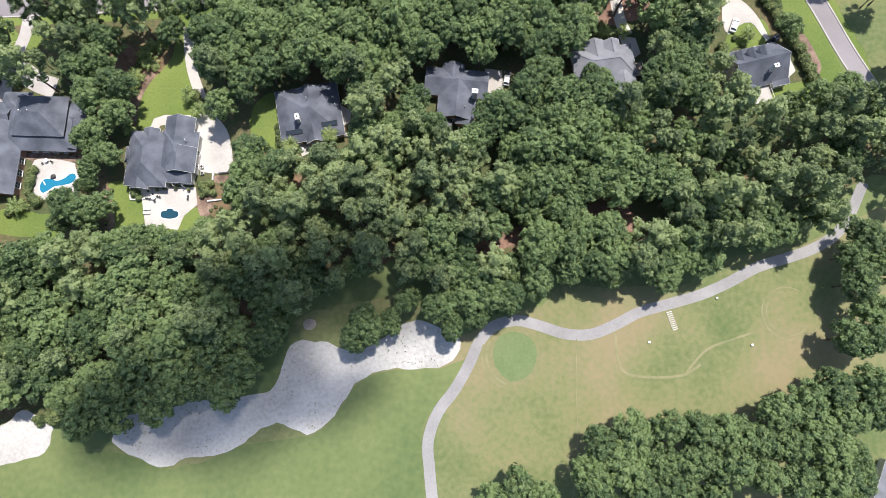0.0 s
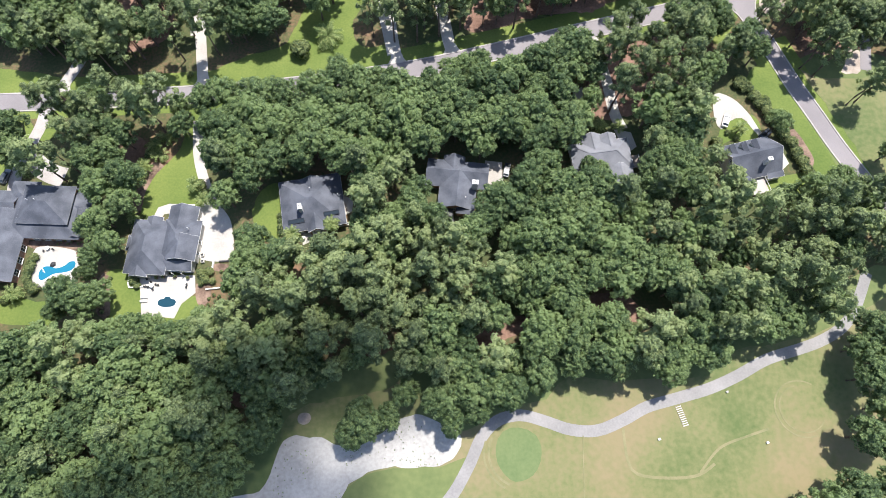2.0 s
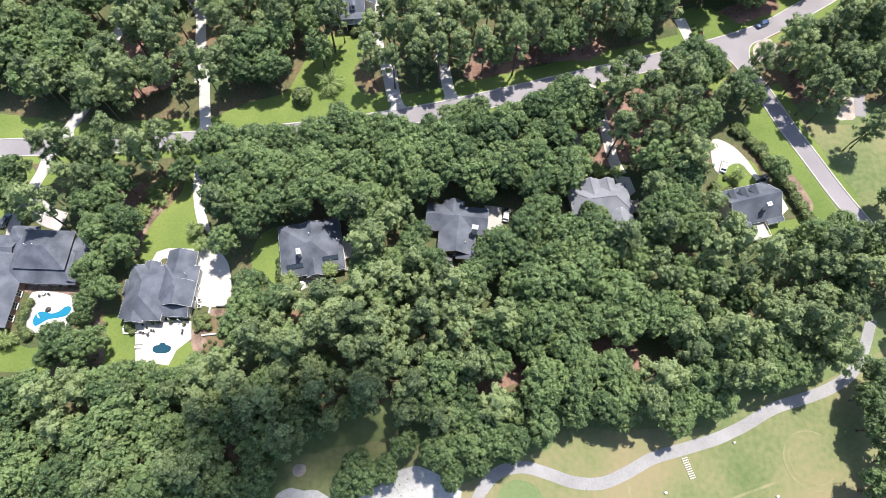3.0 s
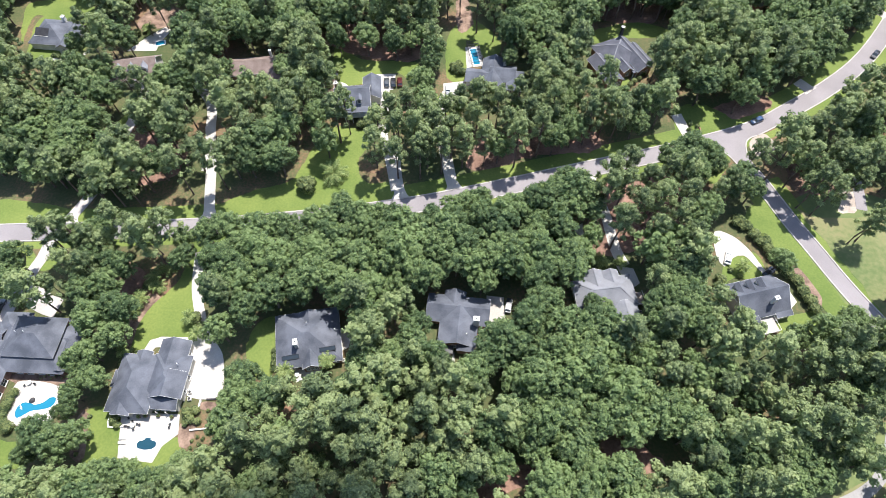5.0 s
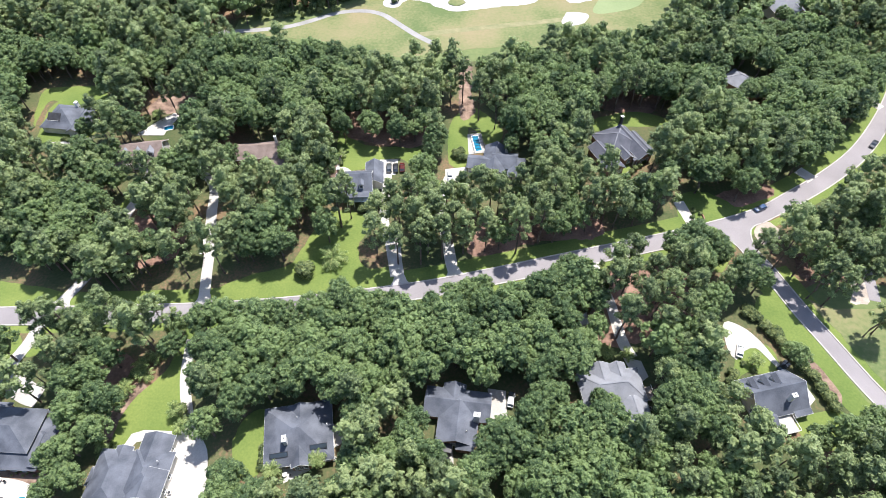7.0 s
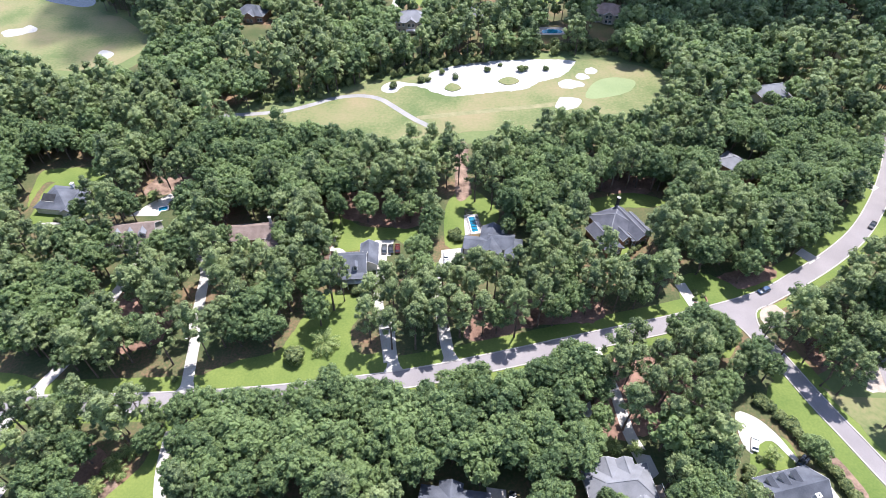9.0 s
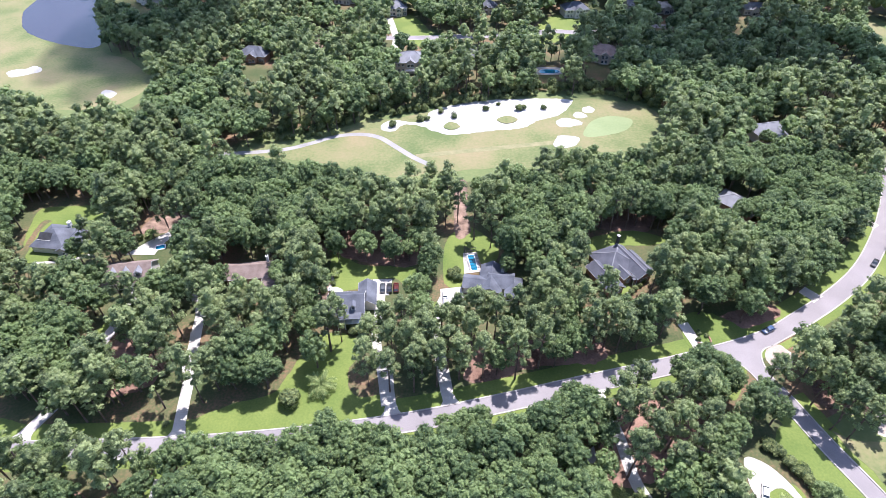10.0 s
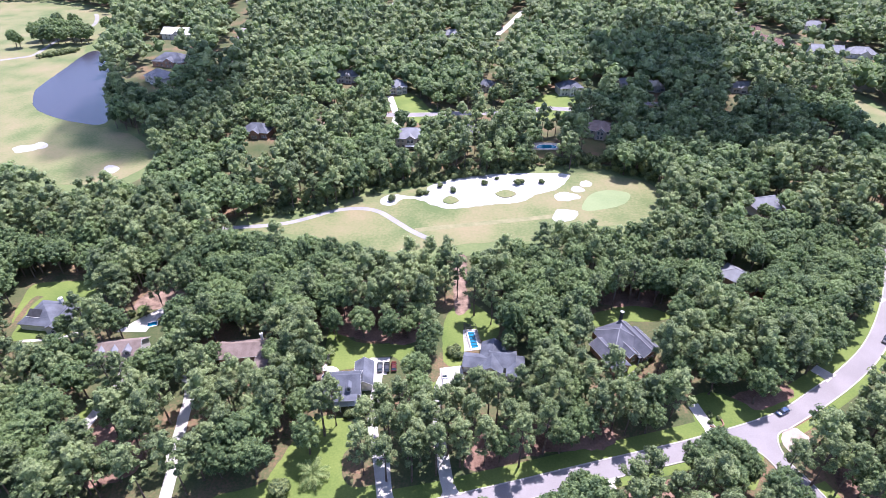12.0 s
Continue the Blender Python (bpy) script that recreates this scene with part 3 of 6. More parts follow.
driveway((6.0,[(-124.8,70.3), (-120.0,65.7), (-115.1,62.9), (-111.6,62.0)]))
driveway((2.9,[(-75.2,80.9), (-73.3,68.4), (-69.1,57.4), (-66.6,53.9)]))
driveway((3.4,[(45.9,110.4), (47.2,105.5), (49.6,95.9), (51.0,83.7), (53.0,77.8)]))
driveway((3.8,[(80.1,138.7), (81.5,132.5), (82.4,129.0)]))
ribbon("driveway", [(133.4, 112.0), (133.0, 108.1), (132.2, 103.7), (131.1, 98.7)], 3.4, 0.075, M["asphalt"])
sheet("bare_sand", [(129.6, 107.0), (130.9, 104.0), (129.4, 98.4), (126.6, 97.4), (123.2, 98.2), (125.6, 101.4), (126.6, 105.8)], 0.03, M["sandy"], 0.6, glade=False)
driveway((4.5,[(130.9,151.4), (127.6,155.6)]))
driveway((4.0,[(174.2,192.1), (170.0,198.2)]))
driveway((4.5,[(-38.6,347.7), (-36.8,375.6), (-38.1,390.9), (-45.2,424.6)]))
driveway((8.0,[(234.1,362.3), (232.4,339.0)]))
driveway((6.0,[(45.1,601.7), (63.4,653.7), (80.8,708.1)]))
driveway((7.0,[(-71.6,704.4), (-69.1,750.4)]))
driveway((7.0,[(-251.8,762.4), (-228.1,700.6)]))
driveway((6.0,[(293.8,659.1), (324.9,714.0)]))
for x, y, turn in ((-15.3, 101.6, 98), (1.9, 105.3, 102), (46.0, 110.6, -76), (-75.3, 93.2, 95), (-118.7, 91.6, 80), (82.8, 127.9, 106), (131.2, 150.8, 125)):
    c, d = math.cos(radians(turn)), math.sin(radians(turn))
    sheet("driveway_apron", [(x + c * a - d * b, y + d * a + c * b) for a, b in ((-0.2, -3.1), (-0.2, 3.1), (1.4, 2.1), (3.2, 1.7), (3.2, -1.7), (1.4, -2.1))], 0.1, M["concrete"], 0.0, glade=False, soft=False)
patio([(-71.2,51.8), (-69.6,54.2), (-66.7,54.2), (-63.5,51.3), (-61.0,47.0), (-60.1,37.3), (-69.0,37.3), (-70.5,45.3)])
patio([(-84.3,47.5), (-82.7,52.5), (-79.6,53.6), (-72.3,53.5), (-72.0,51.8), (-80.7,50.4), (-82.5,47.0)])
patio([(-84.8,32.7), (-69.4,32.2), (-68.6,27.3), (-72.0,24.2), (-73.4,20.2), (-82.4,21.2)])
patio([(-115.0,40.3), (-107.4,40.3), (-102.3,38.6), (-100.6,36.1), (-101.0,32.9), (-103.4,29.7), (-112.4,28.9), (-114.4,30.5), (-114.8,35.3)])
patio([(-30.1,56.5), (-26.8,54.7), (-27.1,51.2), (-29.8,49.5)])
patio([(-41.1,44.4), (-35.2,46.9), (-34.2,44.4), (-40.3,41.0)])
patio([(11.4,67.4), (16.4,66.8), (16.4,59.2), (11.5,58.3)])
patio([(-1.6,53.0), (1.6,53.5), (2.1,49.5), (-1.1,48.6)])
patio([(39.0,90.8), (42.0,92.8), (42.0,88.7), (39.7,86.7)])
patio([(50.4,77.8), (55.4,76.8), (56.6,72.0), (54.2,70.2), (51.7,74.0)])
patio([(82.6,90.1), (87.6,88.7), (91.6,83.7), (94.6,76.8), (98.0,72.9), (96.2,72.0), (92.2,77.8), (89.5,81.7), (85.9,80.7), (82.8,77.8), (81.2,81.7)])
patio([(98.9,72.9), (100.9,66.4), (97.8,63.6), (96.4,66.4)])
patio([(-26.9,157.5), (-19.9,157.7), (-20.4,149.6), (-26.6,149.5)])
patio([(-2.2,153.0), (5.5,154.3), (6.5,144.6), (-2.0,144.4)])
patio([(-123.2,168.9), (-117.2,177.4), (-112.0,182.7), (-109.2,181.1), (-111.6,174.1), (-112.2,169.1)])
mulch_bed([(103.5,78.7), (107.3,72.9), (108.4,66.4), (105.3,63.6), (103.3,70.1)])
mulch_bed([(-120.6,180.8), (-108.0,184.6), (-105.5,191.9), (-118.4,195.4), (-123.5,186.0)])
mulch_bed([(3.3,181.9), (2.4,203.9), (3.1,220.0), (8.0,220.1), (7.9,200.1), (8.9,185.5)])
mulch_bed([(-95.7,31.3), (-93.1,32.1), (-91.1,21.2), (-94.2,21.2)])
mulch_bed([(-68.7,29.7), (-64.9,30.5), (-64.4,25.0), (-67.8,24.2)])
mulch_bed([(-64.9,35.6), (-61.0,35.6), (-59.9,33.7), (-64.1,33.7)])
mulch_bed([(-87.8,49.6), (-86.8,59.2), (-83.3,65.6), (-86.8,66.6), (-90.7,61.1), (-90.0,50.4)])
mulch_bed([(-92.8,389.7), (-61.5,390.4), (-58.8,370.3), (-88.4,367.7)])
mulch_bed([(119.8,200.8), (128.1,204.8), (130.4,201.0), (121.1,193.4)])
mulch_bed([(-118.2,42.2), (-106.5,42.5), (-100.4,42.2), (-101.2,38.8), (-106.0,39.5), (-111.5,38.9), (-115.6,39.9)])
clearing([(36.6,26.0), (43.6,27.3), (49.6,26.5), (54.4,21.4), (48.1,19.3), (40.6,20.2), (35.6,22.6)])
clearing([(2.1,12.9), (11.9,18.8), (21.1,21.1), (29.4,21.1), (29.2,18.8), (20.8,16.3), (11.8,13.3), (4.3,11.0)])
clearing([(-55.6,0.8), (-47.3,3.3), (-48.0,-2.6), (-54.4,-3.0)])
clearing([(6.4,114.0), (8.3,124.8), (20.1,130.1), (37.8,133.1), (51.0,129.6), (49.9,122.1), (28.9,119.2), (15.6,114.2)])
clearing([(87.4,136.9), (97.2,143.9), (112.6,148.4), (114.8,142.9), (103.4,138.1)])
clearing([(-103.8,106.9), (-111.8,123.3), (-97.1,128.7), (-88.2,118.9), (-90.9,109.4)])
clearing([(45.1,104.4), (56.4,108.8), (74.8,110.9), (77.3,91.8), (58.8,83.7), (44.8,81.7)])
clearing([(-99.9,78.0), (-89.8,74.1), (-89.8,64.7), (-96.8,66.6)])
clearing([(112.6,117.6), (126.6,122.1), (133.6,113.1), (125.4,102.2), (113.4,104.3)])
clearing([(60.1,193.8), (79.0,221.7), (93.0,217.9), (82.2,188.9), (68.2,186.8)])
clearing([(-53.6,175.5), (-36.9,186.2), (-9.1,179.9), (-12.8,165.0), (-34.8,167.6), (-44.2,172.3)])

# ---- houses ----
def house(name, x, y, yaw, label):
    h = empty(name, pose(x, y, 0, 0, 0, yaw), label, "house")
    return h


def wing(h, x0, y0, x1, y1, eave, pitch, kind, walls, roof, over=0.5, base=0.0, trim=None):
    """A block of a house with walls and a roof; kind: 'x' or 'y' for a gable along that axis, 'hip'."""
    bm = bmesh.new()
    w, d = x1 - x0, y1 - y0
    along = w >= d if kind == "hip" else kind == "x"
    half = (d if along else w) / 2
    rise = pitch * (half + over)
    corners = [(x0, y0), (x1, y0), (x1, y1), (x0, y1)]
    low = [bm.verts.new((*c, base)) for c in corners]
    top = [bm.verts.new((*c, eave)) for c in corners]
    peak = []
    if kind == "x":
        peak = [bm.verts.new((x0, (y0 + y1) / 2, eave + pitch * half)), bm.verts.new((x1, (y0 + y1) / 2, eave + pitch * half))]
        bm.faces.new((low[1], low[2], top[2], peak[1], top[1]))
        bm.faces.new((low[3], low[0], top[0], peak[0], top[3]))
        bm.faces.new((low[0], low[1], top[1], top[0]))
        bm.faces.new((low[2], low[3], top[3], top[2]))
    elif kind == "y":
        peak = [bm.verts.new(((x0 + x1) / 2, y0, eave + pitch * half)), bm.verts.new(((x0 + x1) / 2, y1, eave + pitch * half))]
        bm.faces.new((low[0], low[1], top[1], peak[0], top[0]))
        bm.faces.new((low[2], low[3], top[3], peak[1], top[2]))
        bm.faces.new((low[1], low[2], top[2], top[1]))
        bm.faces.new((low[3], low[0], top[0], top[3]))
    else:
        for k in range(4):
            bm.faces.new((low[k], low[(k + 1) % 4], top[(k + 1) % 4], top[k]))
    part("wall", bm, walls, h)
    # roof: a shell 0.2 m thick, with overhangs
    ex0, ey0, ex1, ey1, ez = x0 - over, y0 - over, x1 + over, y1 + over, eave - pitch * over + 0.12
    inset = half + over if kind == "hip" else 0.0
    if along:
        my = (y0 + y1) / 2
        ridge = [(min(ex0 + inset, (ex0 + ex1) / 2), my), (max(ex1 - inset, (ex0 + ex1) / 2), my)]
    else:
        mx = (x0 + x1) / 2
        ridge = [(mx, min(ey0 + inset, (ey0 + ey1) / 2)), (mx, max(ey1 - inset, (ey0 + ey1) / 2))]
    bm = bmesh.new()
    layers = []
    for drop in (0.0, 0.2):
        e = [bm.verts.new((*c, ez - drop)) for c in ((ex0, ey0), (ex1, ey0), (ex1, ey1), (ex0, ey1))]
        r = [bm.verts.new((*c, ez + rise - drop)) for c in ridge]
        layers.append((e, r))
    for flip, (e, r) in enumerate(layers):
        if along:
            fs = [(e[0], e[1], r[1], r[0]), (e[2], e[3], r[0], r[1])]
            ends = [(e[1], e[2], r[1]), (e[3], e[0], r[0])]
        else:
            fs = [(e[1], e[2], r[1], r[0]), (e[3], e[0], r[0], r[1])]
            ends = [(e[0], e[1], r[0]), (e[2], e[3], r[1])]
        if kind == "hip":
            fs += ends
        for f in fs:
            bm.faces.new(f[::-1] if flip else f)
    a, b = layers
    if kind == "hip":
        loop = [(0, 1), (1, 2), (2, 3), (3, 0)]
        for i, j in loop:
            bm.faces.new((a[0][j], a[0][i], b[0][i], b[0][j]))
    else:
        seq = ([0, "r0", 3], [1, "r1", 2]) if along else ([0, "r0", 1], [3, "r1", 2])
        get = lambda layer, k: layer[1][int(k[1])] if isinstance(k, str) else layer[0][k]
        for s in seq:
            for i, j in zip(s, s[1:]):
                bm.faces.new((get(a, i), get(a, j), get(b, j), get(b, i)))
        for i, j in (((0, 1), (2, 3)) if along else ((1, 2), (3, 0))):
            bm.faces.new((a[0][i], a[0][j], b[0][j], b[0][i]))
    bmesh.ops.recalc_face_normals(bm, faces=bm.faces[:])
    r = part("roof", bm, roof, h)
    # white boards along the eaves and rakes
    e = [Vector((*c, ez - 0.12)) for c in ((ex0, ey0), (ex1, ey0), (ex1, ey1), (ex0, ey1))]
    rr = [Vector((*c, ez + rise - 0.12)) for c in ridge]
    if kind == "hip":
        lines = [(e[k], e[(k + 1) % 4]) for k in range(4)]
    elif along:
        lines = [(e[0], e[1]), (e[2], e[3]), (e[0], rr[0]), (rr[0], e[3]), (e[1], rr[1]), (rr[1], e[2])]
    else:
        lines = [(e[1], e[2]), (e[3], e[0]), (e[0], rr[0]), (rr[0], e[1]), (e[3], rr[1]), (rr[1], e[2])]
    for p, q in lines:
        bm = bmesh.new()
        beam(bm, p, q, 0.07, 0.2)
        part("fascia", bm, trim or M["trim"], r)
    caps = [(rr[0], rr[1])] if (rr[1] - rr[0]).length > 0.6 else []
    if kind == "hip":
        caps += [(e[k], rr[j]) for k, j in (((0, 0), (1, 1), (2, 1), (3, 0)) if along else ((0, 0), (1, 0), (2, 1), (3, 1)))]
    for p, q in caps if roof in (DARK, LIGHT) else ():
        bm = bmesh.new()
        beam(bm, p + Vector((0, 0, 0.14)), q + Vector((0, 0, 0.14)), 0.34, 0.1)
        part("ridge_cap", bm, LIGHT, r)
    wide = 0.4 if h.matrix_basis.translation.y < 215 or "many windows" in h["label"] else -1.5
    ROOFS.append(world_line(h, x0 - wide, y0 - wide, x1 + wide, y1 + wide))
    return r


def world_line(h, x0, y0, x1, y1):
    m = h.matrix_basis
    return np.array([(m @ Vector((x, y, 0))).xy[:] for x, y in ((x0, y0), (x1, y0), (x1, y1), (x0, y1))])


def beam(bm, p, q, wide, high):
    ahead = (q - p).normalized()
    side = ahead.cross(Vector((0, 0, 1))).normalized() * wide / 2
    up = side.cross(ahead).normalized() * high / 2
    a = [bm.verts.new(p + s * side + u * up) for s, u in ((-1, -1), (1, -1), (1, 1), (-1, 1))]
    b = [bm.verts.new(q + s * side + u * up) for s, u in ((-1, -1), (1, -1), (1, 1), (-1, 1))]
    for k in range(4):
        bm.faces.new((a[k], a[(k + 1) % 4], b[(k + 1) % 4], b[k]))
    bm.faces.new(a[::-1])
    bm.faces.new(b)


BRICK, PALE, SLATE, LIGHT, BROWN = M["wall_brick"], M["wall_pale"], M["shingle"], M["shingle_light"], M["shingle_brown"]
DARK = M["shingle_dark"]
FACING = {"s": 0, "e": 90, "n": 180, "w": 270}


def window(h, x, y, z, facing="s", wide=1.1, high=1.4):
    """A glazed sash with frame, sill and bars, in the wall that faces south, east, north or west."""
    m = pose(x, y, z, 0, 0, FACING[facing])
    pane = part("window", box(-wide / 2, -0.05, -high / 2, wide / 2, 0.03, high / 2), M["glass"], h)
    pane.matrix_basis = m
    bm = bmesh.new()
    t = 0.1
    for a in ((-wide / 2 - t, -high / 2 - t, wide / 2 + t, -high / 2), (-wide / 2 - t, high / 2, wide / 2 + t, high / 2 + t), (-wide / 2 - t, -high / 2, -wide / 2, high / 2), (wide / 2, -high / 2, wide / 2 + t, high / 2), (-0.03, -high / 2, 0.03, high / 2), (-wide / 2, -0.03, wide / 2, 0.03)):
        add_box(bm, a[0], -0.1, a[1], a[2], 0.02, a[3])
    part("frame", bm, M["trim"], pane)
    part("sill", box(-wide / 2 - 0.15, -0.2, -high / 2 - 0.17, wide / 2 + 0.15, 0.02, -high / 2 - 0.1), M["trim"], pane)


def door(h, x, y, facing="s", wide=1.0):
    leaf = part("door", box(-wide / 2, -0.06, 0.0, wide / 2, 0.02, 2.05, 0.01), M["dark"], h)
    leaf.matrix_basis = pose(x, y, 0.15, 0, 0, FACING[facing])
    part("handle", box(wide / 2 - 0.16, -0.12, 0.98, wide / 2 - 0.1, -0.06, 1.1), M["trim"], leaf)


def chimney(h, x, y, z0, z1, mat, wide=1.0, deep=0.8):
    c = part("chimney", box(x - wide / 2, y - deep / 2, z0, x + wide / 2, y + deep / 2, z1, 0.03), mat, h)
    part("cap", box(x - wide / 2 - 0.12, y - deep / 2 - 0.12, z1, x + wide / 2 + 0.12, y + deep / 2 + 0.12, z1 + 0.14, 0.02), M["trim"], c)
    bm = bmesh.new()
    tube(bm, [(x, y, z1 + 0.14), (x, y, z1 + 0.5)], (0.17, 0.15), 8)
    part("flue", bm, M["dark"], c)


def vent(h, x, y, z):
    bm = bmesh.new()
    tube(bm, [(x, y, z - 0.5), (x, y, z + 0.35)], (0.12, 0.12), 8)
    part("vent_pipe", bm, M["trim"], h)


def dormer(h, x, y, z, wide, deep, facing, roof, walls=None):
    """A small gabled dormer with a window in its face; y is the face."""
    turn = pose(x, y, z, 0, 0, FACING[facing])
    rise = wide * 0.42
    bm = bmesh.new()
    v = [bm.verts.new(c) for c in ((-wide / 2, 0, -0.8), (wide / 2, 0, -0.8), (wide / 2, 0, 1.2), (0, 0, 1.2 + rise), (-wide / 2, 0, 1.2))]
    b = [bm.verts.new((q.co.x, deep, q.co.z)) for q in v]
    bm.faces.new(v)
    bm.faces.new(b[::-1])
    for k in range(5):
        bm.faces.new((v[(k + 1) % 5], v[k], b[k], b[(k + 1) % 5]))
    body = part("dormer", bm, walls or M["trim"], h)
    body.matrix_basis = turn
    for s in (-1, 1):
        bm = bmesh.new()
        o = 0.22
        a = [(0, -o, 1.2 + rise + 0.1), (s * (wide / 2 + o), -o, 1.2 - o * 0.84 + 0.1)]
        quad = [a[0], a[1], (a[1][0], deep, a[1][2]), (a[0][0], deep, a[0][2])]
        top = [bm.verts.new(c) for c in quad]
        low = [bm.verts.new((c[0], c[1], c[2] - 0.12)) for c in quad]
        bm.faces.new(top)
        bm.faces.new(low[::-1])
        for k in range(4):
            bm.faces.new((top[k], top[(k + 1) % 4], low[(k + 1) % 4], low[k]))
        bmesh.ops.recalc_face_normals(bm, faces=bm.faces[:])
        part("dormer_roof", bm, roof, body)
    part("dormer_pane", box(-wide * 0.28, -0.05, -0.2, wide * 0.28, 0.02, 1.05), M["glass"], body)


def skylight(h, x, y, z, wide, deep, slope):
    """A long dark glass slab lying on the slope, in a raised frame."""
    pane = part("skylight", box(-wide / 2, -deep / 2, 0.0, wide / 2, deep / 2, 0.16), M["glass"], h)
    pane.matrix_basis = pose(x, y, z, slope, 0, 0)
    for a in ((-wide / 2 - 0.08, -deep / 2 - 0.08, wide / 2 + 0.08, -deep / 2), (-wide / 2 - 0.08, deep / 2, wide / 2 + 0.08, deep / 2 + 0.08), (-wide / 2 - 0.08, -deep / 2, -wide / 2, deep / 2), (wide / 2, -deep / 2, wide / 2 + 0.08, deep / 2)):
        part("frame", box(a[0], a[1], 0.0, a[2], a[3], 0.22), M["dark"], pane)


def posts(h, places, z0, z1, size=0.22, mat=None):
    for x, y in places:
        part("post", box(x - size / 2, y - size / 2, z0, x + size / 2, y + size / 2, z1, 0.02), mat or M["trim"], h)


def deck(h, x0, y0, x1, y1, z, mat, rail=True):
    part("deck", box(x0, y0, z - 0.25, x1, y1, z, 0.02), mat, h)
    for x in (x0 + 0.2, x1 - 0.2):
        for y in (y0 + 0.2, y1 - 0.2):
            part("deck_post", box(x - 0.1, y - 0.1, 0, x + 0.1, y + 0.1, z - 0.25), M["trim"], h)
    if rail:
        for a in ((x0, y0, x1, y0 + 0.08), (x0, y0, x0 + 0.08, y1), (x1 - 0.08, y0, x1, y1)):
            part("rail", box(a[0], a[1], z + 0.85, a[2], a[3], z + 0.95), M["trim"], h)
        n = int((x1 - x0) / 0.9)
        for k in range(n + 1):
            x = x0 + 0.04 + (x1 - x0 - 0.08) * k / n
            part("baluster", box(x - 0.03, y0 + 0.01, z, x + 0.03, y0 + 0.07, z + 0.85), M["trim"], h)


# the row of houses south of the street
B = house("house", -38.0, 52.5, 10.5, "slate-grey hipped roof on a brick house beside palms")
wing(B, -8.2, -7.3, 8.4, 7.6, 3.2, 0.52, "hip", BRICK, SLATE)
wing(B, -1.6, -8.4, 2.9, -1.5, 3.4, 0.75, "y", BRICK, SLATE, 0.3)
wing(B, -2.8, -1.0, 4.6, 7.2, 3.3, 0.56, "y", BRICK, SLATE, 0.3)
skylight(B, -4.6, -5.2, 4.42, 4.4, 1.1, 27.5)
skylight(B, 5.3, -4.6, 4.73, 4.2, 1.1, 27.5)
chimney(B, -2.6, -2.6, 4.0, 8.2, M["trim"], 0.9, 1.5)
vent(B, 0.5, 2.9, 7.0)
vent(B, 7.6, 0.8, 4.6)
for x in (-0.5, 0.65, 1.8):
    window(B, x, -8.42, 2.2, "s", 0.85, 1.7)
for x in (-6.5, -4.2, 5.0, 7.0):
    window(B, x, -7.32, 1.7)
for y in (-4.5, 0.0, 4.5):
    window(B, 8.42, y, 1.7, "e")
door(B, -2.6, -7.32)

C = house("house", 3.4, 60.4, -6.0, "slate-grey T-shaped gabled roof on a brick house")
wing(C, -8.7, -2.6, 7.9, 4.8, 3.2, 0.58, "x", BRICK, SLATE, trim=M["gutter"])
wing(C, -4.6, -9.2, 4.9, 0.8, 3.2, 0.52, "y", BRICK, SLATE, trim=M["gutter"])
wing(C, 0.6, -10.6, 4.6, -6.0, 3.2, 0.5, "hip", BRICK, SLATE, 0.35, trim=M["gutter"])
wing(C, -4.4, 0.5, 1.0, 6.4, 3.2, 0.6, "y", BRICK, SLATE, 0.35, trim=M["gutter"])
vent(C, 2.6, -6.6, 5.0)
chimney(C, 4.9, -2.9, 2.5, 7.4, M["trim"], 1.5, 1.1)
part("pergola_roof", box(-4.6, -11.8, 2.5, -0.6, -9.5, 2.65), M["dark"], C, "dark canopy over the terrace")
posts(C, ((-4.4, -11.6), (-0.8, -11.6)), 0, 2.5, 0.14, M["dark"])
for x in (-3.5, -0.5, 2.5):
    window(C, x, -9.22, 1.7)
for y in (0.5, 2.5):
    window(C, 7.92, y, 1.7, "e")

D = house("house", 45.0, 66.5, 8.0, "pale grey hipped and gabled roof on a light house")
wing(D, -8.2, -3.4, 8.2, 5.2, 3.2, 0.55, "hip", PALE, LIGHT)
wing(D, -4.6, 0.5, 0.8, 7.6, 3.2, 0.62, "y", PALE, LIGHT, 0.35)
wing(D, 0.9, 1.0, 5.2, 7.2, 3.2, 0.62, "y", PALE, LIGHT, 0.35)
wing(D, 1.2, -8.9, 7.8, -3.0, 2.8, 0.42, "y", PALE, LIGHT)
for x in (2.6, 4.5, 6.4):
    window(D, x, -8.92, 1.6)
for y in (-1.5, 1.5, 3.8):
    window(D, 8.22, y, 1.7, "e")
deck(D, 8.3, -3.4, 11.2, 0.6, 1.2, M["wood"])

E = house("house", 88.0, 65.5, 14.0, "steep grey gabled roof with three dormers on a pale house")
wing(E, -7.2, -4.6, 7.2, 6.2, 3.1, 0.82, "x", PALE, SLATE)
wing(E, -7.0, -7.2, -2.9, -3.0, 2.8, 0.45, "x", PALE, SLATE, 0.3)
wing(E, 3.2, -6.0, 7.6, -3.4, 2.6, 0.3, "x", PALE, SLATE, 0.3)
for x in (-5.2, -1.7, 1.6):
    dormer(E, x, 4.9, 5.0, 1.7, 3.0, "n", SLATE)
chimney(E, 2.1, -2.2, 5.0, 8.2, M["trim"], 1.2, 0.9)
window(E, -7.22, 0.8, 5.6, "w", 0.9, 1.1)
for y in (-2.0, 2.5):
    window(E, -7.22, y, 1.8, "w")
    window(E, 7.22, y, 1.8, "e")
deck(E, -3.2, -9.6, 2.4, -4.8, 1.6, M["concrete"])

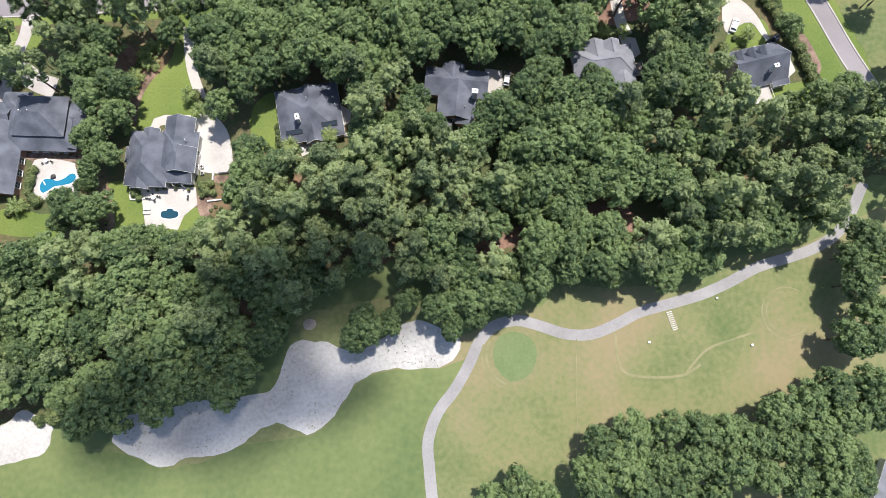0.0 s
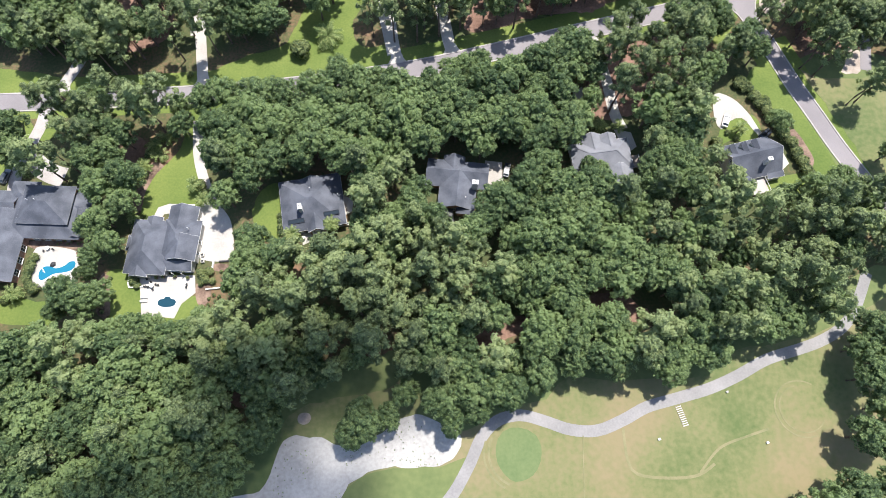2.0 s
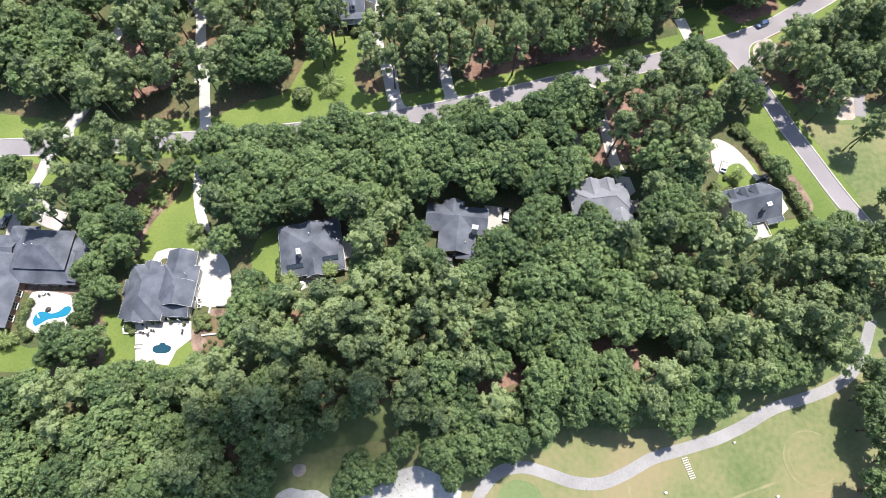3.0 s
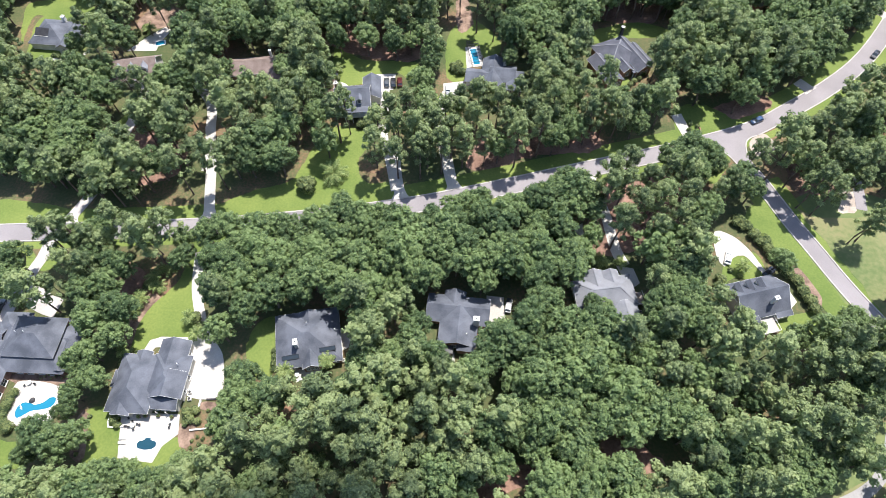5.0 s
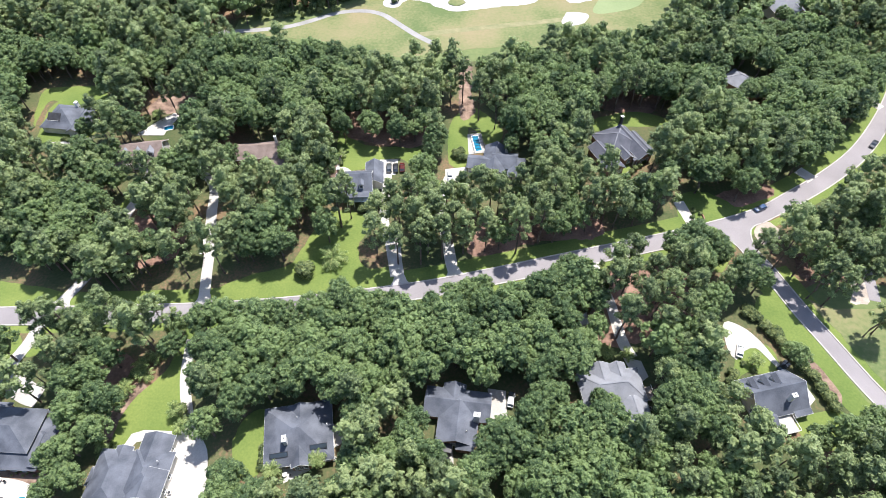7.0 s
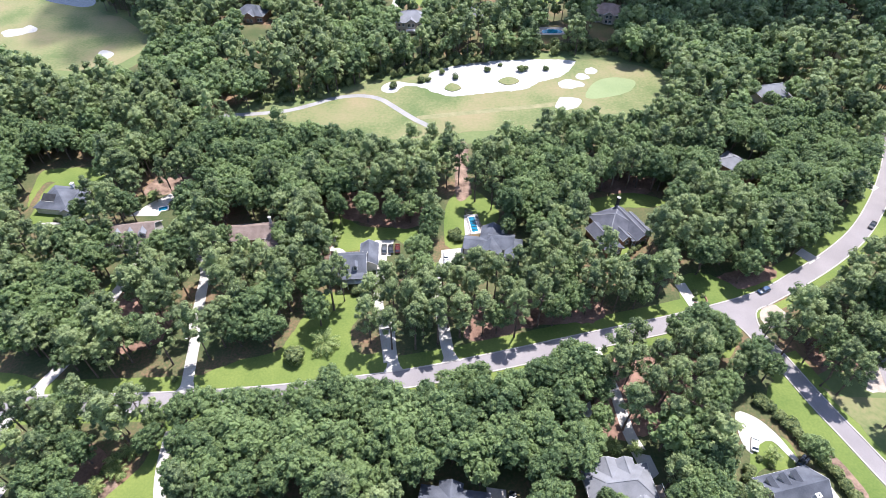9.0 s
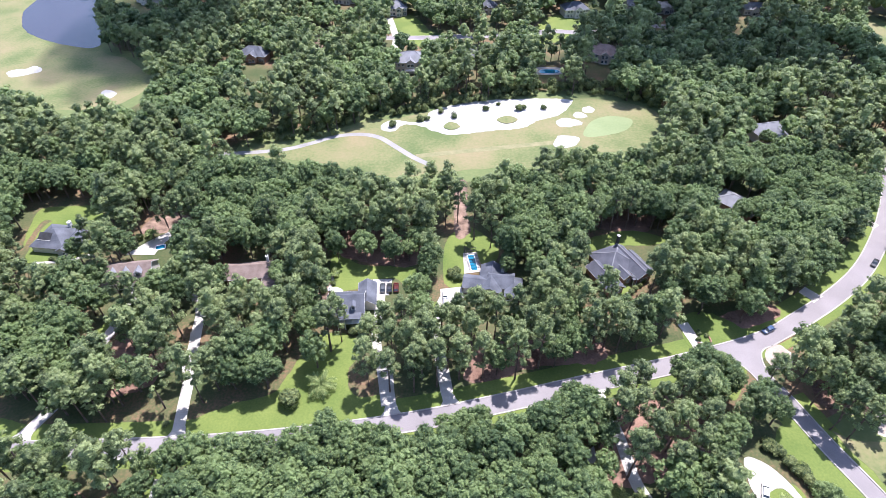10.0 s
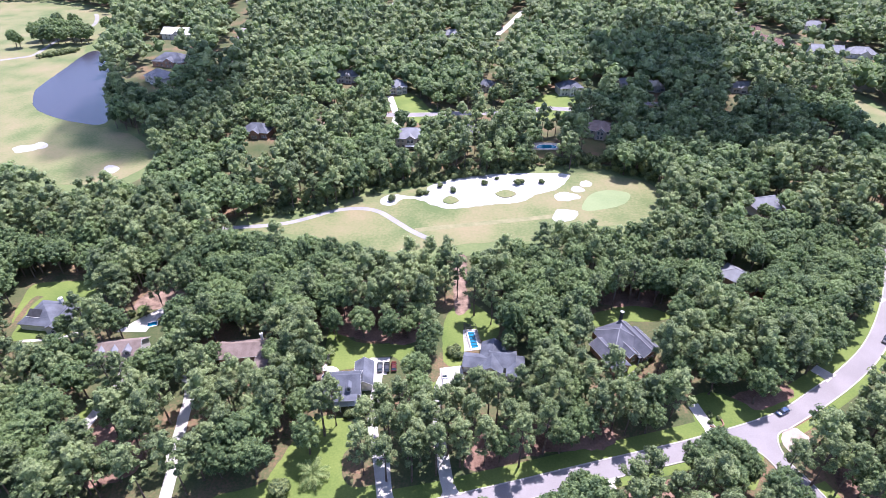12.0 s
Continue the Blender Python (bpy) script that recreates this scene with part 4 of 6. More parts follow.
A = house("house", -77.5, 42.0, -3.0, "large grey roof of hips and gables beside a terrace")
wing(A, -9.2, -10.0, 1.2, 4.6, 3.4, 0.6, "hip", PALE, SLATE)
wing(A, -0.5, -5.4, 8.8, 5.0, 3.6, 0.62, "hip", PALE, SLATE)
wing(A, 0.0, 0.5, 7.2, 9.2, 3.4, 0.6, "y", PALE, SLATE)
wing(A, 1.2, -5.9, 8.9, 0.5, 3.7, 0.62, "y", PALE, SLATE, 0.4)
wing(A, -3.0, -8.6, 8.2, -4.5, 2.9, 0.4, "x", PALE, SLATE, 0.4)
wing(A, -7.6, -10.9, -3.4, -8.0, 3.2, 0.62, "y", PALE, SLATE, 0.35)
wing(A, -10.2, -3.6, -8.0, 0.2, 3.0, 0.5, "hip", PALE, SLATE, 0.35)
wing(A, -6.0, 2.5, -2.2, 5.8, 3.2, 0.6, "y", PALE, SLATE, 0.3)
for x in (-2.0, 0.2, 2.4, 4.6, 6.8):
    window(A, x, -8.62, 1.6, "s", 1.4, 1.9)
for y in (-3.5, 0.0, 6.5):
    window(A, 8.92 if y < 5 else 7.22, y, 1.8, "e")
posts(A, ((-2.0, -9.6), (0.6, -9.6), (3.2, -9.6), (5.8, -9.6)), 0, 2.5)
vent(A, 6.9, 2.2, 6.2)

Z = house("house", -113.0, 49.5, -2.0, "very large slate-grey roof on a brick house with a pool court")
wing(Z, -9.5, -7.0, 11.2, 7.4, 3.2, 0.42, "hip", BRICK, SLATE, trim=M["gutter"])
wing(Z, -4.9, -3.5, 8.4, 7.0, 5.4, 0.5, "hip", BRICK, SLATE, trim=M["gutter"])
wing(Z, 8.8, -6.4, 12.0, 1.0, 3.2, 0.6, "y", BRICK, SLATE, 0.4, trim=M["gutter"])
wing(Z, 4.5, 0.0, 12.2, 4.2, 3.2, 0.5, "hip", BRICK, SLATE, trim=M["gutter"])
wing(Z, -15.5, -19.6, -4.2, 0.0, 3.2, 0.42, "y", BRICK, SLATE, trim=M["gutter"])
wing(Z, -22.0, -2.0, -8.0, 6.0, 3.2, 0.5, "x", BRICK, SLATE, trim=M["gutter"])
wing(Z, -10.5, 2.0, -3.5, 9.0, 3.2, 0.5, "hip", BRICK, SLATE, trim=M["gutter"])
for x in (-1.5, 1.5, 4.5, 7.0):
    window(Z, x, -7.02, 1.6, "s", 1.5, 1.9)
for y in (-17, -13.5, -10):
    window(Z, -4.18, y, 1.6, "e", 1.6, 1.9)
vent(Z, -2.0, 2.0, 8.1)
vent(Z, 0.2, 2.1, 8.1)
# dark strip added for the shade on the wall under the upper eave
part("clerestory", box(-4.4, -3.62, 4.3, 7.9, -3.5, 5.2), M["dark"], Z, "dark band standing for the shade under the upper eave")

# the houses north of the street
H2 = house("house", -33.0, 140.8, 5.0, "two-storey blue-grey roofed house with a double porch")
wing(H2, -6.2, -4.6, 5.2, 4.8, 5.6, 0.72, "x", PALE, SLATE)
wing(H2, 3.2, 1.0, 8.8, 11.0, 3.4, 0.62, "y", PALE, SLATE)
for x in (-2.1, 1.9):
    dormer(H2, x, -4.2, 6.6, 1.4, 2.6, "s", SLATE)
part("porch_floor", box(-3.6, -7.4, 2.75, 4.2, -4.6, 2.95), M["trim"], H2)
part("porch_roof", box(-4.0, -7.7, 5.4, 4.6, -4.6, 5.55), M["shingle"], H2)
posts(H2, [(x, -7.2) for x in (-3.4, -1.0, 1.6, 4.0)], 0, 5.4)
for z in (1.6, 4.2):
    for x in (-2.4, 0.2, 2.8):
        window(H2, x, -4.63, z)
chimney(H2, -5.6, 1.0, 4.0, 11.0, BRICK)

H3 = house("house", 17.0, 154.5, -8.0, "grey roof of crossing gables on a house with a screened pool")
wing(H3, -10.5, -4.5, -2.0, 1.5, 3.2, 0.5, "x", PALE, SLATE, trim=M["gutter"])
wing(H3, -5.0, -6.0, 2.5, 7.5, 3.2, 0.6, "y", PALE, SLATE, trim=M["gutter"])
wing(H3, -2.0, -3.0, 6.5, 4.5, 3.4, 0.6, "x", PALE, SLATE, trim=M["gutter"])
wing(H3, 4.5, -6.5, 9.5, 2.6, 3.2, 0.5, "hip", PALE, SLATE, trim=M["gutter"])
chimney(H3, 2.6, 4.9, 0.0, 7.6, M["wall_pale"], 1.1, 1.1)
for x in (-0.5, 5.5, 7.8):
    window(H3, x, -6.52 if x > 4 else -6.02, 1.7)

H4 = house("house", 62.4, 162.8, 25.0, "dark slate roof of several parallel ridges on a brick house")
wing(H4, -10.0, -9.2, -4.0, 4.5, 3.2, 0.6, "y", BRICK, DARK, trim=M["trim"])
wing(H4, -5.0, -2.5, 8.0, 10.0, 3.3, 0.55, "hip", BRICK, DARK, trim=M["gutter"])
wing(H4, 3.2, -8.2, 8.8, 8.5, 3.4, 0.66, "y", BRICK, DARK, trim=M["trim"])
wing(H4, 8.4, -6.0, 11.0, 5.0, 2.9, 0.5, "y", BRICK, DARK, trim=M["trim"])
wing(H4, -1.6, -6.4, 2.0, 0.0, 3.2, 0.7, "y", BRICK, DARK, 0.3, trim=M["trim"])
part("entrance_roof", box(1.4, -8.0, 2.7, 3.4, -5.6, 2.85), DARK, H4)
posts(H4, ((1.6, -7.8), (3.2, -7.8)), 0, 2.7)
chimney(H4, 6.4, 9.2, 3.0, 8.8, M["dark"], 0.9, 0.9)
for x, y in ((-7.0, -9.22), (-5.4, -9.22), (0.2, -6.42), (5.0, -8.22), (7.0, -8.22)):
    window(H4, x, y, 1.7)
door(H4, 2.5, -6.0)

H5 = house("house", -70.0, 158.0, 8.0, "house with a long brown shingled roof")
wing(H5, -9.5, -3.5, 7.5, 4.5, 3.2, 0.6, "x", BRICK, BROWN)
wing(H5, 3.5, -13.5, 7.5, -3.0, 2.8, 0.5, "y", BRICK, BROWN)
chimney(H5, 5.0, 2.4, 3.0, 7.6, M["trim"], 0.8, 0.7)
window(H5, 5.0, -13.52, 1.6)

H6 = house("house", -151.0, 175.5, -6.0, "grey hipped roof with a solar panel and a chimney")
wing(H6, -7.5, -6.5, 6.0, 6.5, 3.2, 0.55, "hip", PALE, SLATE, trim=M["gutter"])
wing(H6, 4.0, -8.0, 9.5, 4.0, 3.2, 0.6, "y", PALE, SLATE, trim=M["gutter"])
chimney(H6, 2.6, 4.6, 3.0, 6.9, M["trim"], 1.1, 1.3)
solar = part("solar_panel", box(-4.0, -1.6, 0, 1.2, 1.6, 0.08), M["dark"], H6, "dark solar collector on the slope")
solar.matrix_basis = pose(-1.5, -2.9, 5.35, 28.8, 0, 0)
part("panel_frame", box(-4.1, -1.7, -0.02, 1.3, -1.6, 0.12), M["trim"], solar)
window(H6, 6.8, -8.02, 1.7)

H7 = house("house", -114.5, 156.0, 9.0, "pale brown roof with three white gabled dormers")
wing(H7, -8.0, -5.5, 8.0, 5.5, 3.6, 0.72, "x", PALE, BROWN)
for x in (-4.6, -0.2, 4.2):
    dormer(H7, x, -3.9, 4.9, 2.4, 3.4, "s", LIGHT)
for x in (-5.5, 0, 5.5):
    window(H7, x, -5.52, 1.8)

H8 = house("house", 121.5, 203.5, -48.0, "low grey-brown roof among the trees")
wing(H8, -8.0, -5.0, 8.0, 5.0, 3.2, 0.5, "hip", BRICK, LIGHT)
window(H8, 0, -5.02, 1.7)

H9 = house("house", -24.0, 339.0, 4.0, "tall pale two-storey house with many windows and a grey roof")
wing(H9, -9.5, -6.0, 9.5, 8.0, 6.6, 0.55, "hip", M["wall_tan"], LIGHT)
wing(H9, -3.0, -7.2, 2.0, 0.0, 6.8, 0.7, "y", M["wall_tan"], LIGHT, 0.3)
wing(H9, 3.0, -7.0, 7.5, 0.0, 6.6, 0.7, "y", M["wall_tan"], LIGHT, 0.3)
for z in (1.8, 4.9):
    for x in (-7.5, -5.0):
        window(H9, x, -6.02, z)
    for x in (-1.6, 0.6):
        window(H9, x, -7.22, z, "s", 1.5, 1.8)
    for x in (4.2, 6.3):
        window(H9, x, -7.02, z, "s", 1.2, 1.6)
deck(H9, -3.5, -9.4, 8.0, -7.2, 2.6, M["trim"])

GLADES.append(np.array([(-30, 318), (-16, 318), (-15, 332), (-32, 332)]))

HG = house("house", 113.5, -47.0, -25.0, "grey-blue gabled house seen between trees")
wing(HG, -6.0, -7.0, 6.0, 5.0, 3.2, 0.6, "y", PALE, LIGHT)
window(HG, 0, -7.02, 1.7)

# houses far off among the trees
for x, y, yaw, w, d, eave, kind, walls, roof, words in (
    (88, 434, 10, 17, 12, 5.8, "hip", PALE, SLATE, "two-storey grey-roofed house on a shaded lawn"),
    (94, 356, -12, 18, 13, 5.6, "hip", M["wall_tan"], BROWN, "pale house with a purplish brown roof"),
    (132, 446, 15, 10, 9, 5.0, "x", PALE, LIGHT, "small gabled house half hidden by trees"),
    (-81, 458, 0, 17, 10, 5.6, "x", PALE, LIGHT, "grey-roofed house with a row of windows"),
    (-40, 434, 8, 13, 12, 5.8, "hip", M["wall_tan"], LIGHT, "pale two-storey house with a porch"),
    (26, 440, -20, 12, 10, 5.0, "hip", PALE, SLATE, "dark-roofed house among tall pines"),
    (-264, 583, -6, 30, 15, 5.5, "x", PALE, M["trim"], "large house with a glaring white roof"),
    (-236, 498, -8, 28, 17, 5.0, "hip", BRICK, SLATE, "wide dark-roofed house by the wood"),
    (-228, 455, -30, 20, 15, 5.0, "hip", PALE, LIGHT, "house with dormers and a grey roof"),
    (-81, 352, 10, 14, 9, 3.4, "hip", BRICK, SLATE, "low slate roof below the pines"),
    (18, 355, 6, 18, 10, 3.6, "x", PALE, LIGHT, "low grey roof behind pines"),
    (0, 585, 0, 18, 12, 5.5, "hip", PALE, LIGHT, "pale house with a grey roof"),
    (-122, 352, -10, 18, 12, 4.5, "hip", BRICK, SLATE, "bluish grey roof at the forest edge"),
    (158, 262, 15, 18, 12, 5.0, "hip", PALE, LIGHT, "weathered grey roof among pines"),
    (152, 244, 15, 11, 9, 3.4, "hip", PALE, LIGHT, "low grey outbuilding among pines"),
    (335, 540, -12, 26, 14, 4.5, "x", PALE, LIGHT, "long pale roof behind the wood"),
    (362, 534, -12, 24, 14, 4.5, "hip", PALE, LIGHT, "long pale hipped roof behind the wood"),
    (372, 634, 0, 20, 12, 4.5, "hip", PALE, LIGHT, "pale roof far behind the wood"),
    (44, 531, 10, 13, 10, 4.5, "hip", PALE, SLATE, "small grey roof beside a clearing"),
    (218, 441, 0, 14, 10, 4.5, "x", PALE, LIGHT, "pale roof among the trees"),
    (155, 442, 0, 12, 9, 4.5, "x", PALE, M["trim"], "house with white gables among trees"),
):
    far_house = house("house", x, y, yaw, words)
    if words[:3] != "low" and y > 300:  # a gap among the crowns, so the camera sees the house
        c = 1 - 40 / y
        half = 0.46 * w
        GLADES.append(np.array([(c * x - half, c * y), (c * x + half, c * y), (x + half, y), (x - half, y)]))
    wing(far_house, -w / 2, -d / 2, w / 2, d / 2, eave, 0.6, kind, walls, roof, 0.6)
    wing(far_house, -w * 0.1, -d / 2 - 2.0, w * 0.22, 0.0, eave, 0.7, "y", walls, roof, 0.4)
    for storey in range(1 if eave < 5 else 2):
        for k in (-0.36, -0.22, 0.32, 0.42):
            window(far_house, w * k, -d / 2 - 0.02, 1.7 + 2.8 * storey, "s", 1.3, 1.6)
        for k in (0.0, 0.12):
            window(far_house, w * k, -d / 2 - 2.02, 1.7 + 2.8 * storey, "s", 1.3, 1.6)

# ---- trees ----
def sprays(rng, centres, radii, n, size, up=0.45):
    """n small sprays of leaves, each a single tilted blade, over and just inside the lobes of a crown."""
    w = radii.prod(1) ** 0.67
    pick = rng.choice(len(centres), n, p=w / w.sum())
    d = rng.normal(size=(n, 3))
    d[:, 2] += up
    d /= np.linalg.norm(d, axis=1)[:, None]
    place = centres[pick] + d * radii[pick] * rng.uniform(0.84, 1.14, (n, 1))
    out = d + rng.normal(scale=0.26, size=(n, 3)) + (0, 0, 0.25)
    out /= np.linalg.norm(out, axis=1)[:, None]
    one = np.cross(out, rng.normal(size=(n, 3)))
    one /= np.linalg.norm(one, axis=1)[:, None]
    two = np.cross(out, one)
    s = size * rng.uniform(0.55, 1.4, (n, 1))
    v = np.stack([place + one * s, place - one * s * 0.6 + two * s * rng.uniform(0.6, 1.0, (n, 1)), place - one * s * 0.5 - two * s * 0.85], 1).reshape(-1, 3)
    return v, np.arange(3 * n).reshape(-1, 3), np.repeat(pick, 3)


OCTA_V = np.array([(0, 0, 1), (1, 0, 0), (0, 1, 0), (-1, 0, 0), (0, -1, 0), (0, 0, -1)], float)
OCTA_F = np.array([(0, 1, 2), (0, 2, 3), (0, 3, 4), (0, 4, 1), (5, 2, 1), (5, 3, 2), (5, 4, 3), (5, 1, 4)])


def crown(kind, seed, n, size, core=0.86, up=0.6, lobes=30):
    """Corners, triangles and leaf tones of one crown, darker on its inner hull; it stands on the ground, about 15 m
    high and 9 m wide for a broad-leaved tree.
    """
    rng = np.random.default_rng(seed)
    if kind == "oak":
        # clumps over an uneven dome, as close as florets
        k = int(lobes * rng.uniform(0.9, 1.1))
        i = np.arange(k) + 0.5
        z = 1 - 1.34 * i / k
        ring, a = np.sqrt(1 - z**2), i * 2.39996 + rng.uniform(-0.25, 0.25, k)
        bulge = 1 + 0.17 * np.sin(2 * a + rng.uniform(0, 6)) * ring + rng.uniform(-0.1, 0.1, k)
        wide, tall = rng.uniform(3.3, 3.8), rng.uniform(3.6, 4.8)
        c = np.stack([wide * bulge * ring * np.cos(a), wide * bulge * ring * np.sin(a), 9.0 + tall * z * bulge], 1)
        rad = rng.uniform(0.85, 1.4, (k, 1)) * (1, 1, 0.85) * (30 / lobes) ** 0.4
        heart, span = np.array((0, 0, 9.0)), np.array((wide * 0.86, wide * 0.86, tall * 0.86))
    elif kind == "pine":
        # tufts at the ends of the limbs, thin below and closed at the top
        k = int(lobes * rng.uniform(0.75, 0.95))
        h = np.sort(rng.uniform(8.4, 19.0, k))
        a, r = np.arange(k) * 2.39996 + rng.uniform(-0.5, 0.5, k), rng.uniform(0.4, 1.0, k) * np.minimum((20.2 - h) ** 0.5 * 1.35, 3.4)
        r[-1] = 0.2
        c = np.stack([r * np.cos(a), r * np.sin(a), h], 1)
        rad = rng.uniform(0.75, 1.35, (k, 1)) * (1, 1, 0.72) * (30 / lobes) ** 0.4
        heart, span = np.array((0, 0, 16.2)), np.array((1.7, 1.7, 2.4))
    else:
        k = 5
        a, r = rng.uniform(0, 2 * np.pi, k), 0.6 * np.sqrt(rng.uniform(0, 1, k))
        c = np.stack([r * np.cos(a), r * np.sin(a), rng.uniform(0.7, 1.2, k)], 1)
        rad = rng.uniform(0.6, 0.85, (k, 1)) * (1, 1, 0.9)
        heart, span = np.array((0, 0, 0.8)), np.array((0.5, 0.5, 0.5))
    clump = rng.uniform(-0.22, 0.22, k)
    v, f, pick = sprays(rng, c, rad, n, size, up)
    if n < 300:
        rad = rad * 0.94
    cv = (OCTA_V[None] * (1 + 0.15 * rng.normal(size=(len(c), 6, 1))) * rad[:, None] * core + c[:, None]).reshape(-1, 3)
    cf = (OCTA_F[None] + 6 * np.arange(len(c))[:, None, None]).reshape(-1, 3)
    bm = bmesh.new()
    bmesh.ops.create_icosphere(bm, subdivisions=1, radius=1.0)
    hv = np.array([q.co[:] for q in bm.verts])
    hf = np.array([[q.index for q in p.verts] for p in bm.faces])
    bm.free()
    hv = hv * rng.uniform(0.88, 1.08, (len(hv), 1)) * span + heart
    # the inner hull's lower tone paints in the shade inside the crown
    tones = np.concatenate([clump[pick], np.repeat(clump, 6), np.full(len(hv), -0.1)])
    return np.concatenate([v, cv, hv]), np.concatenate([f, cf + len(v), hf + len(v) + len(cv)]), tones


def leaf_mesh(name, v, f, tones, mat, parent=None):
    """A mesh of leaves with the tone of each clump kept on its corners."""
    ob = mesh_object(name, v, f, mat, parent)
    ob.data.attributes.new("tone", "FLOAT", "POINT").data.foreach_set("value", np.asarray(tones, np.float32))
    return ob


def trunk_mesh(kind, seed):
    rng = random.Random(seed)
    bm = bmesh.new()
    top = 10.0 if kind == "oak" else 17.5
    lean = [(0, 0, -0.2)] + [(rng.uniform(-0.25, 0.25), rng.uniform(-0.25, 0.25), top * k / 4) for k in (1, 2, 3, 4)]
    tube(bm, lean, (0.34, 0.27, 0.23, 0.17, 0.06))
    for k in range(5 if kind == "oak" else 8):
        z = top * (rng.uniform(0.42, 0.75) if kind == "oak" else rng.uniform(0.55, 0.95))
        a, far, rise = rng.uniform(0, 6.28), rng.uniform(1.6, 3.0), rng.uniform(1.0, 2.6) if kind == "oak" else 0.4
        if kind == "pine":
            far *= 0.7
        tube(bm, [(0, 0, z), (far * 0.5 * math.cos(a), far * 0.5 * math.sin(a), z + rise * 0.6), (far * math.cos(a), far * math.sin(a), z + rise)], (0.12, 0.08, 0.03), 5)
    return bm


GROWN = {}


def tree(kind, x, y, size=1.0, turn=None, group="yard trees"):
    """One tree of its own: trunk with limbs, and crown."""
    rng = random.Random(round(x * 13 + y * 7))
    variant = rng.randrange(8)
    if (kind, variant) not in GROWN:
        home = empty("tree", pose(x, y, 0), "", "tree")
        wood = part("trunk", trunk_mesh(kind, variant), M["bark"], home)
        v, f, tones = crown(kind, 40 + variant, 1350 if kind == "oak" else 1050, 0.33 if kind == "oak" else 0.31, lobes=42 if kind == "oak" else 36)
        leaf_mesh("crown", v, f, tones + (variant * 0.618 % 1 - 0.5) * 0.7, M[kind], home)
        GROWN[kind, variant] = home
        tagged(home, "broad-leaved tree with a dense uneven green crown" if kind == "oak" else "tall pine with a bare trunk and open tufted crown", "tree", group)
        made = home
    else:
        made = copy_thing(GROWN[kind, variant], pose(x, y, 0))
    tall = size * rng.uniform(1.04, 1.22) if kind == "pine" else size * rng.uniform(0.95, 1.1)
    made.matrix_basis = pose(x, y, -2.2 * size if y > 400 else 0, 0, 0, rng.uniform(0, 360)) @ Matrix.Diagonal((size * rng.uniform(0.95, 1.15), size * rng.uniform(0.95, 1.15), tall, 1))
    tagged(made, group=group)
    TAKEN.append((x, y))
    return made


TAKEN = []

# ---- trees that stand out one by one ----
for x, y, s in [  # round the street and its north lawns
    (-36.8,124.5,1.1), (-33.9,128.4,1.0), (-23.0,121.4,1.0), (-18.5,126.3,1.0), (-13.8,128.9,1.0), (-16.2,118.4,1.0), (-10.8,116.9,1.0), (-23.1,111.4,1.0), (-16.4,109.4,1.0), (-9.2,109.5,1.0),
    (-4.3,118.7,1.0), (-2.4,111.5,1.0), (3.7,131.1,1.0), (9.6,132.0,1.0), (16.0,129.6,1.0), (18.4,121.6,1.0), (8.1,122.1,1.0), (11.5,115.2,1.0), (4.5,114.3,1.0), (21.5,114.7,1.0),
    (26.2,126.6,1.0), (29.1,119.0,1.0), (34.4,131.3,1.0), (23.0,134.1,1.0), (45.3,124.6,1.0), (51.2,127.9,1.0), (-6.0,129.3,0.8),
]:
    tree("pine", x, y, s, group="trees round the street and its north lawns")
for x, y, s in [  # over the north drives
    (-1.0,125.2,1.0), (0.8,118.2,0.95), (30.2,137.2,0.9), (13.6,133.4,0.9), (38.4,139.0,0.95),
]:
    tree("pine", x, y, s, group="trees round the street and its north lawns")
for x, y, s in [  # broad trees in the north gardens
    (-10.0,146.6,0.9), (-6.1,160.3,1.0), (-10.7,171.3,1.0), (-19.8,164.7,1.0), (-30.5,167.6,1.0), (-40.9,166.4,1.0), (21.8,160.7,0.75), (24.2,169.8,1.0), (-39.9,117.9,1.0), (-44.3,128.8,1.0),
    (-53.2,136.4,1.0), (-53.6,120.7,1.2), (-59.7,115.8,1.2), (-63.2,109.4,1.0), (-53.4,109.9,1.1), (57.2,135.0,1.0), (64.3,134.2,1.1), (71.3,138.0,1.0), (75.3,144.8,1.0), (86.7,143.1,1.2),
    (96.5,148.1,1.0), (99.7,139.4,1.0), (106.7,146.3,1.2), (117.7,157.6,1.1), (123.5,152.9,1.0), (132.8,162.0,1.0), (89.0,157.1,1.0), (-91.5,107.9,1.1),
]:
    tree("oak", x, y, s, group="broad trees in the north gardens")
for x, y, s in [  # broad trees in the north gardens
    (-103.1,109.6,1.0), (-110.2,107.2,1.0), (-123.3,117.2,1.0), (-91.5,152.8,1.1), (-97.1,163.9,1.0), (-88.3,166.3,1.0), (-79.8,174.7,1.0), (-121.9,148.7,1.0), (-130.5,150.0,1.0), (-136.6,163.4,0.85),
    (-98.5,145.0,1.0), (-91.3,141.0,1.0), (40.3,135.9,1.0), (40.7,123.4,1.0), (34.0,119.6,1.0), (61.6,127.2,0.9), (76.6,114.9,1.0), (70.8,112.5,1.0), (83.1,111.3,0.9), (138.7,166.7,1.0),
]:
    tree("oak", x, y, s, group="broad trees in the north gardens")
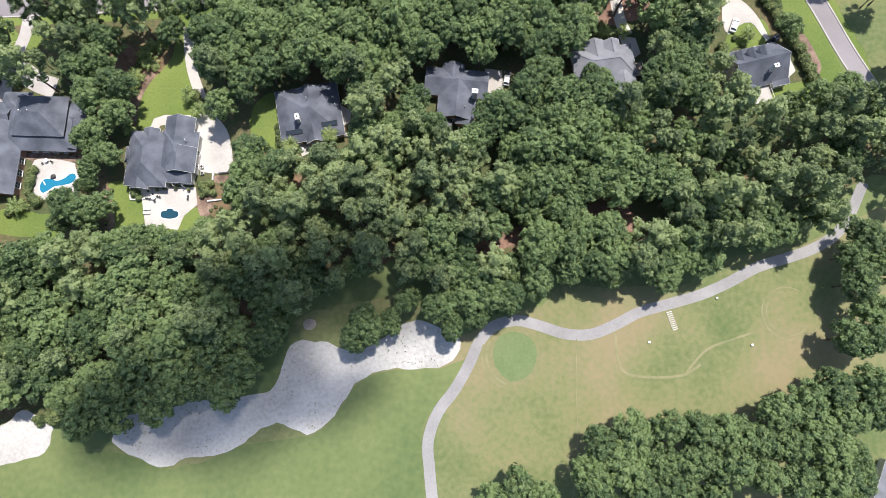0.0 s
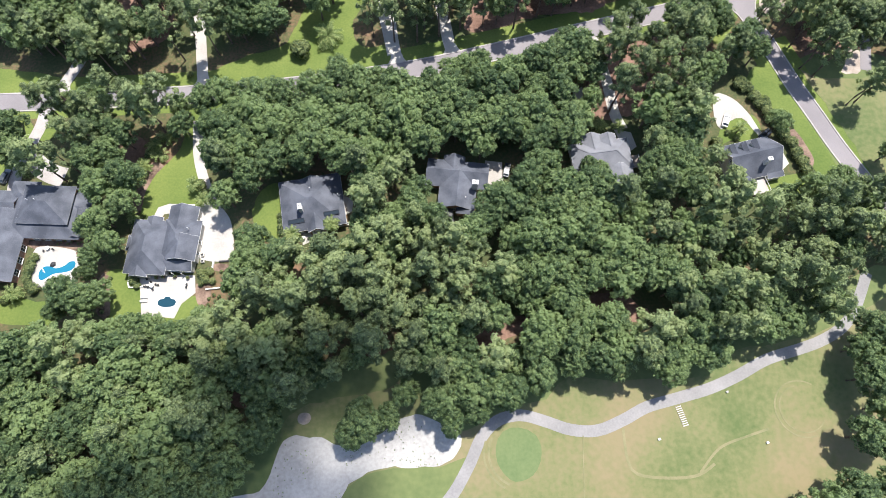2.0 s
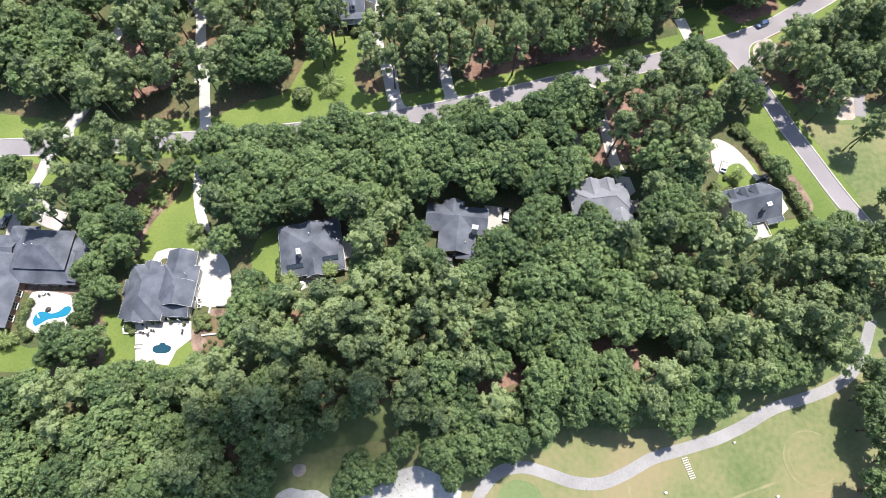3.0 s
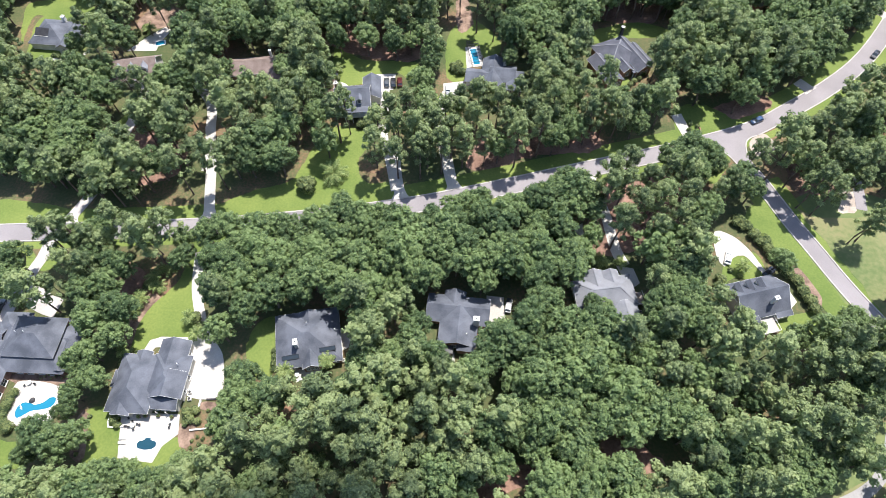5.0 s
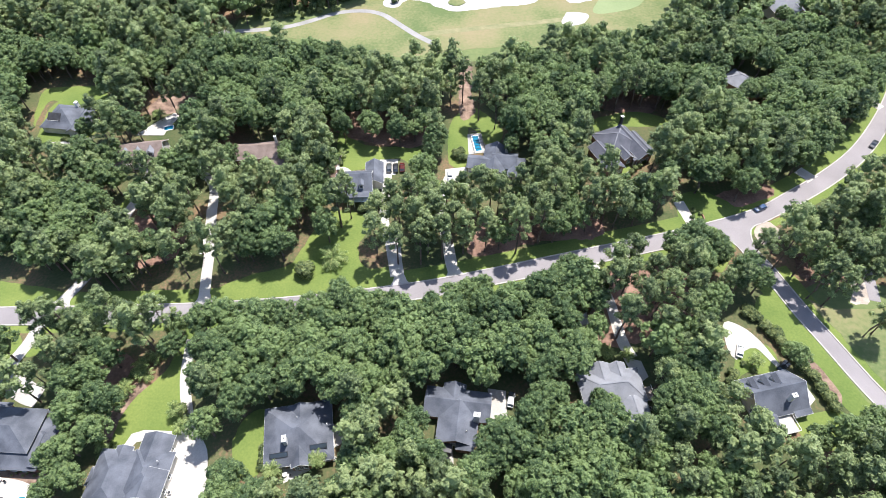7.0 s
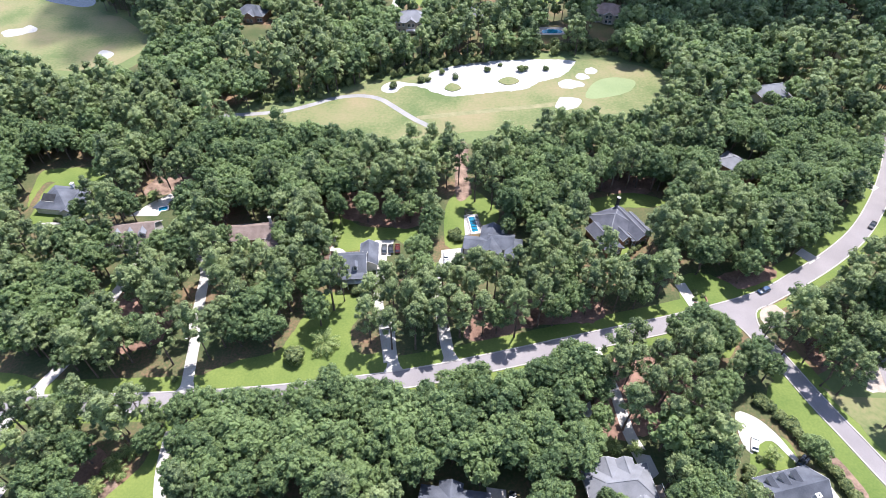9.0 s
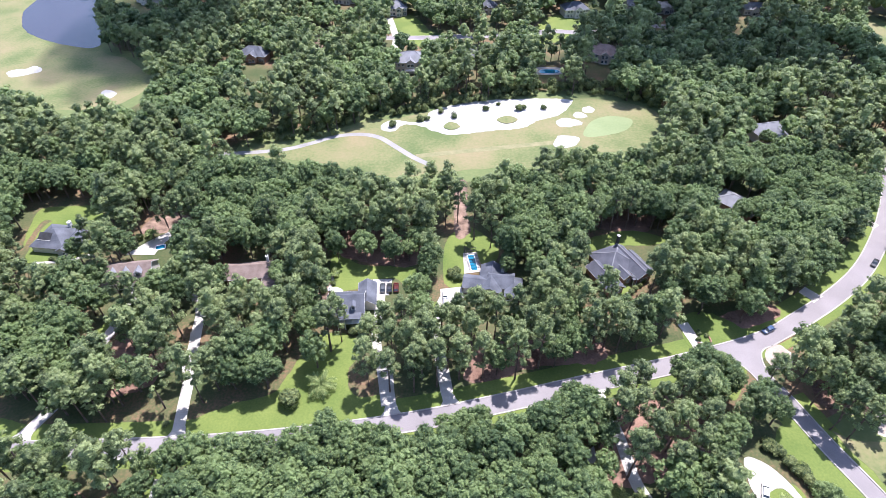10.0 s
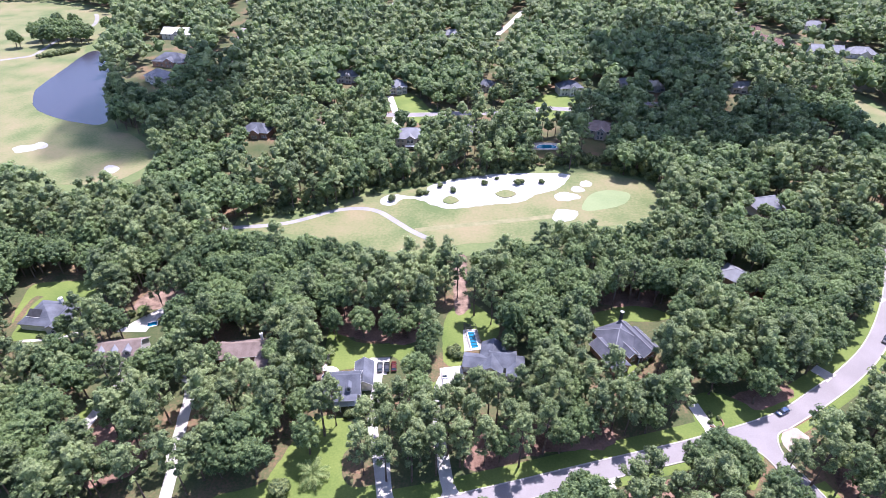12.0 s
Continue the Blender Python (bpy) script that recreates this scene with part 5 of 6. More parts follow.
for x, y, s in [  # pines among the north drives
    (-108.0,138.5,1.0), (-101.0,136.0,1.0), (-92.4,125.8,1.0), (-85.7,128.0,1.0), (-86.8,114.0,1.0), (-69.9,123.9,1.0), (-65.5,128.5,1.0), 
    (-131.9,166.9,1.0), (-121.6,152.3,1.0), (-121.9,159.9,1.0), (-122.2,181.3,1.0), (-67.3,177.4,1.0), (-110.5,181.6,1.0), (-104.1,181.7,1.0), (-98.6,185.4,1.0), (58.4,203.8,1.0), (64.6,200.1,1.0),
    (64.4,185.5,1.0), (71.5,189.2,1.0), (55.3,181.9,1.0), (15.0,191.6,1.0), (16.6,175.9,1.0), (4.0,191.3,1.0), (-0.5,194.9,1.0), (10.4,180.8,1.0),
]:
    tree("pine", x, y, s, group="pines among the north drives")
for x, y, s in [  # between the street and the first houses
    (-112.7,78.6,1.0), (-107.5,80.1,1.0), (-93.7,82.3,1.0), (-86.1,80.0,1.0), (-80.0,81.3,1.0), (-104.4,69.6,0.9), (48.9,102.4,1.0), (55.2,106.5,1.0), (47.4,95.5,1.0), (52.5,97.4,1.0),
    (59.3,99.4,1.0), (66.5,103.4,1.0), (54.8,89.6,1.0), (61.5,91.5,1.0), (65.6,85.8,1.0), (49.4,83.9,1.0), (58.7,82.1,1.0), (69.9,93.5,1.0),
]:
    tree("pine", x, y, s, group="trees between the street and the first houses")
for x, y, s in [  # between the street and the first houses
    (-123.1,72.7,1.0), (-122.9,67.0,1.0), (-100.2,73.8,1.0), (-92.5,71.4,1.0), (-100.3,63.4,1.0), (-94.3,64.8,1.0), (-88.0,58.2,1.0), (-95.0,54.8,1.0), (-88.1,50.6,0.9), (-70.2,82.5,1.0),
    (-64.7,84.4,1.0), (-64.9,73.7,1.0), (-57.2,66.4,1.1), (-55.0,83.7,1.1), (-50.5,85.0,1.0), (-57.8,77.8,1.0), (-48.7,72.6,1.2), (-41.8,75.9,1.0), (-54.2,58.2,1.0),
    (-48.2,63.0,1.0), (-40.9,64.7,1.0), (-102.9,82.5,1.0), (-76.4,75.3,0.8),
]:
    tree("oak", x, y, s, group="trees between the street and the first houses")
for x, y, s in [  # between the street and the first houses
    (-31.5,91.2,1.0), (-24.7,88.2,1.0), (-34.2,81.5,1.0), (-23.9,73.5,1.1), (-16.2,78.7,1.0), (-11.1,71.7,1.1), (-20.3,64.6,1.1), (-28.4,66.9,1.0), (-35.1,72.3,1.0), (-4.9,87.2,1.0),
    (1.7,87.2,1.0), (10.0,89.1,1.0), (18.2,90.4,1.1), (26.7,94.3,1.1), (32.9,98.1,1.0), (32.9,85.2,1.0), (24.5,81.4,1.0), (16.2,79.6,1.0), (4.9,79.6,1.0), (-3.2,77.1,1.1),
    (12.8,74.0,1.0), (25.3,68.6,1.0), (30.3,72.2,1.0), (33.8,75.8,1.0),
]:
    tree("oak", x, y, s, group="trees between the street and the first houses")
for x, y, s in [  # beside the side street
    (88.0,102.3,1.1), (83.4,110.2,0.9), (77.2,106.2,1.0), (76.8,93.0,1.0), (96.3,76.6,0.7), (94.2,53.4,0.7),
    (99.5,53.8,1.0), (107.8,56.3,1.0), (112.7,51.3,1.0), (126.3,66.9,0.8),
]:
    tree("oak", x, y, s, group="trees beside the side street")
for x, y, s in [  # beside the side street
    (94.2,109.6,1.0), (102.6,109.5,1.0), (108.8,107.5,1.0), (110.3,99.3,1.0), (118.4,105.4,1.0), (125.5,107.4,1.0), (124.8,87.2,1.0), (113.7,96.4,1.0),
]:
    tree("pine", x, y, s, group="trees beside the side street")
for x, y, s in [  # round the pools and terraces
    (-94.0,46.5,0.8), (-90.5,39.4,0.75), (-97.9,44.4,0.7), (-97.6,25.0,1.0), (-92.9,22.8,1.0), (-91.0,25.5,0.8), (-52.4,35.2,1.0), (-51.5,40.2,0.9), (-49.9,33.9,1.0), (-53.5,27.9,1.0),
    (-101.5,21.3,0.7), (-21.1,44.1,1.0), (-13.6,44.9,1.0), (-16.2,36.7,1.1), (-25.2,37.0,1.0), (8.9,43.3,1.0), (-9.4,50.2,1.0), (-4.6,45.6,1.0), (16.5,49.3,1.1), (21.4,55.9,1.1), (26.5,61.5,1.0), (40.5,62.1,0.7),
    (42.9,60.6,0.65), (57.7,61.5,1.0), (63.3,68.5,1.0), (63.0,57.6,1.1), (60.6,63.1,1.05), (66.0,58.6,1.05), (67.6,52.0,1.05),
]:
    tree("oak", x, y, s, group="trees round the pools and terraces")
for x, y, s in [  # over the sand at the edge of the course
    (-19.9,-7.5,0.9), (-23.6,-9.6,0.8), (-14.5,-5.4,0.7), (-21.5,-4.0,0.8), (-1.5,-1.4,1.0), (5.5,0.0,1.0), (11.2,1.4,1.0), (1.3,-6.9,0.8), (7.7,-4.1,0.8), (15.4,-0.0,1.0),
    (22.7,4.2,1.0), (-10.2,0.4,0.7), (-50.1,-16.4,1.0), (-44.9,-9.6,1.0), (-53.9,-21.8,1.0), (-60.9,-20.4,1.0), (-43.7,-5.4,1.0), (-67.7,-21.7,1.0), (-71.5,-25.7,1.0), (-80.9,-27.0,1.0),
    (-87.0,-28.2,1.1), (-92.3,-22.9,1.0), (-85.9,-18.9,1.0), (-101.9,-12.1,1.0), (-105.7,-3.8,1.0), (-52.0,-8.1,1.0),
]:
    tree("oak", x, y, s, group="trees over the sand at the edge of the course")
for x, y, s in [  # over the sand at the edge of the course
    (31.6,12.9,1.0), (38.5,8.5,1.0), (43.2,14.3,1.0), (53.0,9.9,1.0), (58.8,11.3,1.0), (65.9,9.8,1.0), (79.5,17.1,1.0), (86.9,18.6,1.0), (96.1,23.0,1.0), (104.0,11.3,0.9),
    (108.2,15.5,1.0), (103.8,3.9,1.0), (106.4,-3.2,1.0), (100.5,-10.1,1.0), (104.7,-10.1,1.0), (110.1,8.2,1.0), (55.9,5.7,0.9), (41.9,6.6,0.8),
]:
    tree("oak", x, y, s, group="trees over the sand at the edge of the course")
for x, y, s in [  # beyond the fairway
    (37.6,-35.3,1.0), (44.2,-32.6,1.1), (52.8,-31.4,1.0), (60.9,-32.1,1.0), (68.5,-32.7,1.1), (34.6,-41.7,1.0), (42.1,-40.1,1.2), (50.9,-39.2,1.0), (58.9,-39.2,1.0), (66.4,-40.4,1.1),
    (74.3,-34.1,1.0), (79.9,-27.5,1.1), (87.6,-25.0,1.0), (94.8,-22.3,1.0), (103.2,-21.0,1.0), (82.3,-35.5,1.0), (89.5,-31.6,1.0), (96.7,-29.0,1.0), (103.7,-27.7,1.0), (74.8,-41.9,1.0),
    (82.7,-43.2,1.0), (92.9,-36.8,1.0), (35.6,-46.8,1.0), (45.0,-46.2,1.0), (54.4,-45.6,1.0), (62.3,-46.9,1.0), (17.0,-44.8,1.0), (11.6,-47.9,1.0), (22.3,-48.0,1.0),
]:
    tree("oak", x, y, s, group="trees beyond the fairway")
for x, y, s in [  # on the course by the lake
    (-400.5,544.3,1.4), (-397.2,544.3,1.2), (-393.7,567.6,1.5), (-391.2,574.2,1.5), (-382.2,570.0,1.5), (-381.0,578.9,1.5), (-370.9,574.7,1.5), (-365.9,579.3,1.5), (-355.9,575.1,1.5), (-349.7,575.0,1.4),
    (-381.5,553.0,1.5), (-371.8,549.1,1.5), (-369.4,557.4,1.5), (-359.8,553.5,1.5), (-357.5,561.8,1.4), (-347.8,557.8,1.4), (-344.1,562.0,1.3), (-401.8,596.6,1.4), (-392.4,601.6,1.4), (-375.6,602.0,1.4),
    (-343.3,600.0,1.3),
]:
    tree("oak", x, y, s, group="trees on the course by the lake")
for x, y, s in [  # along the south kerb of the street
    (-46.9,84.5,0.9), (-40.0,86.8,0.9), (-35.1,87.9,0.9), (-27.8,87.9,0.9), (-21.3,89.8,0.85), (-16.6,88.7,0.9), (-9.0,86.0,0.9), (5.5,94.2,0.85), (9.4,95.4,0.85), (-102.0,82.2,0.85),
    (-107.5,81.0,0.85), (-77.9,82.3,0.7), (36.2,103.9,0.85), (39.4,101.9,0.9),
]:
    tree("oak", x, y, s, group="trees along the south kerb of the street")
for x, y, s in [  # by the mouth of the side street
    (76.7,116.9,1.0), (81.2,115.5,0.9), (71.1,111.1,1.0),
]:
    tree("oak", x, y, s, group="trees by the mouth of the side street")
for x, y, s in [  # before the brown roof
    (-60.7,135.7,0.9), (-76.8,139.2,1.0), (-80.5,136.5,1.0),
]:
    tree("pine", x, y, s, group="trees before the brown roof")
for x, y, s in [  # before the brown roofs
    (-59.2,152.9,0.8), (-79.8,151.2,0.8), (-104.6,145.4,0.7), (116.8,191.5,0.9), (124.4,195.2,0.8),
]:
    tree("oak", x, y, s, group="trees before the brown roofs")
for x, y, s in [  # below the terrace
    (-79.1,15.8,0.85), (-75.5,16.5,0.75), (-70.2,15.0,0.8), (-65.7,16.2,0.75), (-62.6,18.9,0.7), (-83.2,15.6,0.8),
]:
    tree("oak", x, y, s, group="trees below the terrace")
for x, y, s in [  # between the two pools
    (-97.1,43.6,0.7), (-95.0,39.7,0.62), (-95.5,35.4,0.65), (-96.2,31.5,0.6), (-93.8,42.7,0.6),
]:
    tree("oak", x, y, s, group="trees between the two pools")
for x, y, s in [  # on the grass across the side street
    (119.0,109.8,0.9), (121.9,105.7,1.0), (127.8,108.0,1.0), (123.5,101.1,0.85), (122.2,86.3,0.8),
]:
    tree("pine", x, y, s, group="trees on the grass across the side street")
for x, y, s in [  # before the grey roofs
    (141.4,237.1,0.9), (145.8,234.1,0.85), (136.9,231.1,0.85), (153.0,241.3,0.9), (151.0,250.0,0.8),
]:
    tree("oak", x, y, s, group="trees before the grey roofs")
for x, y, s in [  # beside the gabled house
    (95.9,-43.2,1.0), (98.5,-38.9,0.9), (91.9,-43.2,1.0), (94.9,-47.6,1.0), (89.5,-47.8,0.9),
]:
    tree("oak", x, y, s, group="trees beside the gabled house")

# ---- pools and terraces ----
def outline_slab(points, z0, z1, step=0.25):
    line = smooth_line(points, True, step)
    bm = bmesh.new()
    low = [bm.verts.new((x, y, z0)) for x, y in line]
    top = [bm.verts.new((x, y, z1)) for x, y in line]
    bm.faces.new(top)
    for k in range(len(line)):
        j = (k + 1) % len(line)
        bm.faces.new((low[k], low[j], top[j], top[k]))
    bmesh.ops.triangulate(bm, faces=[f for f in bm.faces if len(f.verts) > 4])
    bmesh.ops.recalc_face_normals(bm, faces=bm.faces[:])
    return bm


def rim(points, wide, z0, z1, step=0.25):
    line = smooth_line(points, True, step)
    ahead = np.roll(line, -1, 0) - np.roll(line, 1, 0)
    side = np.stack([ahead[:, 1], -ahead[:, 0]], 1) / np.linalg.norm(ahead, axis=1)[:, None]
    bm = bmesh.new()
    rows = [[bm.verts.new((*p, z)) for p in q] for q, z in ((line - side * wide / 2, z0), (line - side * wide / 2, z1), (line + side * wide / 2, z1), (line + side * wide / 2, z0))]
    n = len(line)
    for a, b in zip(rows, rows[1:]):
        for k in range(n):
            bm.faces.new((a[k], a[(k + 1) % n], b[(k + 1) % n], b[k]))
    bmesh.ops.recalc_face_normals(bm, faces=bm.faces[:])
    return bm


def oblong(w, d, c=0.3):
    """A rectangle with slightly eased corners, centred."""
    return [(-w / 2, -d / 2 + c), (-w / 2, 0), (-w / 2, d / 2 - c), (-w / 2 + c, d / 2), (0, d / 2), (w / 2 - c, d / 2), (w / 2, d / 2 - c), (w / 2, 0), (w / 2, -d / 2 + c), (w / 2 - c, -d / 2), (0, -d / 2), (-w / 2 + c, -d / 2)]


def pool(x, y, yaw, points, water, label):
    p = empty("swimming_pool", pose(x, y, 0, 0, 0, yaw), label, "pool")
    part("water", outline_slab(points, 0.0, 0.15), water, p)
    part("coping", rim(points, 0.4, 0.0, 0.2), M["trim"], p, "pale stone coping")
    return p


blue_pool = pool(-108, 33.4, 0, [(-4.6, -1.8), (-4.7, 0.0), (-3.6, 1.5), (-1.8, 1.6), (0.0, 1.1), (1.9, 1.8), (3.2, 3.0), (4.8, 3.0), (5.3, 1.7), (4.3, 0.1), (2.0, -0.6), (-0.4, -1.0), (-2.3, -2.3), (-3.6, -2.8)], M["pool_water"], "kidney-shaped swimming pool of bright blue water in a white deck")
for k in range(3):
    bm = bmesh.new()
    tube(bm, [(-4.0 + 0.2 * k, 0.9 - 0.45 * k, 0.16), (-3.3 + 0.2 * k, 0.2 - 0.3 * k, 0.17)], (0.09, 0.09), 6)
    part("step_edge", bm, M["trim"], blue_pool)
spa_pool = pool(-76, 24.6, 0, [(-2.7, 0.0), (-2.2, 0.95), (-1.0, 1.25), (-0.8, 1.75), (0.8, 1.75), (1.0, 1.25), (2.2, 0.95), (2.7, 0.0), (2.2, -1.0), (0.8, -1.45), (-0.8, -1.45), (-2.2, -1.0)], M["spa_water"], "small dark blue-green plunge pool set in a pale terrace")
far_pool = pool(59, 337, 0, [(-6, -2.5), (-5, 2.0), (0, 3.0), (5, 2.2), (6, -1.5), (1, -3)], M["pool_water"], "bright blue swimming pool behind the pines")
sheet("patio_paving", [(50, 333), (51, 342), (66, 342), (66, 333.5)], 0.09, M["concrete"], 0.1)
side_pool = pool(-111.6, 173.4, 20, oblong(3.6, 2.6), M["pool_water"], "small pale blue pool beside a white terrace")

rock = bmesh.new()
bmesh.ops.create_icosphere(rock, subdivisions=2, radius=0.75)
for v in rock.verts:
    v.co *= 1 + 0.35 * noise.noise(v.co * 1.7)
    v.co.z = max(v.co.z * 0.7, -0.1)
stone = part("rock_fountain", rock, M["dark"])
stone.matrix_basis = pose(-109.1, 35.3, 0.2)
tagged(stone, "dark piled rock waterfall at the edge of the pool", "rock")

for points in ([(-103.6, 38.6), (-100.6, 36.2), (-99.2, 37.6), (-99.8, 39.4), (-102, 40.2)],):
    sheet("brick_paving", points, 0.12, M["brick_paving"], 0.1, step=2.0)

# screened pool enclosure
cage = empty("pool_enclosure", pose(9.6, 167.2, 0, 0, 0, 10), "dark-framed screen enclosure over a blue pool", "enclosure")
GLADES.append(np.array([(4.5, 158), (13.5, 158), (13.5, 175), (4.5, 175)]))
for k in range(8):
    y = -5.6 + 1.6 * k
    for x in (-2.1, 2.1):
        part("post", box(x - 0.035, y - 0.035, 0, x + 0.035, y + 0.035, 2.6), M["dark"], cage)
    part("beam", box(-2.1, y - 0.035, 2.6, 2.1, y + 0.035, 2.72), M["dark"], cage)
for x in (-2.1, 0, 2.1):
    part("rail", box(x - 0.035, -5.6, 2.72, x + 0.035, 5.6, 2.8), M["dark"], cage)
for x in (-2.1, 2.1):
    part("side_rail", box(x - 0.04, -5.6, 1.2, x + 0.04, 5.6, 1.28), M["dark"], cage)
cage_pool = pool(9.6, 167.2, 10, oblong(2.7, 8.8), M["pool_water"], "bright blue pool under a screen enclosure")
sheet("patio_paving", [(6.4, 161.2), (6.0, 172.4), (11.4, 173.2), (12.8, 162.4)], 0.1, M["concrete"], 0.05, soft=False)


# ---- garden furniture ----
def patio_table(x, y, yaw=0):
    t = empty("patio_table", pose(x, y, 0.12, 0, 0, yaw), "round dark metal table on the terrace", "table", "terrace furniture")
    bm = bmesh.new()
    tube(bm, [(0, 0, 0.70), (0, 0, 0.74)], (0.6, 0.6), 20)
    part("tabletop", bm, M["trim"], t)
    bm = bmesh.new()
    tube(bm, [(0, 0, 0), (0, 0, 0.05), (0, 0, 0.1), (0, 0, 0.7)], (0.3, 0.28, 0.05, 0.05), 10)
    part("pedestal", bm, M["dark"], t)
    return t


def patio_chair(x, y, yaw=0):
    c = empty("patio_chair", pose(x, y, 0.12, 0, 0, yaw), "dark metal garden chair on pale paving", "chair", "terrace furniture")
    part("seat", box(-0.25, -0.25, 0.42, 0.25, 0.25, 0.47, 0.015), M["dark"], c)
    part("backrest", box(-0.25, 0.22, 0.5, 0.25, 0.27, 0.95, 0.015), M["dark"], c)
    for sx in (-0.21, 0.21):
        for sy in (-0.21, 0.21):
            part("leg", box(sx - 0.02, sy - 0.02, 0, sx + 0.02, sy + 0.02, 0.42), M["dark"], c)
    return c


def sun_lounger(x, y, yaw=0):
    c = empty("sun_lounger", pose(x, y, 0.12, 0, 0, yaw), "pale sun lounger with raised back on the terrace", "lounger", "terrace furniture")
    part("frame", box(-0.33, -0.95, 0.25, 0.33, 0.95, 0.31, 0.01), M["trim"], c)
    part("mattress", box(-0.3, -0.93, 0.31, 0.3, 0.35, 0.39, 0.02), M["wall_pale"], c)
    back = part("backrest", box(-0.3, 0, 0, 0.3, 0.62, 0.08, 0.02), M["wall_pale"], c)
    back.matrix_basis = pose(0, 0.35, 0.33, 35, 0, 0)
    for sx in (-0.28, 0.28):
        for sy in (-0.85, 0.85):
            part("leg", box(sx - 0.025, sy - 0.025, 0, sx + 0.025, sy + 0.025, 0.25), M["trim"], c)
    return c


def flower_pot(x, y, size=1.0):
    c = empty("flower_pot", pose(x, y, 0.1), "terracotta pot with a small leafy plant", "plant pot", "terrace furniture")
    bm = bmesh.new()
    tube(bm, [(0, 0, 0), (0, 0, 0.4 * size), (0, 0, 0.42 * size), (0, 0, 0.5 * size)], (0.2 * size, 0.28 * size, 0.33 * size, 0.33 * size), 12)
    part("pot", bm, M["brick_paving"], c)
    rng = np.random.default_rng(int(abs(x) * 10))
    v, f, _ = sprays(rng, np.array([(0, 0, 0.7 * size)]), np.array([(0.35, 0.35, 0.3)]) * size, 70, 0.14 * size)
    mesh_object("plant", v, f, M["shrub"], c)


patio_table(-80.6, 29.2)
for a in (20, 110, 200, 290):
    patio_chair(-80.6 + 1.0 * math.sin(radians(a)), 29.2 - 1.0 * math.cos(radians(a)), a + 180)
patio_chair(-82.2, 31.0, 30), patio_chair(-82.4, 29.0, 100), patio_chair(-79.0, 29.4, -80), patio_chair(-71.2, 29.6, -90), patio_chair(-71.2, 28.8, -100)
sun_lounger(-82.2, 26.0, 90), sun_lounger(-82.2, 24.9, 90)
for x, y in ((-77.8, 31.6), (-74.6, 31.8), (-71.0, 31.4), (-79.6, 31.4)):
    flower_pot(x, y, 1.3)
patio_table(-111.4, 40.0)
for x, y, a in ((-109.8, 39.6, 60), (-112.5, 39.2, -60), (-100.6, 38.2, 30), (-101.4, 37.4, 100), (-100.2, 39.4, -20)):
    patio_chair(x, y, a)
for k in range(9):
    flower_pot(-108.8 + 0.95 * k, 41.2 + 0.5 * (k * 7 % 3), 0.9)
GLADES.append(np.array([(-26, 138), (-14, 138), (-13, 158), (-27, 158)]))
FOOTPRINTS.append(np.array([(-5.5, 42.5), (5, 42.5), (5, 53), (-5.5, 53)]))
sheet("patio_paving", [(-2.0, 51.6), (1.9, 52.0), (2.2, 46.8), (-1.6, 46.6)], 0.1, M["concrete"], 0.05, glade=None, soft=False)
GLADES.append(np.array([(-86, 34), (-66, 34), (-66, 25), (-86, 25)]))
for points in ([(-72.0, 24.5), (-68.6, 26.4), (-66.5, 21.1), (-66, 14), (-90, 14), (-83.1, 20.4), (-83.2, 23.5), (-80.4, 23.6), (-78.2, 22.4), (-73.4, 21.1)], [(-92.0, 32.1), (-87.9, 31.1), (-84.2, 28.6), (-83.0, 20.4), (-85.5, 16.2), (-90.9, 19.6), (-91.0, 25.8)]):
    sheet("lawn", points, 0.03, M["lawn"], 0.3, glade=None, step=1.0)
GLADES.append(np.array([(-116, 42), (-98, 42), (-98, 29), (-116, 29)]))
patio_table(-40.2, 43.0)
patio_chair(-41.4, 43.2, 80), patio_chair(-38.9, 42.9, -90)
for x, y in ((-1.0, 50.2), (-0.9, 48.9), (-0.8, 47.8), (1.4, 49.0)):
    patio_chair(x, y, 90 if x < 1 else -90)


def air_unit(x, y, yaw=0):
    u = empty("air_conditioner", pose(x, y, 0, 0, 0, yaw), "pale outdoor air-conditioning unit beside the wall", "air conditioner", "air conditioners")
    part("casing", box(-0.45, -0.45, 0, 0.45, 0.45, 0.85, 0.04), M["wall_pale"], u)
    bm = bmesh.new()
    tube(bm, [(0, 0, 0.85), (0, 0, 0.89)], (0.36, 0.36), 14)
    part("fan_grille", bm, M["dark"], u)


for x, y in ((9.0, 59.0), (10.4, 58.6), (-28.2, 47.2), (55.0, 62.5), (-67.9, 38.0), (-67.7, 36.2)):
    air_unit(x, y, 8)


# ---- vehicles ----
PAINT = {n: plain(n + "_car_paint", c, 0.25, 0.0, 1.0) for n, c in (("white", (0.75, 0.75, 0.74)), ("black", (0.02, 0.02, 0.023)), ("dark_grey", (0.06, 0.065, 0.07)), ("silver", (0.45, 0.46, 0.47)), ("red", (0.07, 0.012, 0.012)), ("blue", (0.018, 0.05, 0.12)))}


def loft(bm, rows):
    """A closed body from cross rows of (x, half width, low z, high z)."""
    rings = []
    for x, w, z0, z1 in rows:
        c = 0.12 * (z1 - z0)
        rings.append([bm.verts.new((x, y, z)) for y, z in ((-w, z0), (-w, z1 - c), (-w + c, z1), (w - c, z1), (w, z1 - c), (w, z0))])
    for a, b in zip(rings, rings[1:]):
        for k in range(6):
            bm.faces.new((a[k], a[(k + 1) % 6], b[(k + 1) % 6], b[k]))
    bm.faces.new(rings[0][::-1])
    bm.faces.new(rings[-1])
    bmesh.ops.recalc_face_normals(bm, faces=bm.faces[:])
    return bm


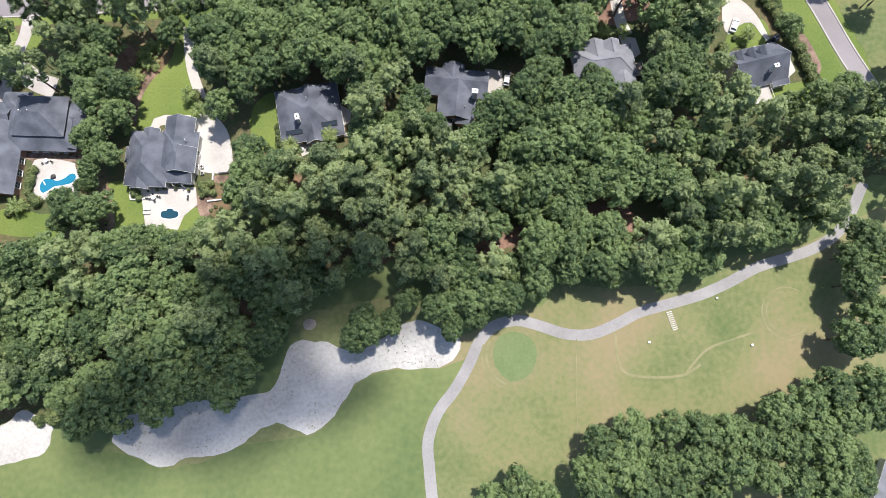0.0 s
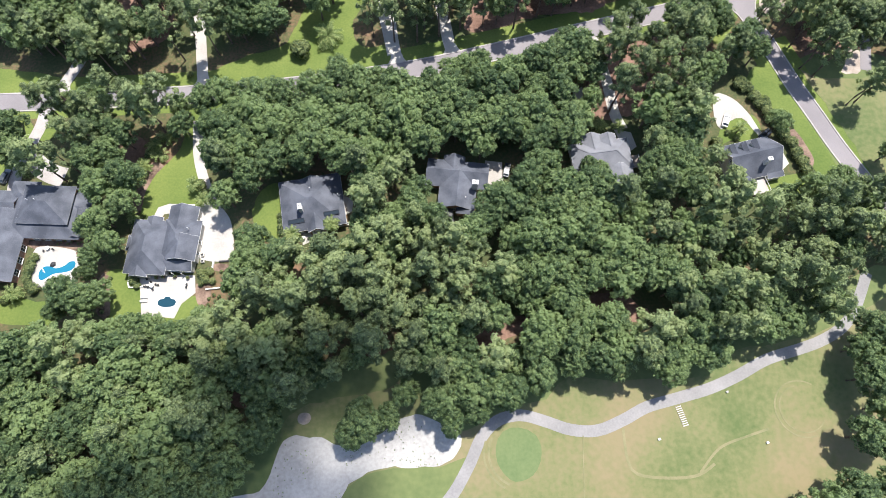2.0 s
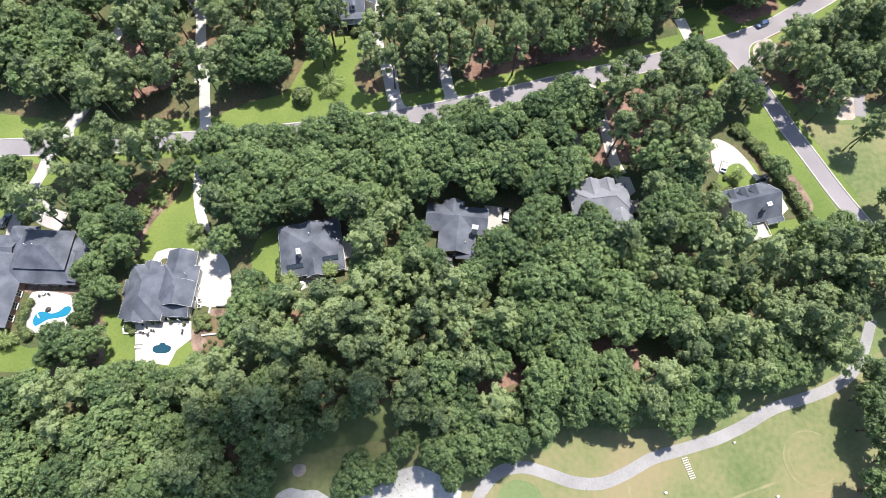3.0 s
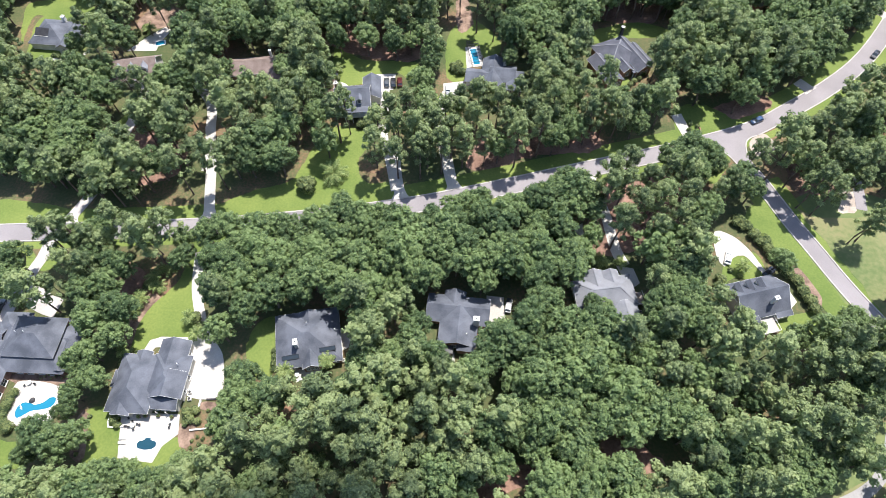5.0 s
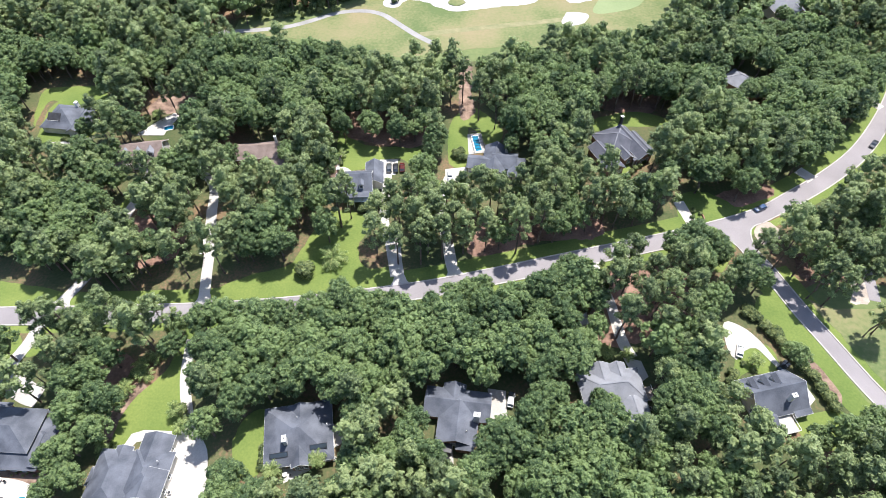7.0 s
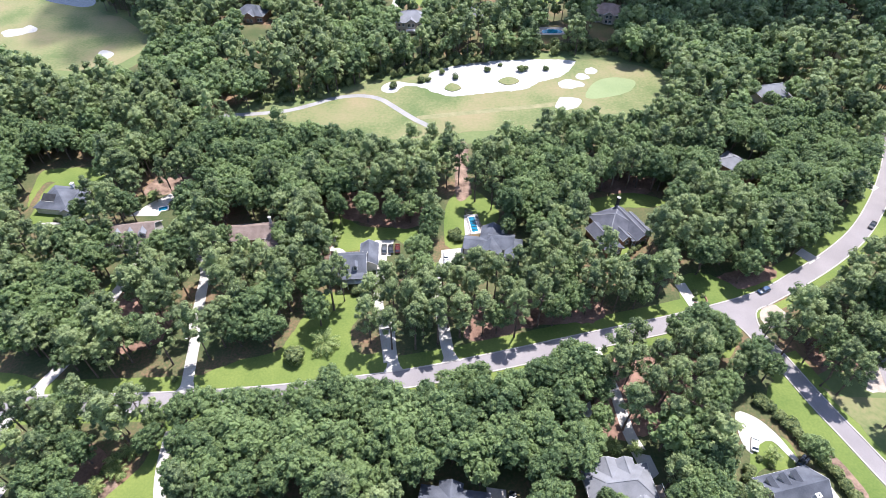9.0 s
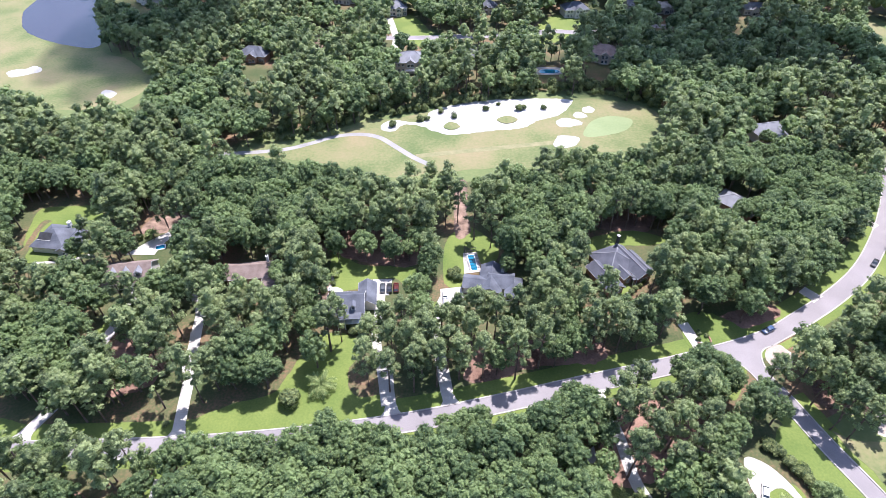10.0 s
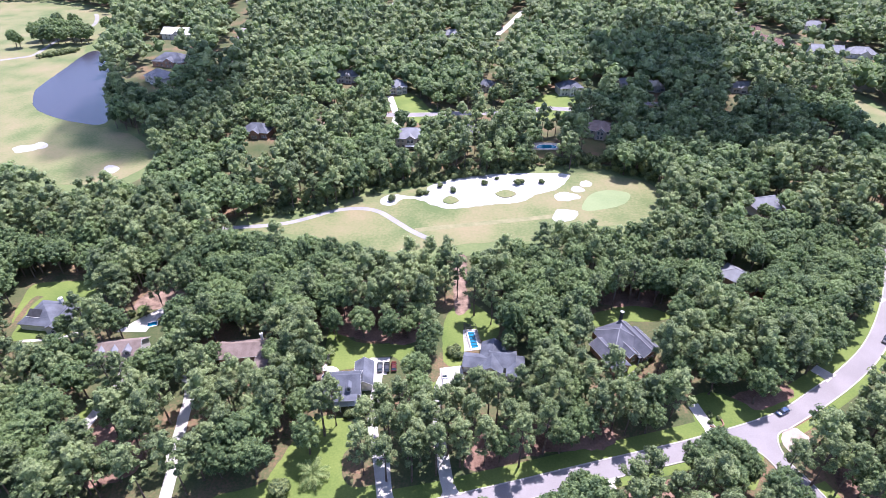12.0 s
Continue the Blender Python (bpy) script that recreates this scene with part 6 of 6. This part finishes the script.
def car(colour, x, y, yaw, words):
    c = empty("car", pose(x, y, 0.08, 0, 0, yaw), words, "car", "vehicles")
    paint, long = PAINT[colour], 2.35
    part("body", loft(bmesh.new(), [(-long, 0.78, 0.45, 0.85), (-long + 0.15, 0.9, 0.28, 0.98), (-1.2, 0.93, 0.25, 1.0), (1.1, 0.93, 0.25, 0.98), (long - 0.35, 0.9, 0.26, 0.86), (long, 0.74, 0.42, 0.68)]), paint, c)
    back = -long + 0.35
    part("cabin_glass", loft(bmesh.new(), [(back - 0.05, 0.80, 0.95, 1.02), (back + 0.45, 0.72, 0.95, 1.44), (0.55, 0.72, 0.95, 1.46), (1.3, 0.82, 0.95, 1.0)]), M["glass"], c)
    part("cabin_roof", loft(bmesh.new(), [(back + 0.42, 0.70, 1.40, 1.48), (-0.1, 0.71, 1.42, 1.53), (0.6, 0.70, 1.40, 1.49)]), paint, c)
    for sx in (-long + 0.85, long - 0.9):
        for s in (-1, 1):
            bm = bmesh.new()
            tube(bm, [(sx, s * 0.74, 0.33), (sx, s * 0.95, 0.33)], (0.33, 0.33), 16)
            tyre = part("wheel", bm, M["tyre"], c)
            bm = bmesh.new()
            tube(bm, [(sx, s * 0.95, 0.33), (sx, s * 0.965, 0.33)], (0.2, 0.18), 12)
            part("rim", bm, PAINT["silver"], tyre)
    for s in (-1, 1):
        part("headlight", box(long - 0.22, s * 0.6 - 0.16, 0.58, long - 0.04, s * 0.6 + 0.16, 0.7, 0.02), M["trim"], c)
        part("tail_light", box(-long - 0.01, s * 0.68 - 0.1, 0.68, -long + 0.1, s * 0.68 + 0.1, 0.84, 0.02), PAINT["red"], c)
        part("mirror", box(0.95, s * 0.98 - 0.09, 0.95, 1.1, s * 0.98 + 0.09, 1.07, 0.02), paint, c)


car("white", 84.3, 80.5, 68, "white car parked on the pale driveway")
car("black", 95.2, 75.8, 40, "black car parked in shade beside the house")
car("dark_grey", -22.9, 152.6, 95, "dark grey car parked in a row on the pale court")
car("black", -20.5, 152.6, 95, "black car parked in a row on the pale court")
car("red", -18.1, 152.9, 95, "dark red car parked in a row on the pale court")
car("dark_grey", 17.6, 64.0, 78, "dark car parked by the driveway under trees")
car("white", -0.4, 150.0, 90, "white car parked on the pale driveway")
car("silver", -0.2, 146.2, 90, "silver car parked on the pale driveway")
car("blue", 107.5, 135.8, 206, "dark blue car on the street")
car("black", 161.0, 169.6, 226, "dark car on the curving street")
car("white", 82.2, 428.5, 10, "white car in front of a far house")
car("dark_grey", -128.5, 62.0, 75, "dark car standing beside the house")

# ---- shrubs, hedges and palms ----
BUSH = {}


def shrub(x, y, size=1.0, group="garden shrubs", words="rounded green garden shrub"):
    variant = round(abs(x * 3 + y)) % 4
    if variant not in BUSH:
        home = empty("shrub", pose(x, y, 0), words, "shrub", group)
        v, f, tones = crown("bush", 70 + variant, 420, 0.2)
        leaf_mesh("foliage", v, f, tones, M["shrub"], home)
        bm = bmesh.new()
        for k in range(3):
            tube(bm, [(0, 0, -0.05), (0.3 * math.cos(k * 2.1), 0.3 * math.sin(k * 2.1), 0.7)], (0.05, 0.02), 5)
        part("stems", bm, M["bark"], home)
        BUSH[variant] = home
        made = home
    else:
        made = copy_thing(BUSH[variant], pose(x, y, 0))
    tagged(made, words, "shrub", group)
    made.matrix_basis = pose(x, y, 0, 0, 0, x * 57 % 360) @ Matrix.Diagonal((size, size, size * 0.9, 1))


for x, y, s in [(-29.6, 269.3, 2.2), (-15.2, 275.7, 1.9), (-12.1, 276.4, 1.6), (-5.1, 284.4, 1.6), (2.5, 279.4, 1.7), (18.9, 287.8, 1.8), (36.7, 288.2, 2.0), (39, 289.0, 1.6), (50, 289.8, 1.7), (26, 293.5, 1.2)]:
    shrub(x, y, s, "shrubs round the bunker", "wild green shrub at the edge of white sand")
for x, y, s in [(-99, -28.5, 3.0), (-96.5, -27.5, 2.2), (-104.5, -30, 1.6)]:
    shrub(x, y, s, "shrubs round the bunker", "grey-green shrub growing in the sand")
for k in range(26):
    shrub(-361 + 1.6 * (k % 13) + (k * 5 % 4), 513 + 1.5 * (k % 13) + 6 * (k // 13) + (k * 7 % 3), 2.2, "shrubs by the lake", "low yellow-green shrub in a planted row by the lake")
for x, y, s in [(-41.0, 154.6, 1.0), (-43.6, 150.0, 1.2), (-44.6, 153.4, 1.4), (-45.2, 156.6, 1.3), (-36.6, 148.6, 0.9)]:
    shrub(x, y, s, "bed shrubs", "small shrub in a mulched bed")
sheet("patio_paving", [(-42.4, 152.2), (-39.8, 153.3), (-37.0, 151.5), (-37.0, 149.1), (-40.4, 149.1)], 0.1, M["concrete"], 0.1, glade=None)
sheet("mulch_bed", [(-46.4, 157.4), (-43.0, 157.5), (-41.4, 148.1), (-45.4, 147.1)], 0.05, M["bed"], 0.4, glade=None)
# hedges and beds near the houses
for x, y, s in [(-114.8, 31, 1.3), (-114.9, 32.6, 1.3), (-114.8, 34.2, 1.3), (-114.6, 35.8, 1.3), (-114.3, 37.4, 1.2), (-113.8, 29.4, 1.5), (-112.4, 28.4, 1.6), (-118, 26, 1.4), (-119.5, 25.2, 1.2)]:
    shrub(x, y, s, "hedge by the pool", "clipped green hedge shrub beside the pool deck")
for x, y, s in [(-85.4, 30.4, 1.3), (-86.4, 31.6, 1.1), (-84.6, 29.0, 1.0), (-67.4, 32.6, 1.2), (-66.2, 31.4, 1.3), (-65.0, 33.4, 1.2), (-67.2, 30.0, 1.1), (-64.2, 30.6, 1.0), (-87.8, 35.8, 1.1), (-87.9, 45.6, 1.3), (-86.6, 48.6, 1.0), (-84.8, 48.2, 0.9), (-82.9, 48.0, 0.9), (-69.0, 56.6, 1.3), (-70.4, 58.6, 1.4), (-71.6, 60.2, 1.2)]:
    shrub(x, y, s)
for x, y, s in [(-64.6, 25.6, 0.5), (-63.4, 26.6, 0.5), (-62.6, 24.6, 0.5), (-64.4, 23.8, 0.5), (-63.2, 22.8, 0.5), (-61.8, 26.0, 0.5), (-92.4, 31.2, 0.6), (-93.4, 28.8, 0.6), (-92.9, 26.4, 0.6), (-93.8, 24.4, 0.6), (-93.0, 22.0, 0.6), (-62.2, 33.4, 0.5), (-60.6, 33.6, 0.5)]:
    shrub(x, y, s, "bed shrubs", "small shrub in a mulched bed")
for x, y, s in [(-47.2, 49.6, 1.0), (-47.0, 47.8, 1.0), (-46.7, 46.2, 1.0), (-46.5, 44.8, 1.0), (80.2, 73.2, 1.6), (79.0, 70.8, 1.5), (84.0, 76.4, 0.9), (86.4, 74.6, 0.8), (88.8, 77.2, 0.8), (100.4, 75.4, 1.8), (101.8, 72.6, 1.8), (102.6, 69.6, 1.9), (103.6, 66.4, 1.9), (104.4, 63.4, 1.8), (99.4, 78.4, 1.7), (98.0, 81.0, 1.8), (96.4, 83.4, 1.8), (95.2, 86.0, 1.9), (93.8, 88.8, 1.8), (92.0, 91.6, 2.0), (97.4, 86.8, 1.6), (90.0, 93.6, 2.1), (76.0, 66.4, 1.2)]:
    shrub(x, y, s)
for x, y, s in [(-44.8, 105.0, 3.2), (-79.4, 96.6, 1.0), (-30.5, 132.4, 1.8), (-27.4, 132.0, 1.6), (-24.8, 133.4, 1.4), (1.5, 160.4, 1.9), (3.5, 162.0, 1.6), (4.0, 158.6, 1.8), (84.2, 134.2, 0.9), (83.0, 131.4, 0.9), (86.2, 133.0, 0.8), (66.0, 152.4, 1.1), (67.6, 154.0, 1.2), (69.6, 156.0, 1.1), (71.4, 158.2, 1.2), (64.0, 150.6, 1.0), (-150, 165.6, 1.0), (-148, 165.4, 1.1), (-146, 165.2, 1.0), (-121, 178, 1.6), (-118, 180, 1.8), (-89, 66.5, 1.4), (-87.4, 69.4, 1.5), (-85.6, 72.6, 1.3), (-88.4, 62.4, 1.3)]:
    shrub(x, y, s)

FROND = None


def palm(x, y, height=4.0, size=1.0, words="fan palm with a spiky crown of green fronds"):
    p = empty("palm_tree", pose(x, y, 0, 0, 0, x * 37 % 360), words, "palm", "palms")
    bm = bmesh.new()
    tube(bm, [(0, 0, -0.1), (0.05, 0, height * 0.5), (0, 0, height)], (0.24, 0.18, 0.2), 9)
    part("trunk", bm, M["bark"], p)
    bm = bmesh.new()
    n = 8
    for side in (-1, 1):
        for k in range(n):
            s0, s1 = k / n, (k + 1.0) / n
            def at(s, w):
                return (2.2 * s, side * w, 0.75 * s - 1.25 * s * s - 0.25 * abs(w))
            w = 0.62 * math.sin(math.pi * (0.15 + 0.8 * s0))
            q = [bm.verts.new(c) for c in (at(s0, 0), at(s1, 0), at(min(s1 + 0.14, 1.05), w))]
            bm.faces.new(q)
    tube(bm, [(0, 0, 0), (1.1, 0, 0.06), (2.1, 0, -0.42)], (0.035, 0.025, 0.01), 4)
    blade = bpy.data.meshes.new("frond")
    bm.to_mesh(blade)
    bm.free()
    blade.materials.append(M["palm"])
    rng = random.Random(round(x * 10))
    for k in range(22):
        f = new("frond", blade)
        f.parent = p
        f.matrix_basis = pose(0, 0, height, 0, rng.uniform(-55, 28), k * 137.5) @ Matrix.Scale(size * rng.uniform(0.85, 1.1), 4)


for x, y, hgt, s in [(-37.3, 109.9, 2.4, 2.0), (-42.8, 43.0, 4.2, 1.1), (-32.0, 46.1, 4.2, 1.1), (86.8, 76.6, 3.0, 1.0), (-72.2, 58.2, 3.4, 1.0), (-68.9, 53.4, 3.4, 1.0), (-87.8, 48.4, 3.6, 1.0), (-89.4, 61.0, 2.0, 1.2), (-88.0, 64.6, 1.6, 1.2), (-84.4, 68.6, 1.6, 1.2), (-86.2, 71.6, 1.8, 1.2), (-82.8, 74.2, 1.6, 1.2), (-115.6, 177.7, 3.0, 1.2), (-44.6, 156.0, 2.4, 1.3), (-41.6, 158.2, 2.2, 1.2), (-123.0, 63.6, 1.8, 1.2), (46.0, 78.6, 1.8, 1.1), (43.6, 79.4, 1.6, 1.1), (51.4, 78.0, 1.6, 1.0), (-116.8, 26.6, 2.0, 1.2)]:
    palm(x, y, hgt, s)

# ---- garden walls ----
def low_wall(points, high, mat, words):
    w = ribbon("garden_wall", points, 0.35, high, mat, kind="", step=2.0, drop=high, glade=False)
    tagged(w, words, "wall")


low_wall([(-87.2, 31.6), (-87.0, 28.8), (-83.0, 29.0)], 0.5, M["trim"], "low white garden wall round a shrub bed")
low_wall([(-65.8, 28.2), (-62.4, 28.6), (-60.2, 28.8)], 0.6, M["trim"], "low white garden wall above a planted bed")
low_wall([(-64.8, 33.8), (-64.6, 36.4)], 0.7, M["trim"], "short white wall with a gate")
low_wall([(-59.6, 36.4), (-63.2, 36.2)], 0.5, M["dark"], "dark edging beside the drive")
low_wall([(82.4, 130.2), (84.6, 129.2), (87.0, 130.8), (86.6, 133.4)], 0.5, M["brick_paving"], "curved brick planter by the driveway")
ribbon("garden_walk", [(68.5, 158.5), (69.0, 155.5), (65.4, 152.8), (62, 149.6), (60.2, 146.6)], 1.3, 0.09, M["concrete"], glade=False)
ribbon("garden_walk", [(-137, 168.4), (-143, 165.2), (-150, 164.0), (-156, 163.4)], 1.3, 0.09, M["concrete"], glade=False)
ribbon("garden_walk", [(-42.6, 152), (-41.4, 155.4), (-42.0, 158.6), (-40.8, 161)], 1.0, 0.09, M["concrete"], glade=False)

GLADES.append(np.array([(57, 142), (63, 142), (71, 156), (66, 158)]))

# ---- on the golf course ----
boardwalk = empty("slatted_steps", pose(59.1, -2.3, 0.05, 0, 0, 16.5), "weathered white slatted steps beside the cart path", "steps")
for s in (-0.62, 0.62):
    part("stringer", box(s - 0.06, -5.4, 0, s + 0.06, 0, 0.12), M["wood"], boardwalk)
for k in range(10):
    part("slat", box(-0.75, -5.3 + 0.53 * k, 0.12, 0.75, -5.1 + 0.53 * k, 0.19, 0.01), M["wall_pale"], boardwalk)
for x, y, mat, words in ((72.3, 1.0, "sand", "pale tee marker box on the turf"), (80.5, -11.4, "trim", "small white marker on the tee"), (53.4, -10.6, "trim", "small white marker on the tee"), (101.5, -21.0, "sand", "pale marker box on the turf")):
    marker = empty("tee_marker", pose(x, y, 0.03, 0, 0, 20), words, "marker", "tee markers")
    part("box_body", box(-0.3, -0.22, 0, 0.3, 0.22, 0.4, 0.04), M[mat], marker)
    part("lid", box(-0.33, -0.25, 0.4, 0.33, 0.25, 0.45, 0.02), M[mat], marker)

# a ring of bare soil in the grass behind the long bunker
sheet("bare_sand", [(-36.4 + 1.7 * math.cos(a), -5.6 + 1.5 * math.sin(a)) for a in np.arange(9) * 0.698], 0.07, M["sandy"], 0.3, glade=False)

# gaps among the trees, so the camera sees waters, lanes, lawns and roofs
for clear_line in (
    [(53, 316), (66, 316), (66, 345), (52, 345)],
    [(-124, 147), (-106, 147), (-106, 152), (-124, 152)],
    [(-160, 164), (-143, 164), (-143, 170), (-160, 170)],
    [(84, 91), (97, 83), (99, 90), (88, 97)],
    [(-82.4, 119), (-78.6, 119), (-79.6, 131), (-83.2, 131)],
    [(284, 500), (322, 520), (330, 600), (320, 650), (296, 660), (280, 560)],
    [(270, 330), (300, 320), (318, 360), (310, 405), (298, 440), (276, 400)],
    [(225, 318), (240, 318), (243, 366), (228, 366)],
    [(36, 560), (54, 560), (92, 710), (74, 715)],
    [(-78, 660), (-66, 660), (-62, 755), (-78, 755)],
    [(-250, 660), (-222, 660), (-226, 705), (-248, 765), (-260, 765)],
    [(286, 620), (302, 620), (332, 716), (318, 720)],
    [(318, 488), (372, 484), (378, 545), (322, 550)],
    [(358, 590), (386, 590), (386, 640), (358, 640)],
    [(-284, 535), (-246, 535), (-246, 590), (-284, 590)],
    [(-254, 452), (-220, 452), (-220, 500), (-254, 500)],
    [(-242, 418), (-216, 418), (-216, 455), (-242, 455)],
):
    GLADES.append(np.array(clear_line, float))

# ---- the woods: trees without number, on the ground in view that is not kept open ----
def inside(p, line):
    """Which points of p lie within a closed line."""
    lo, hi = line.min(0), line.max(0)
    hit = np.zeros(len(p), bool)
    near = np.where(((p >= lo) & (p <= hi)).all(1))[0]
    if len(near):
        q = p[near]
        a, b = line, np.roll(line, -1, 0)
        cross = (a[None, :, 1] > q[:, None, 1]) != (b[None, :, 1] > q[:, None, 1])
        rise = np.where(b[:, 1] == a[:, 1], 1e-9, b[:, 1] - a[:, 1])
        at = a[None, :, 0] + (q[:, None, 1] - a[None, :, 1]) * ((b[:, 0] - a[:, 0]) / rise)[None]
        hit[near] = (cross & (q[:, None, 0] < at)).sum(1) % 2 == 1
    return hit


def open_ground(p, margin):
    """Which points stand on or too close to open ground, or would hide it from the camera."""
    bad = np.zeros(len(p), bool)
    # points are scaled about the camera's foot, as crowns lean in its view
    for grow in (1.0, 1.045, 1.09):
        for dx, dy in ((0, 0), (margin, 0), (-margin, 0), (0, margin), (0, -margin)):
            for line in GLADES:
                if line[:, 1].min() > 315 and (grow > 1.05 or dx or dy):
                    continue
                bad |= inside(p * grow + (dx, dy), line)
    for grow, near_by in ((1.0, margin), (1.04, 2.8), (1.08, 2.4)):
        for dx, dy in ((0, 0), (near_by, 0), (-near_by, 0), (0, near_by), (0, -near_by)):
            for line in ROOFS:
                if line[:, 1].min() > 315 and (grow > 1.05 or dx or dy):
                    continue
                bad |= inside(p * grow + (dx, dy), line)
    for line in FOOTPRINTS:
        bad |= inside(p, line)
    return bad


def scatter(x0, y0, x1, y1, gap, seed, margin):
    rng = np.random.default_rng(seed)
    g = np.stack(np.meshgrid(np.arange(x0, x1, gap), np.arange(y0, y1, gap * 0.87)), -1).astype(float)
    g[1::2, :, 0] += gap / 2
    stray = 0.36 if gap < 6 else 0.52
    p = g.reshape(-1, 2) + rng.uniform(-stray, stray, (g.size // 2, 2)) * gap
    # kept to the breadth that the camera sees
    p = p[(np.abs(p[:, 0]) < np.maximum(145, 75 + 0.67 * p[:, 1]))]
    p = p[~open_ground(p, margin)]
    if TAKEN:
        t = np.array(TAKEN)
        p = p[[((t - q) ** 2).sum(1).min() > (gap * 0.62) ** 2 for q in p]]
    return p


def woods(name, places, seed, n, size, label, core=0.86, wood=True, lobes=30, grow=1.0):
    rng = np.random.default_rng(seed)
    patchy = np.array([noise.noise(Vector((x * 0.018, y * 0.018, 7.0))) for x, y in places])
    pines = patchy + rng.uniform(-0.35, 0.35, len(places)) > 0.06
    for kind, chosen in (("oak", places[~pines]), ("pine", places[pines])):
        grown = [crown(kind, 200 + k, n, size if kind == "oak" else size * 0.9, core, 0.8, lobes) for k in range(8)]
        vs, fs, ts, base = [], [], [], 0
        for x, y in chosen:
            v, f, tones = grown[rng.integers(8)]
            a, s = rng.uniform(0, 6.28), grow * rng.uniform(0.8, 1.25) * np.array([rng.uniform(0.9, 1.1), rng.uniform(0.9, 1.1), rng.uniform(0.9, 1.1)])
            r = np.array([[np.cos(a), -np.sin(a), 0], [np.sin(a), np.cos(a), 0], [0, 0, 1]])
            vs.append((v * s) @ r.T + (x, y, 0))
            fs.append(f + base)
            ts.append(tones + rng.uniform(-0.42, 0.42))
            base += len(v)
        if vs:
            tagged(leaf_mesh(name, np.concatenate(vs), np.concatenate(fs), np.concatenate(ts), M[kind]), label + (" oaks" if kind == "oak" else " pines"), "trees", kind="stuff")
    if wood:
        ring = np.array([(math.cos(a), math.sin(a)) for a in np.arange(5) * 2 * math.pi / 5])
        v0 = np.concatenate([np.c_[ring * 0.3, np.full(5, -0.2)], np.c_[ring * 0.12, np.full(5, 11.5)]])
        f0 = np.array([(k, (k + 1) % 5, 5 + (k + 1) % 5, 5 + k) for k in range(5)])
        vs = (v0[None] + np.c_[places, np.zeros(len(places))][:, None]).reshape(-1, 3)
        fs = (f0[None] + 10 * np.arange(len(places))[:, None, None]).reshape(-1, 4)
        tagged(mesh_object("woods_trunks", vs, fs, M["bark"]), "bare brown trunks under the canopy", "trees", kind="stuff")


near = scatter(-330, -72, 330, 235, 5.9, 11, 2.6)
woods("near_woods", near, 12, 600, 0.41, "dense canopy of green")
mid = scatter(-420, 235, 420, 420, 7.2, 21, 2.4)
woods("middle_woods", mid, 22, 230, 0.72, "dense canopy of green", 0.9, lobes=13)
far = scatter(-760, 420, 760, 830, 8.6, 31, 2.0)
woods("far_woods", far, 32, 40, 1.0, "distant canopy of green", 1.1, False, 5, 1.28)

# weeds that have come up in the long bunker
rng = np.random.default_rng(55)
tufts = []
for x, y in np.stack([rng.uniform(-84, -2, 900), rng.uniform(-40, -6, 900)], 1):
    if noise.noise(Vector((x * 0.12, y * 0.12, 1.0))) > -0.05:
        tufts.append((x, y))
tufts = np.array(tufts)
tufts = tufts[inside(tufts, LONG_BUNKER * 0.985)]
v, f, _ = sprays(rng, np.c_[tufts, np.full(len(tufts), 0.1)], np.full((len(tufts), 3), 0.16), 5 * len(tufts), 0.13, 1.0)
tagged(mesh_object("weed_tufts", v, f, M["shrub"]), "small grey-green weeds scattered over white sand", "weeds", kind="stuff")

# low growth under the trees at the far edge of the course
EDGE = smooth_line([(-92, 252), (-64, 258), (-44, 275), (-28, 280), (-12, 287), (4, 293.5), (20, 298), (36, 302), (52, 305), (68, 307), (84, 307), (100, 299), (112, 290)], False, 2.4)
rng = np.random.default_rng(77)
scrub = [crown("bush", 90 + k, 170, 0.26) for k in range(4)]
vs, fs, ts, base = [], [], [], 0
for row in (0.5, 4.5, 9.0):
    for x, y in EDGE:
        v, f, tones = scrub[rng.integers(4)]
        if rng.uniform() < 0.75:
            ts.append(tones + rng.uniform(-0.3, 0.3))
            vs.append(v * rng.uniform(1.0, 1.6 + row * 0.16) * (1.1, 1.1, rng.uniform(1.0, 1.9)) + (x + rng.normal(), y + row + rng.normal(), 0))
            fs.append(f + base)
            base += len(v)
tagged(leaf_mesh("undergrowth", np.concatenate(vs), np.concatenate(fs), np.concatenate(ts), M["shrub"]), "dense undergrowth at the edge of the wood", "shrubs", kind="stuff")
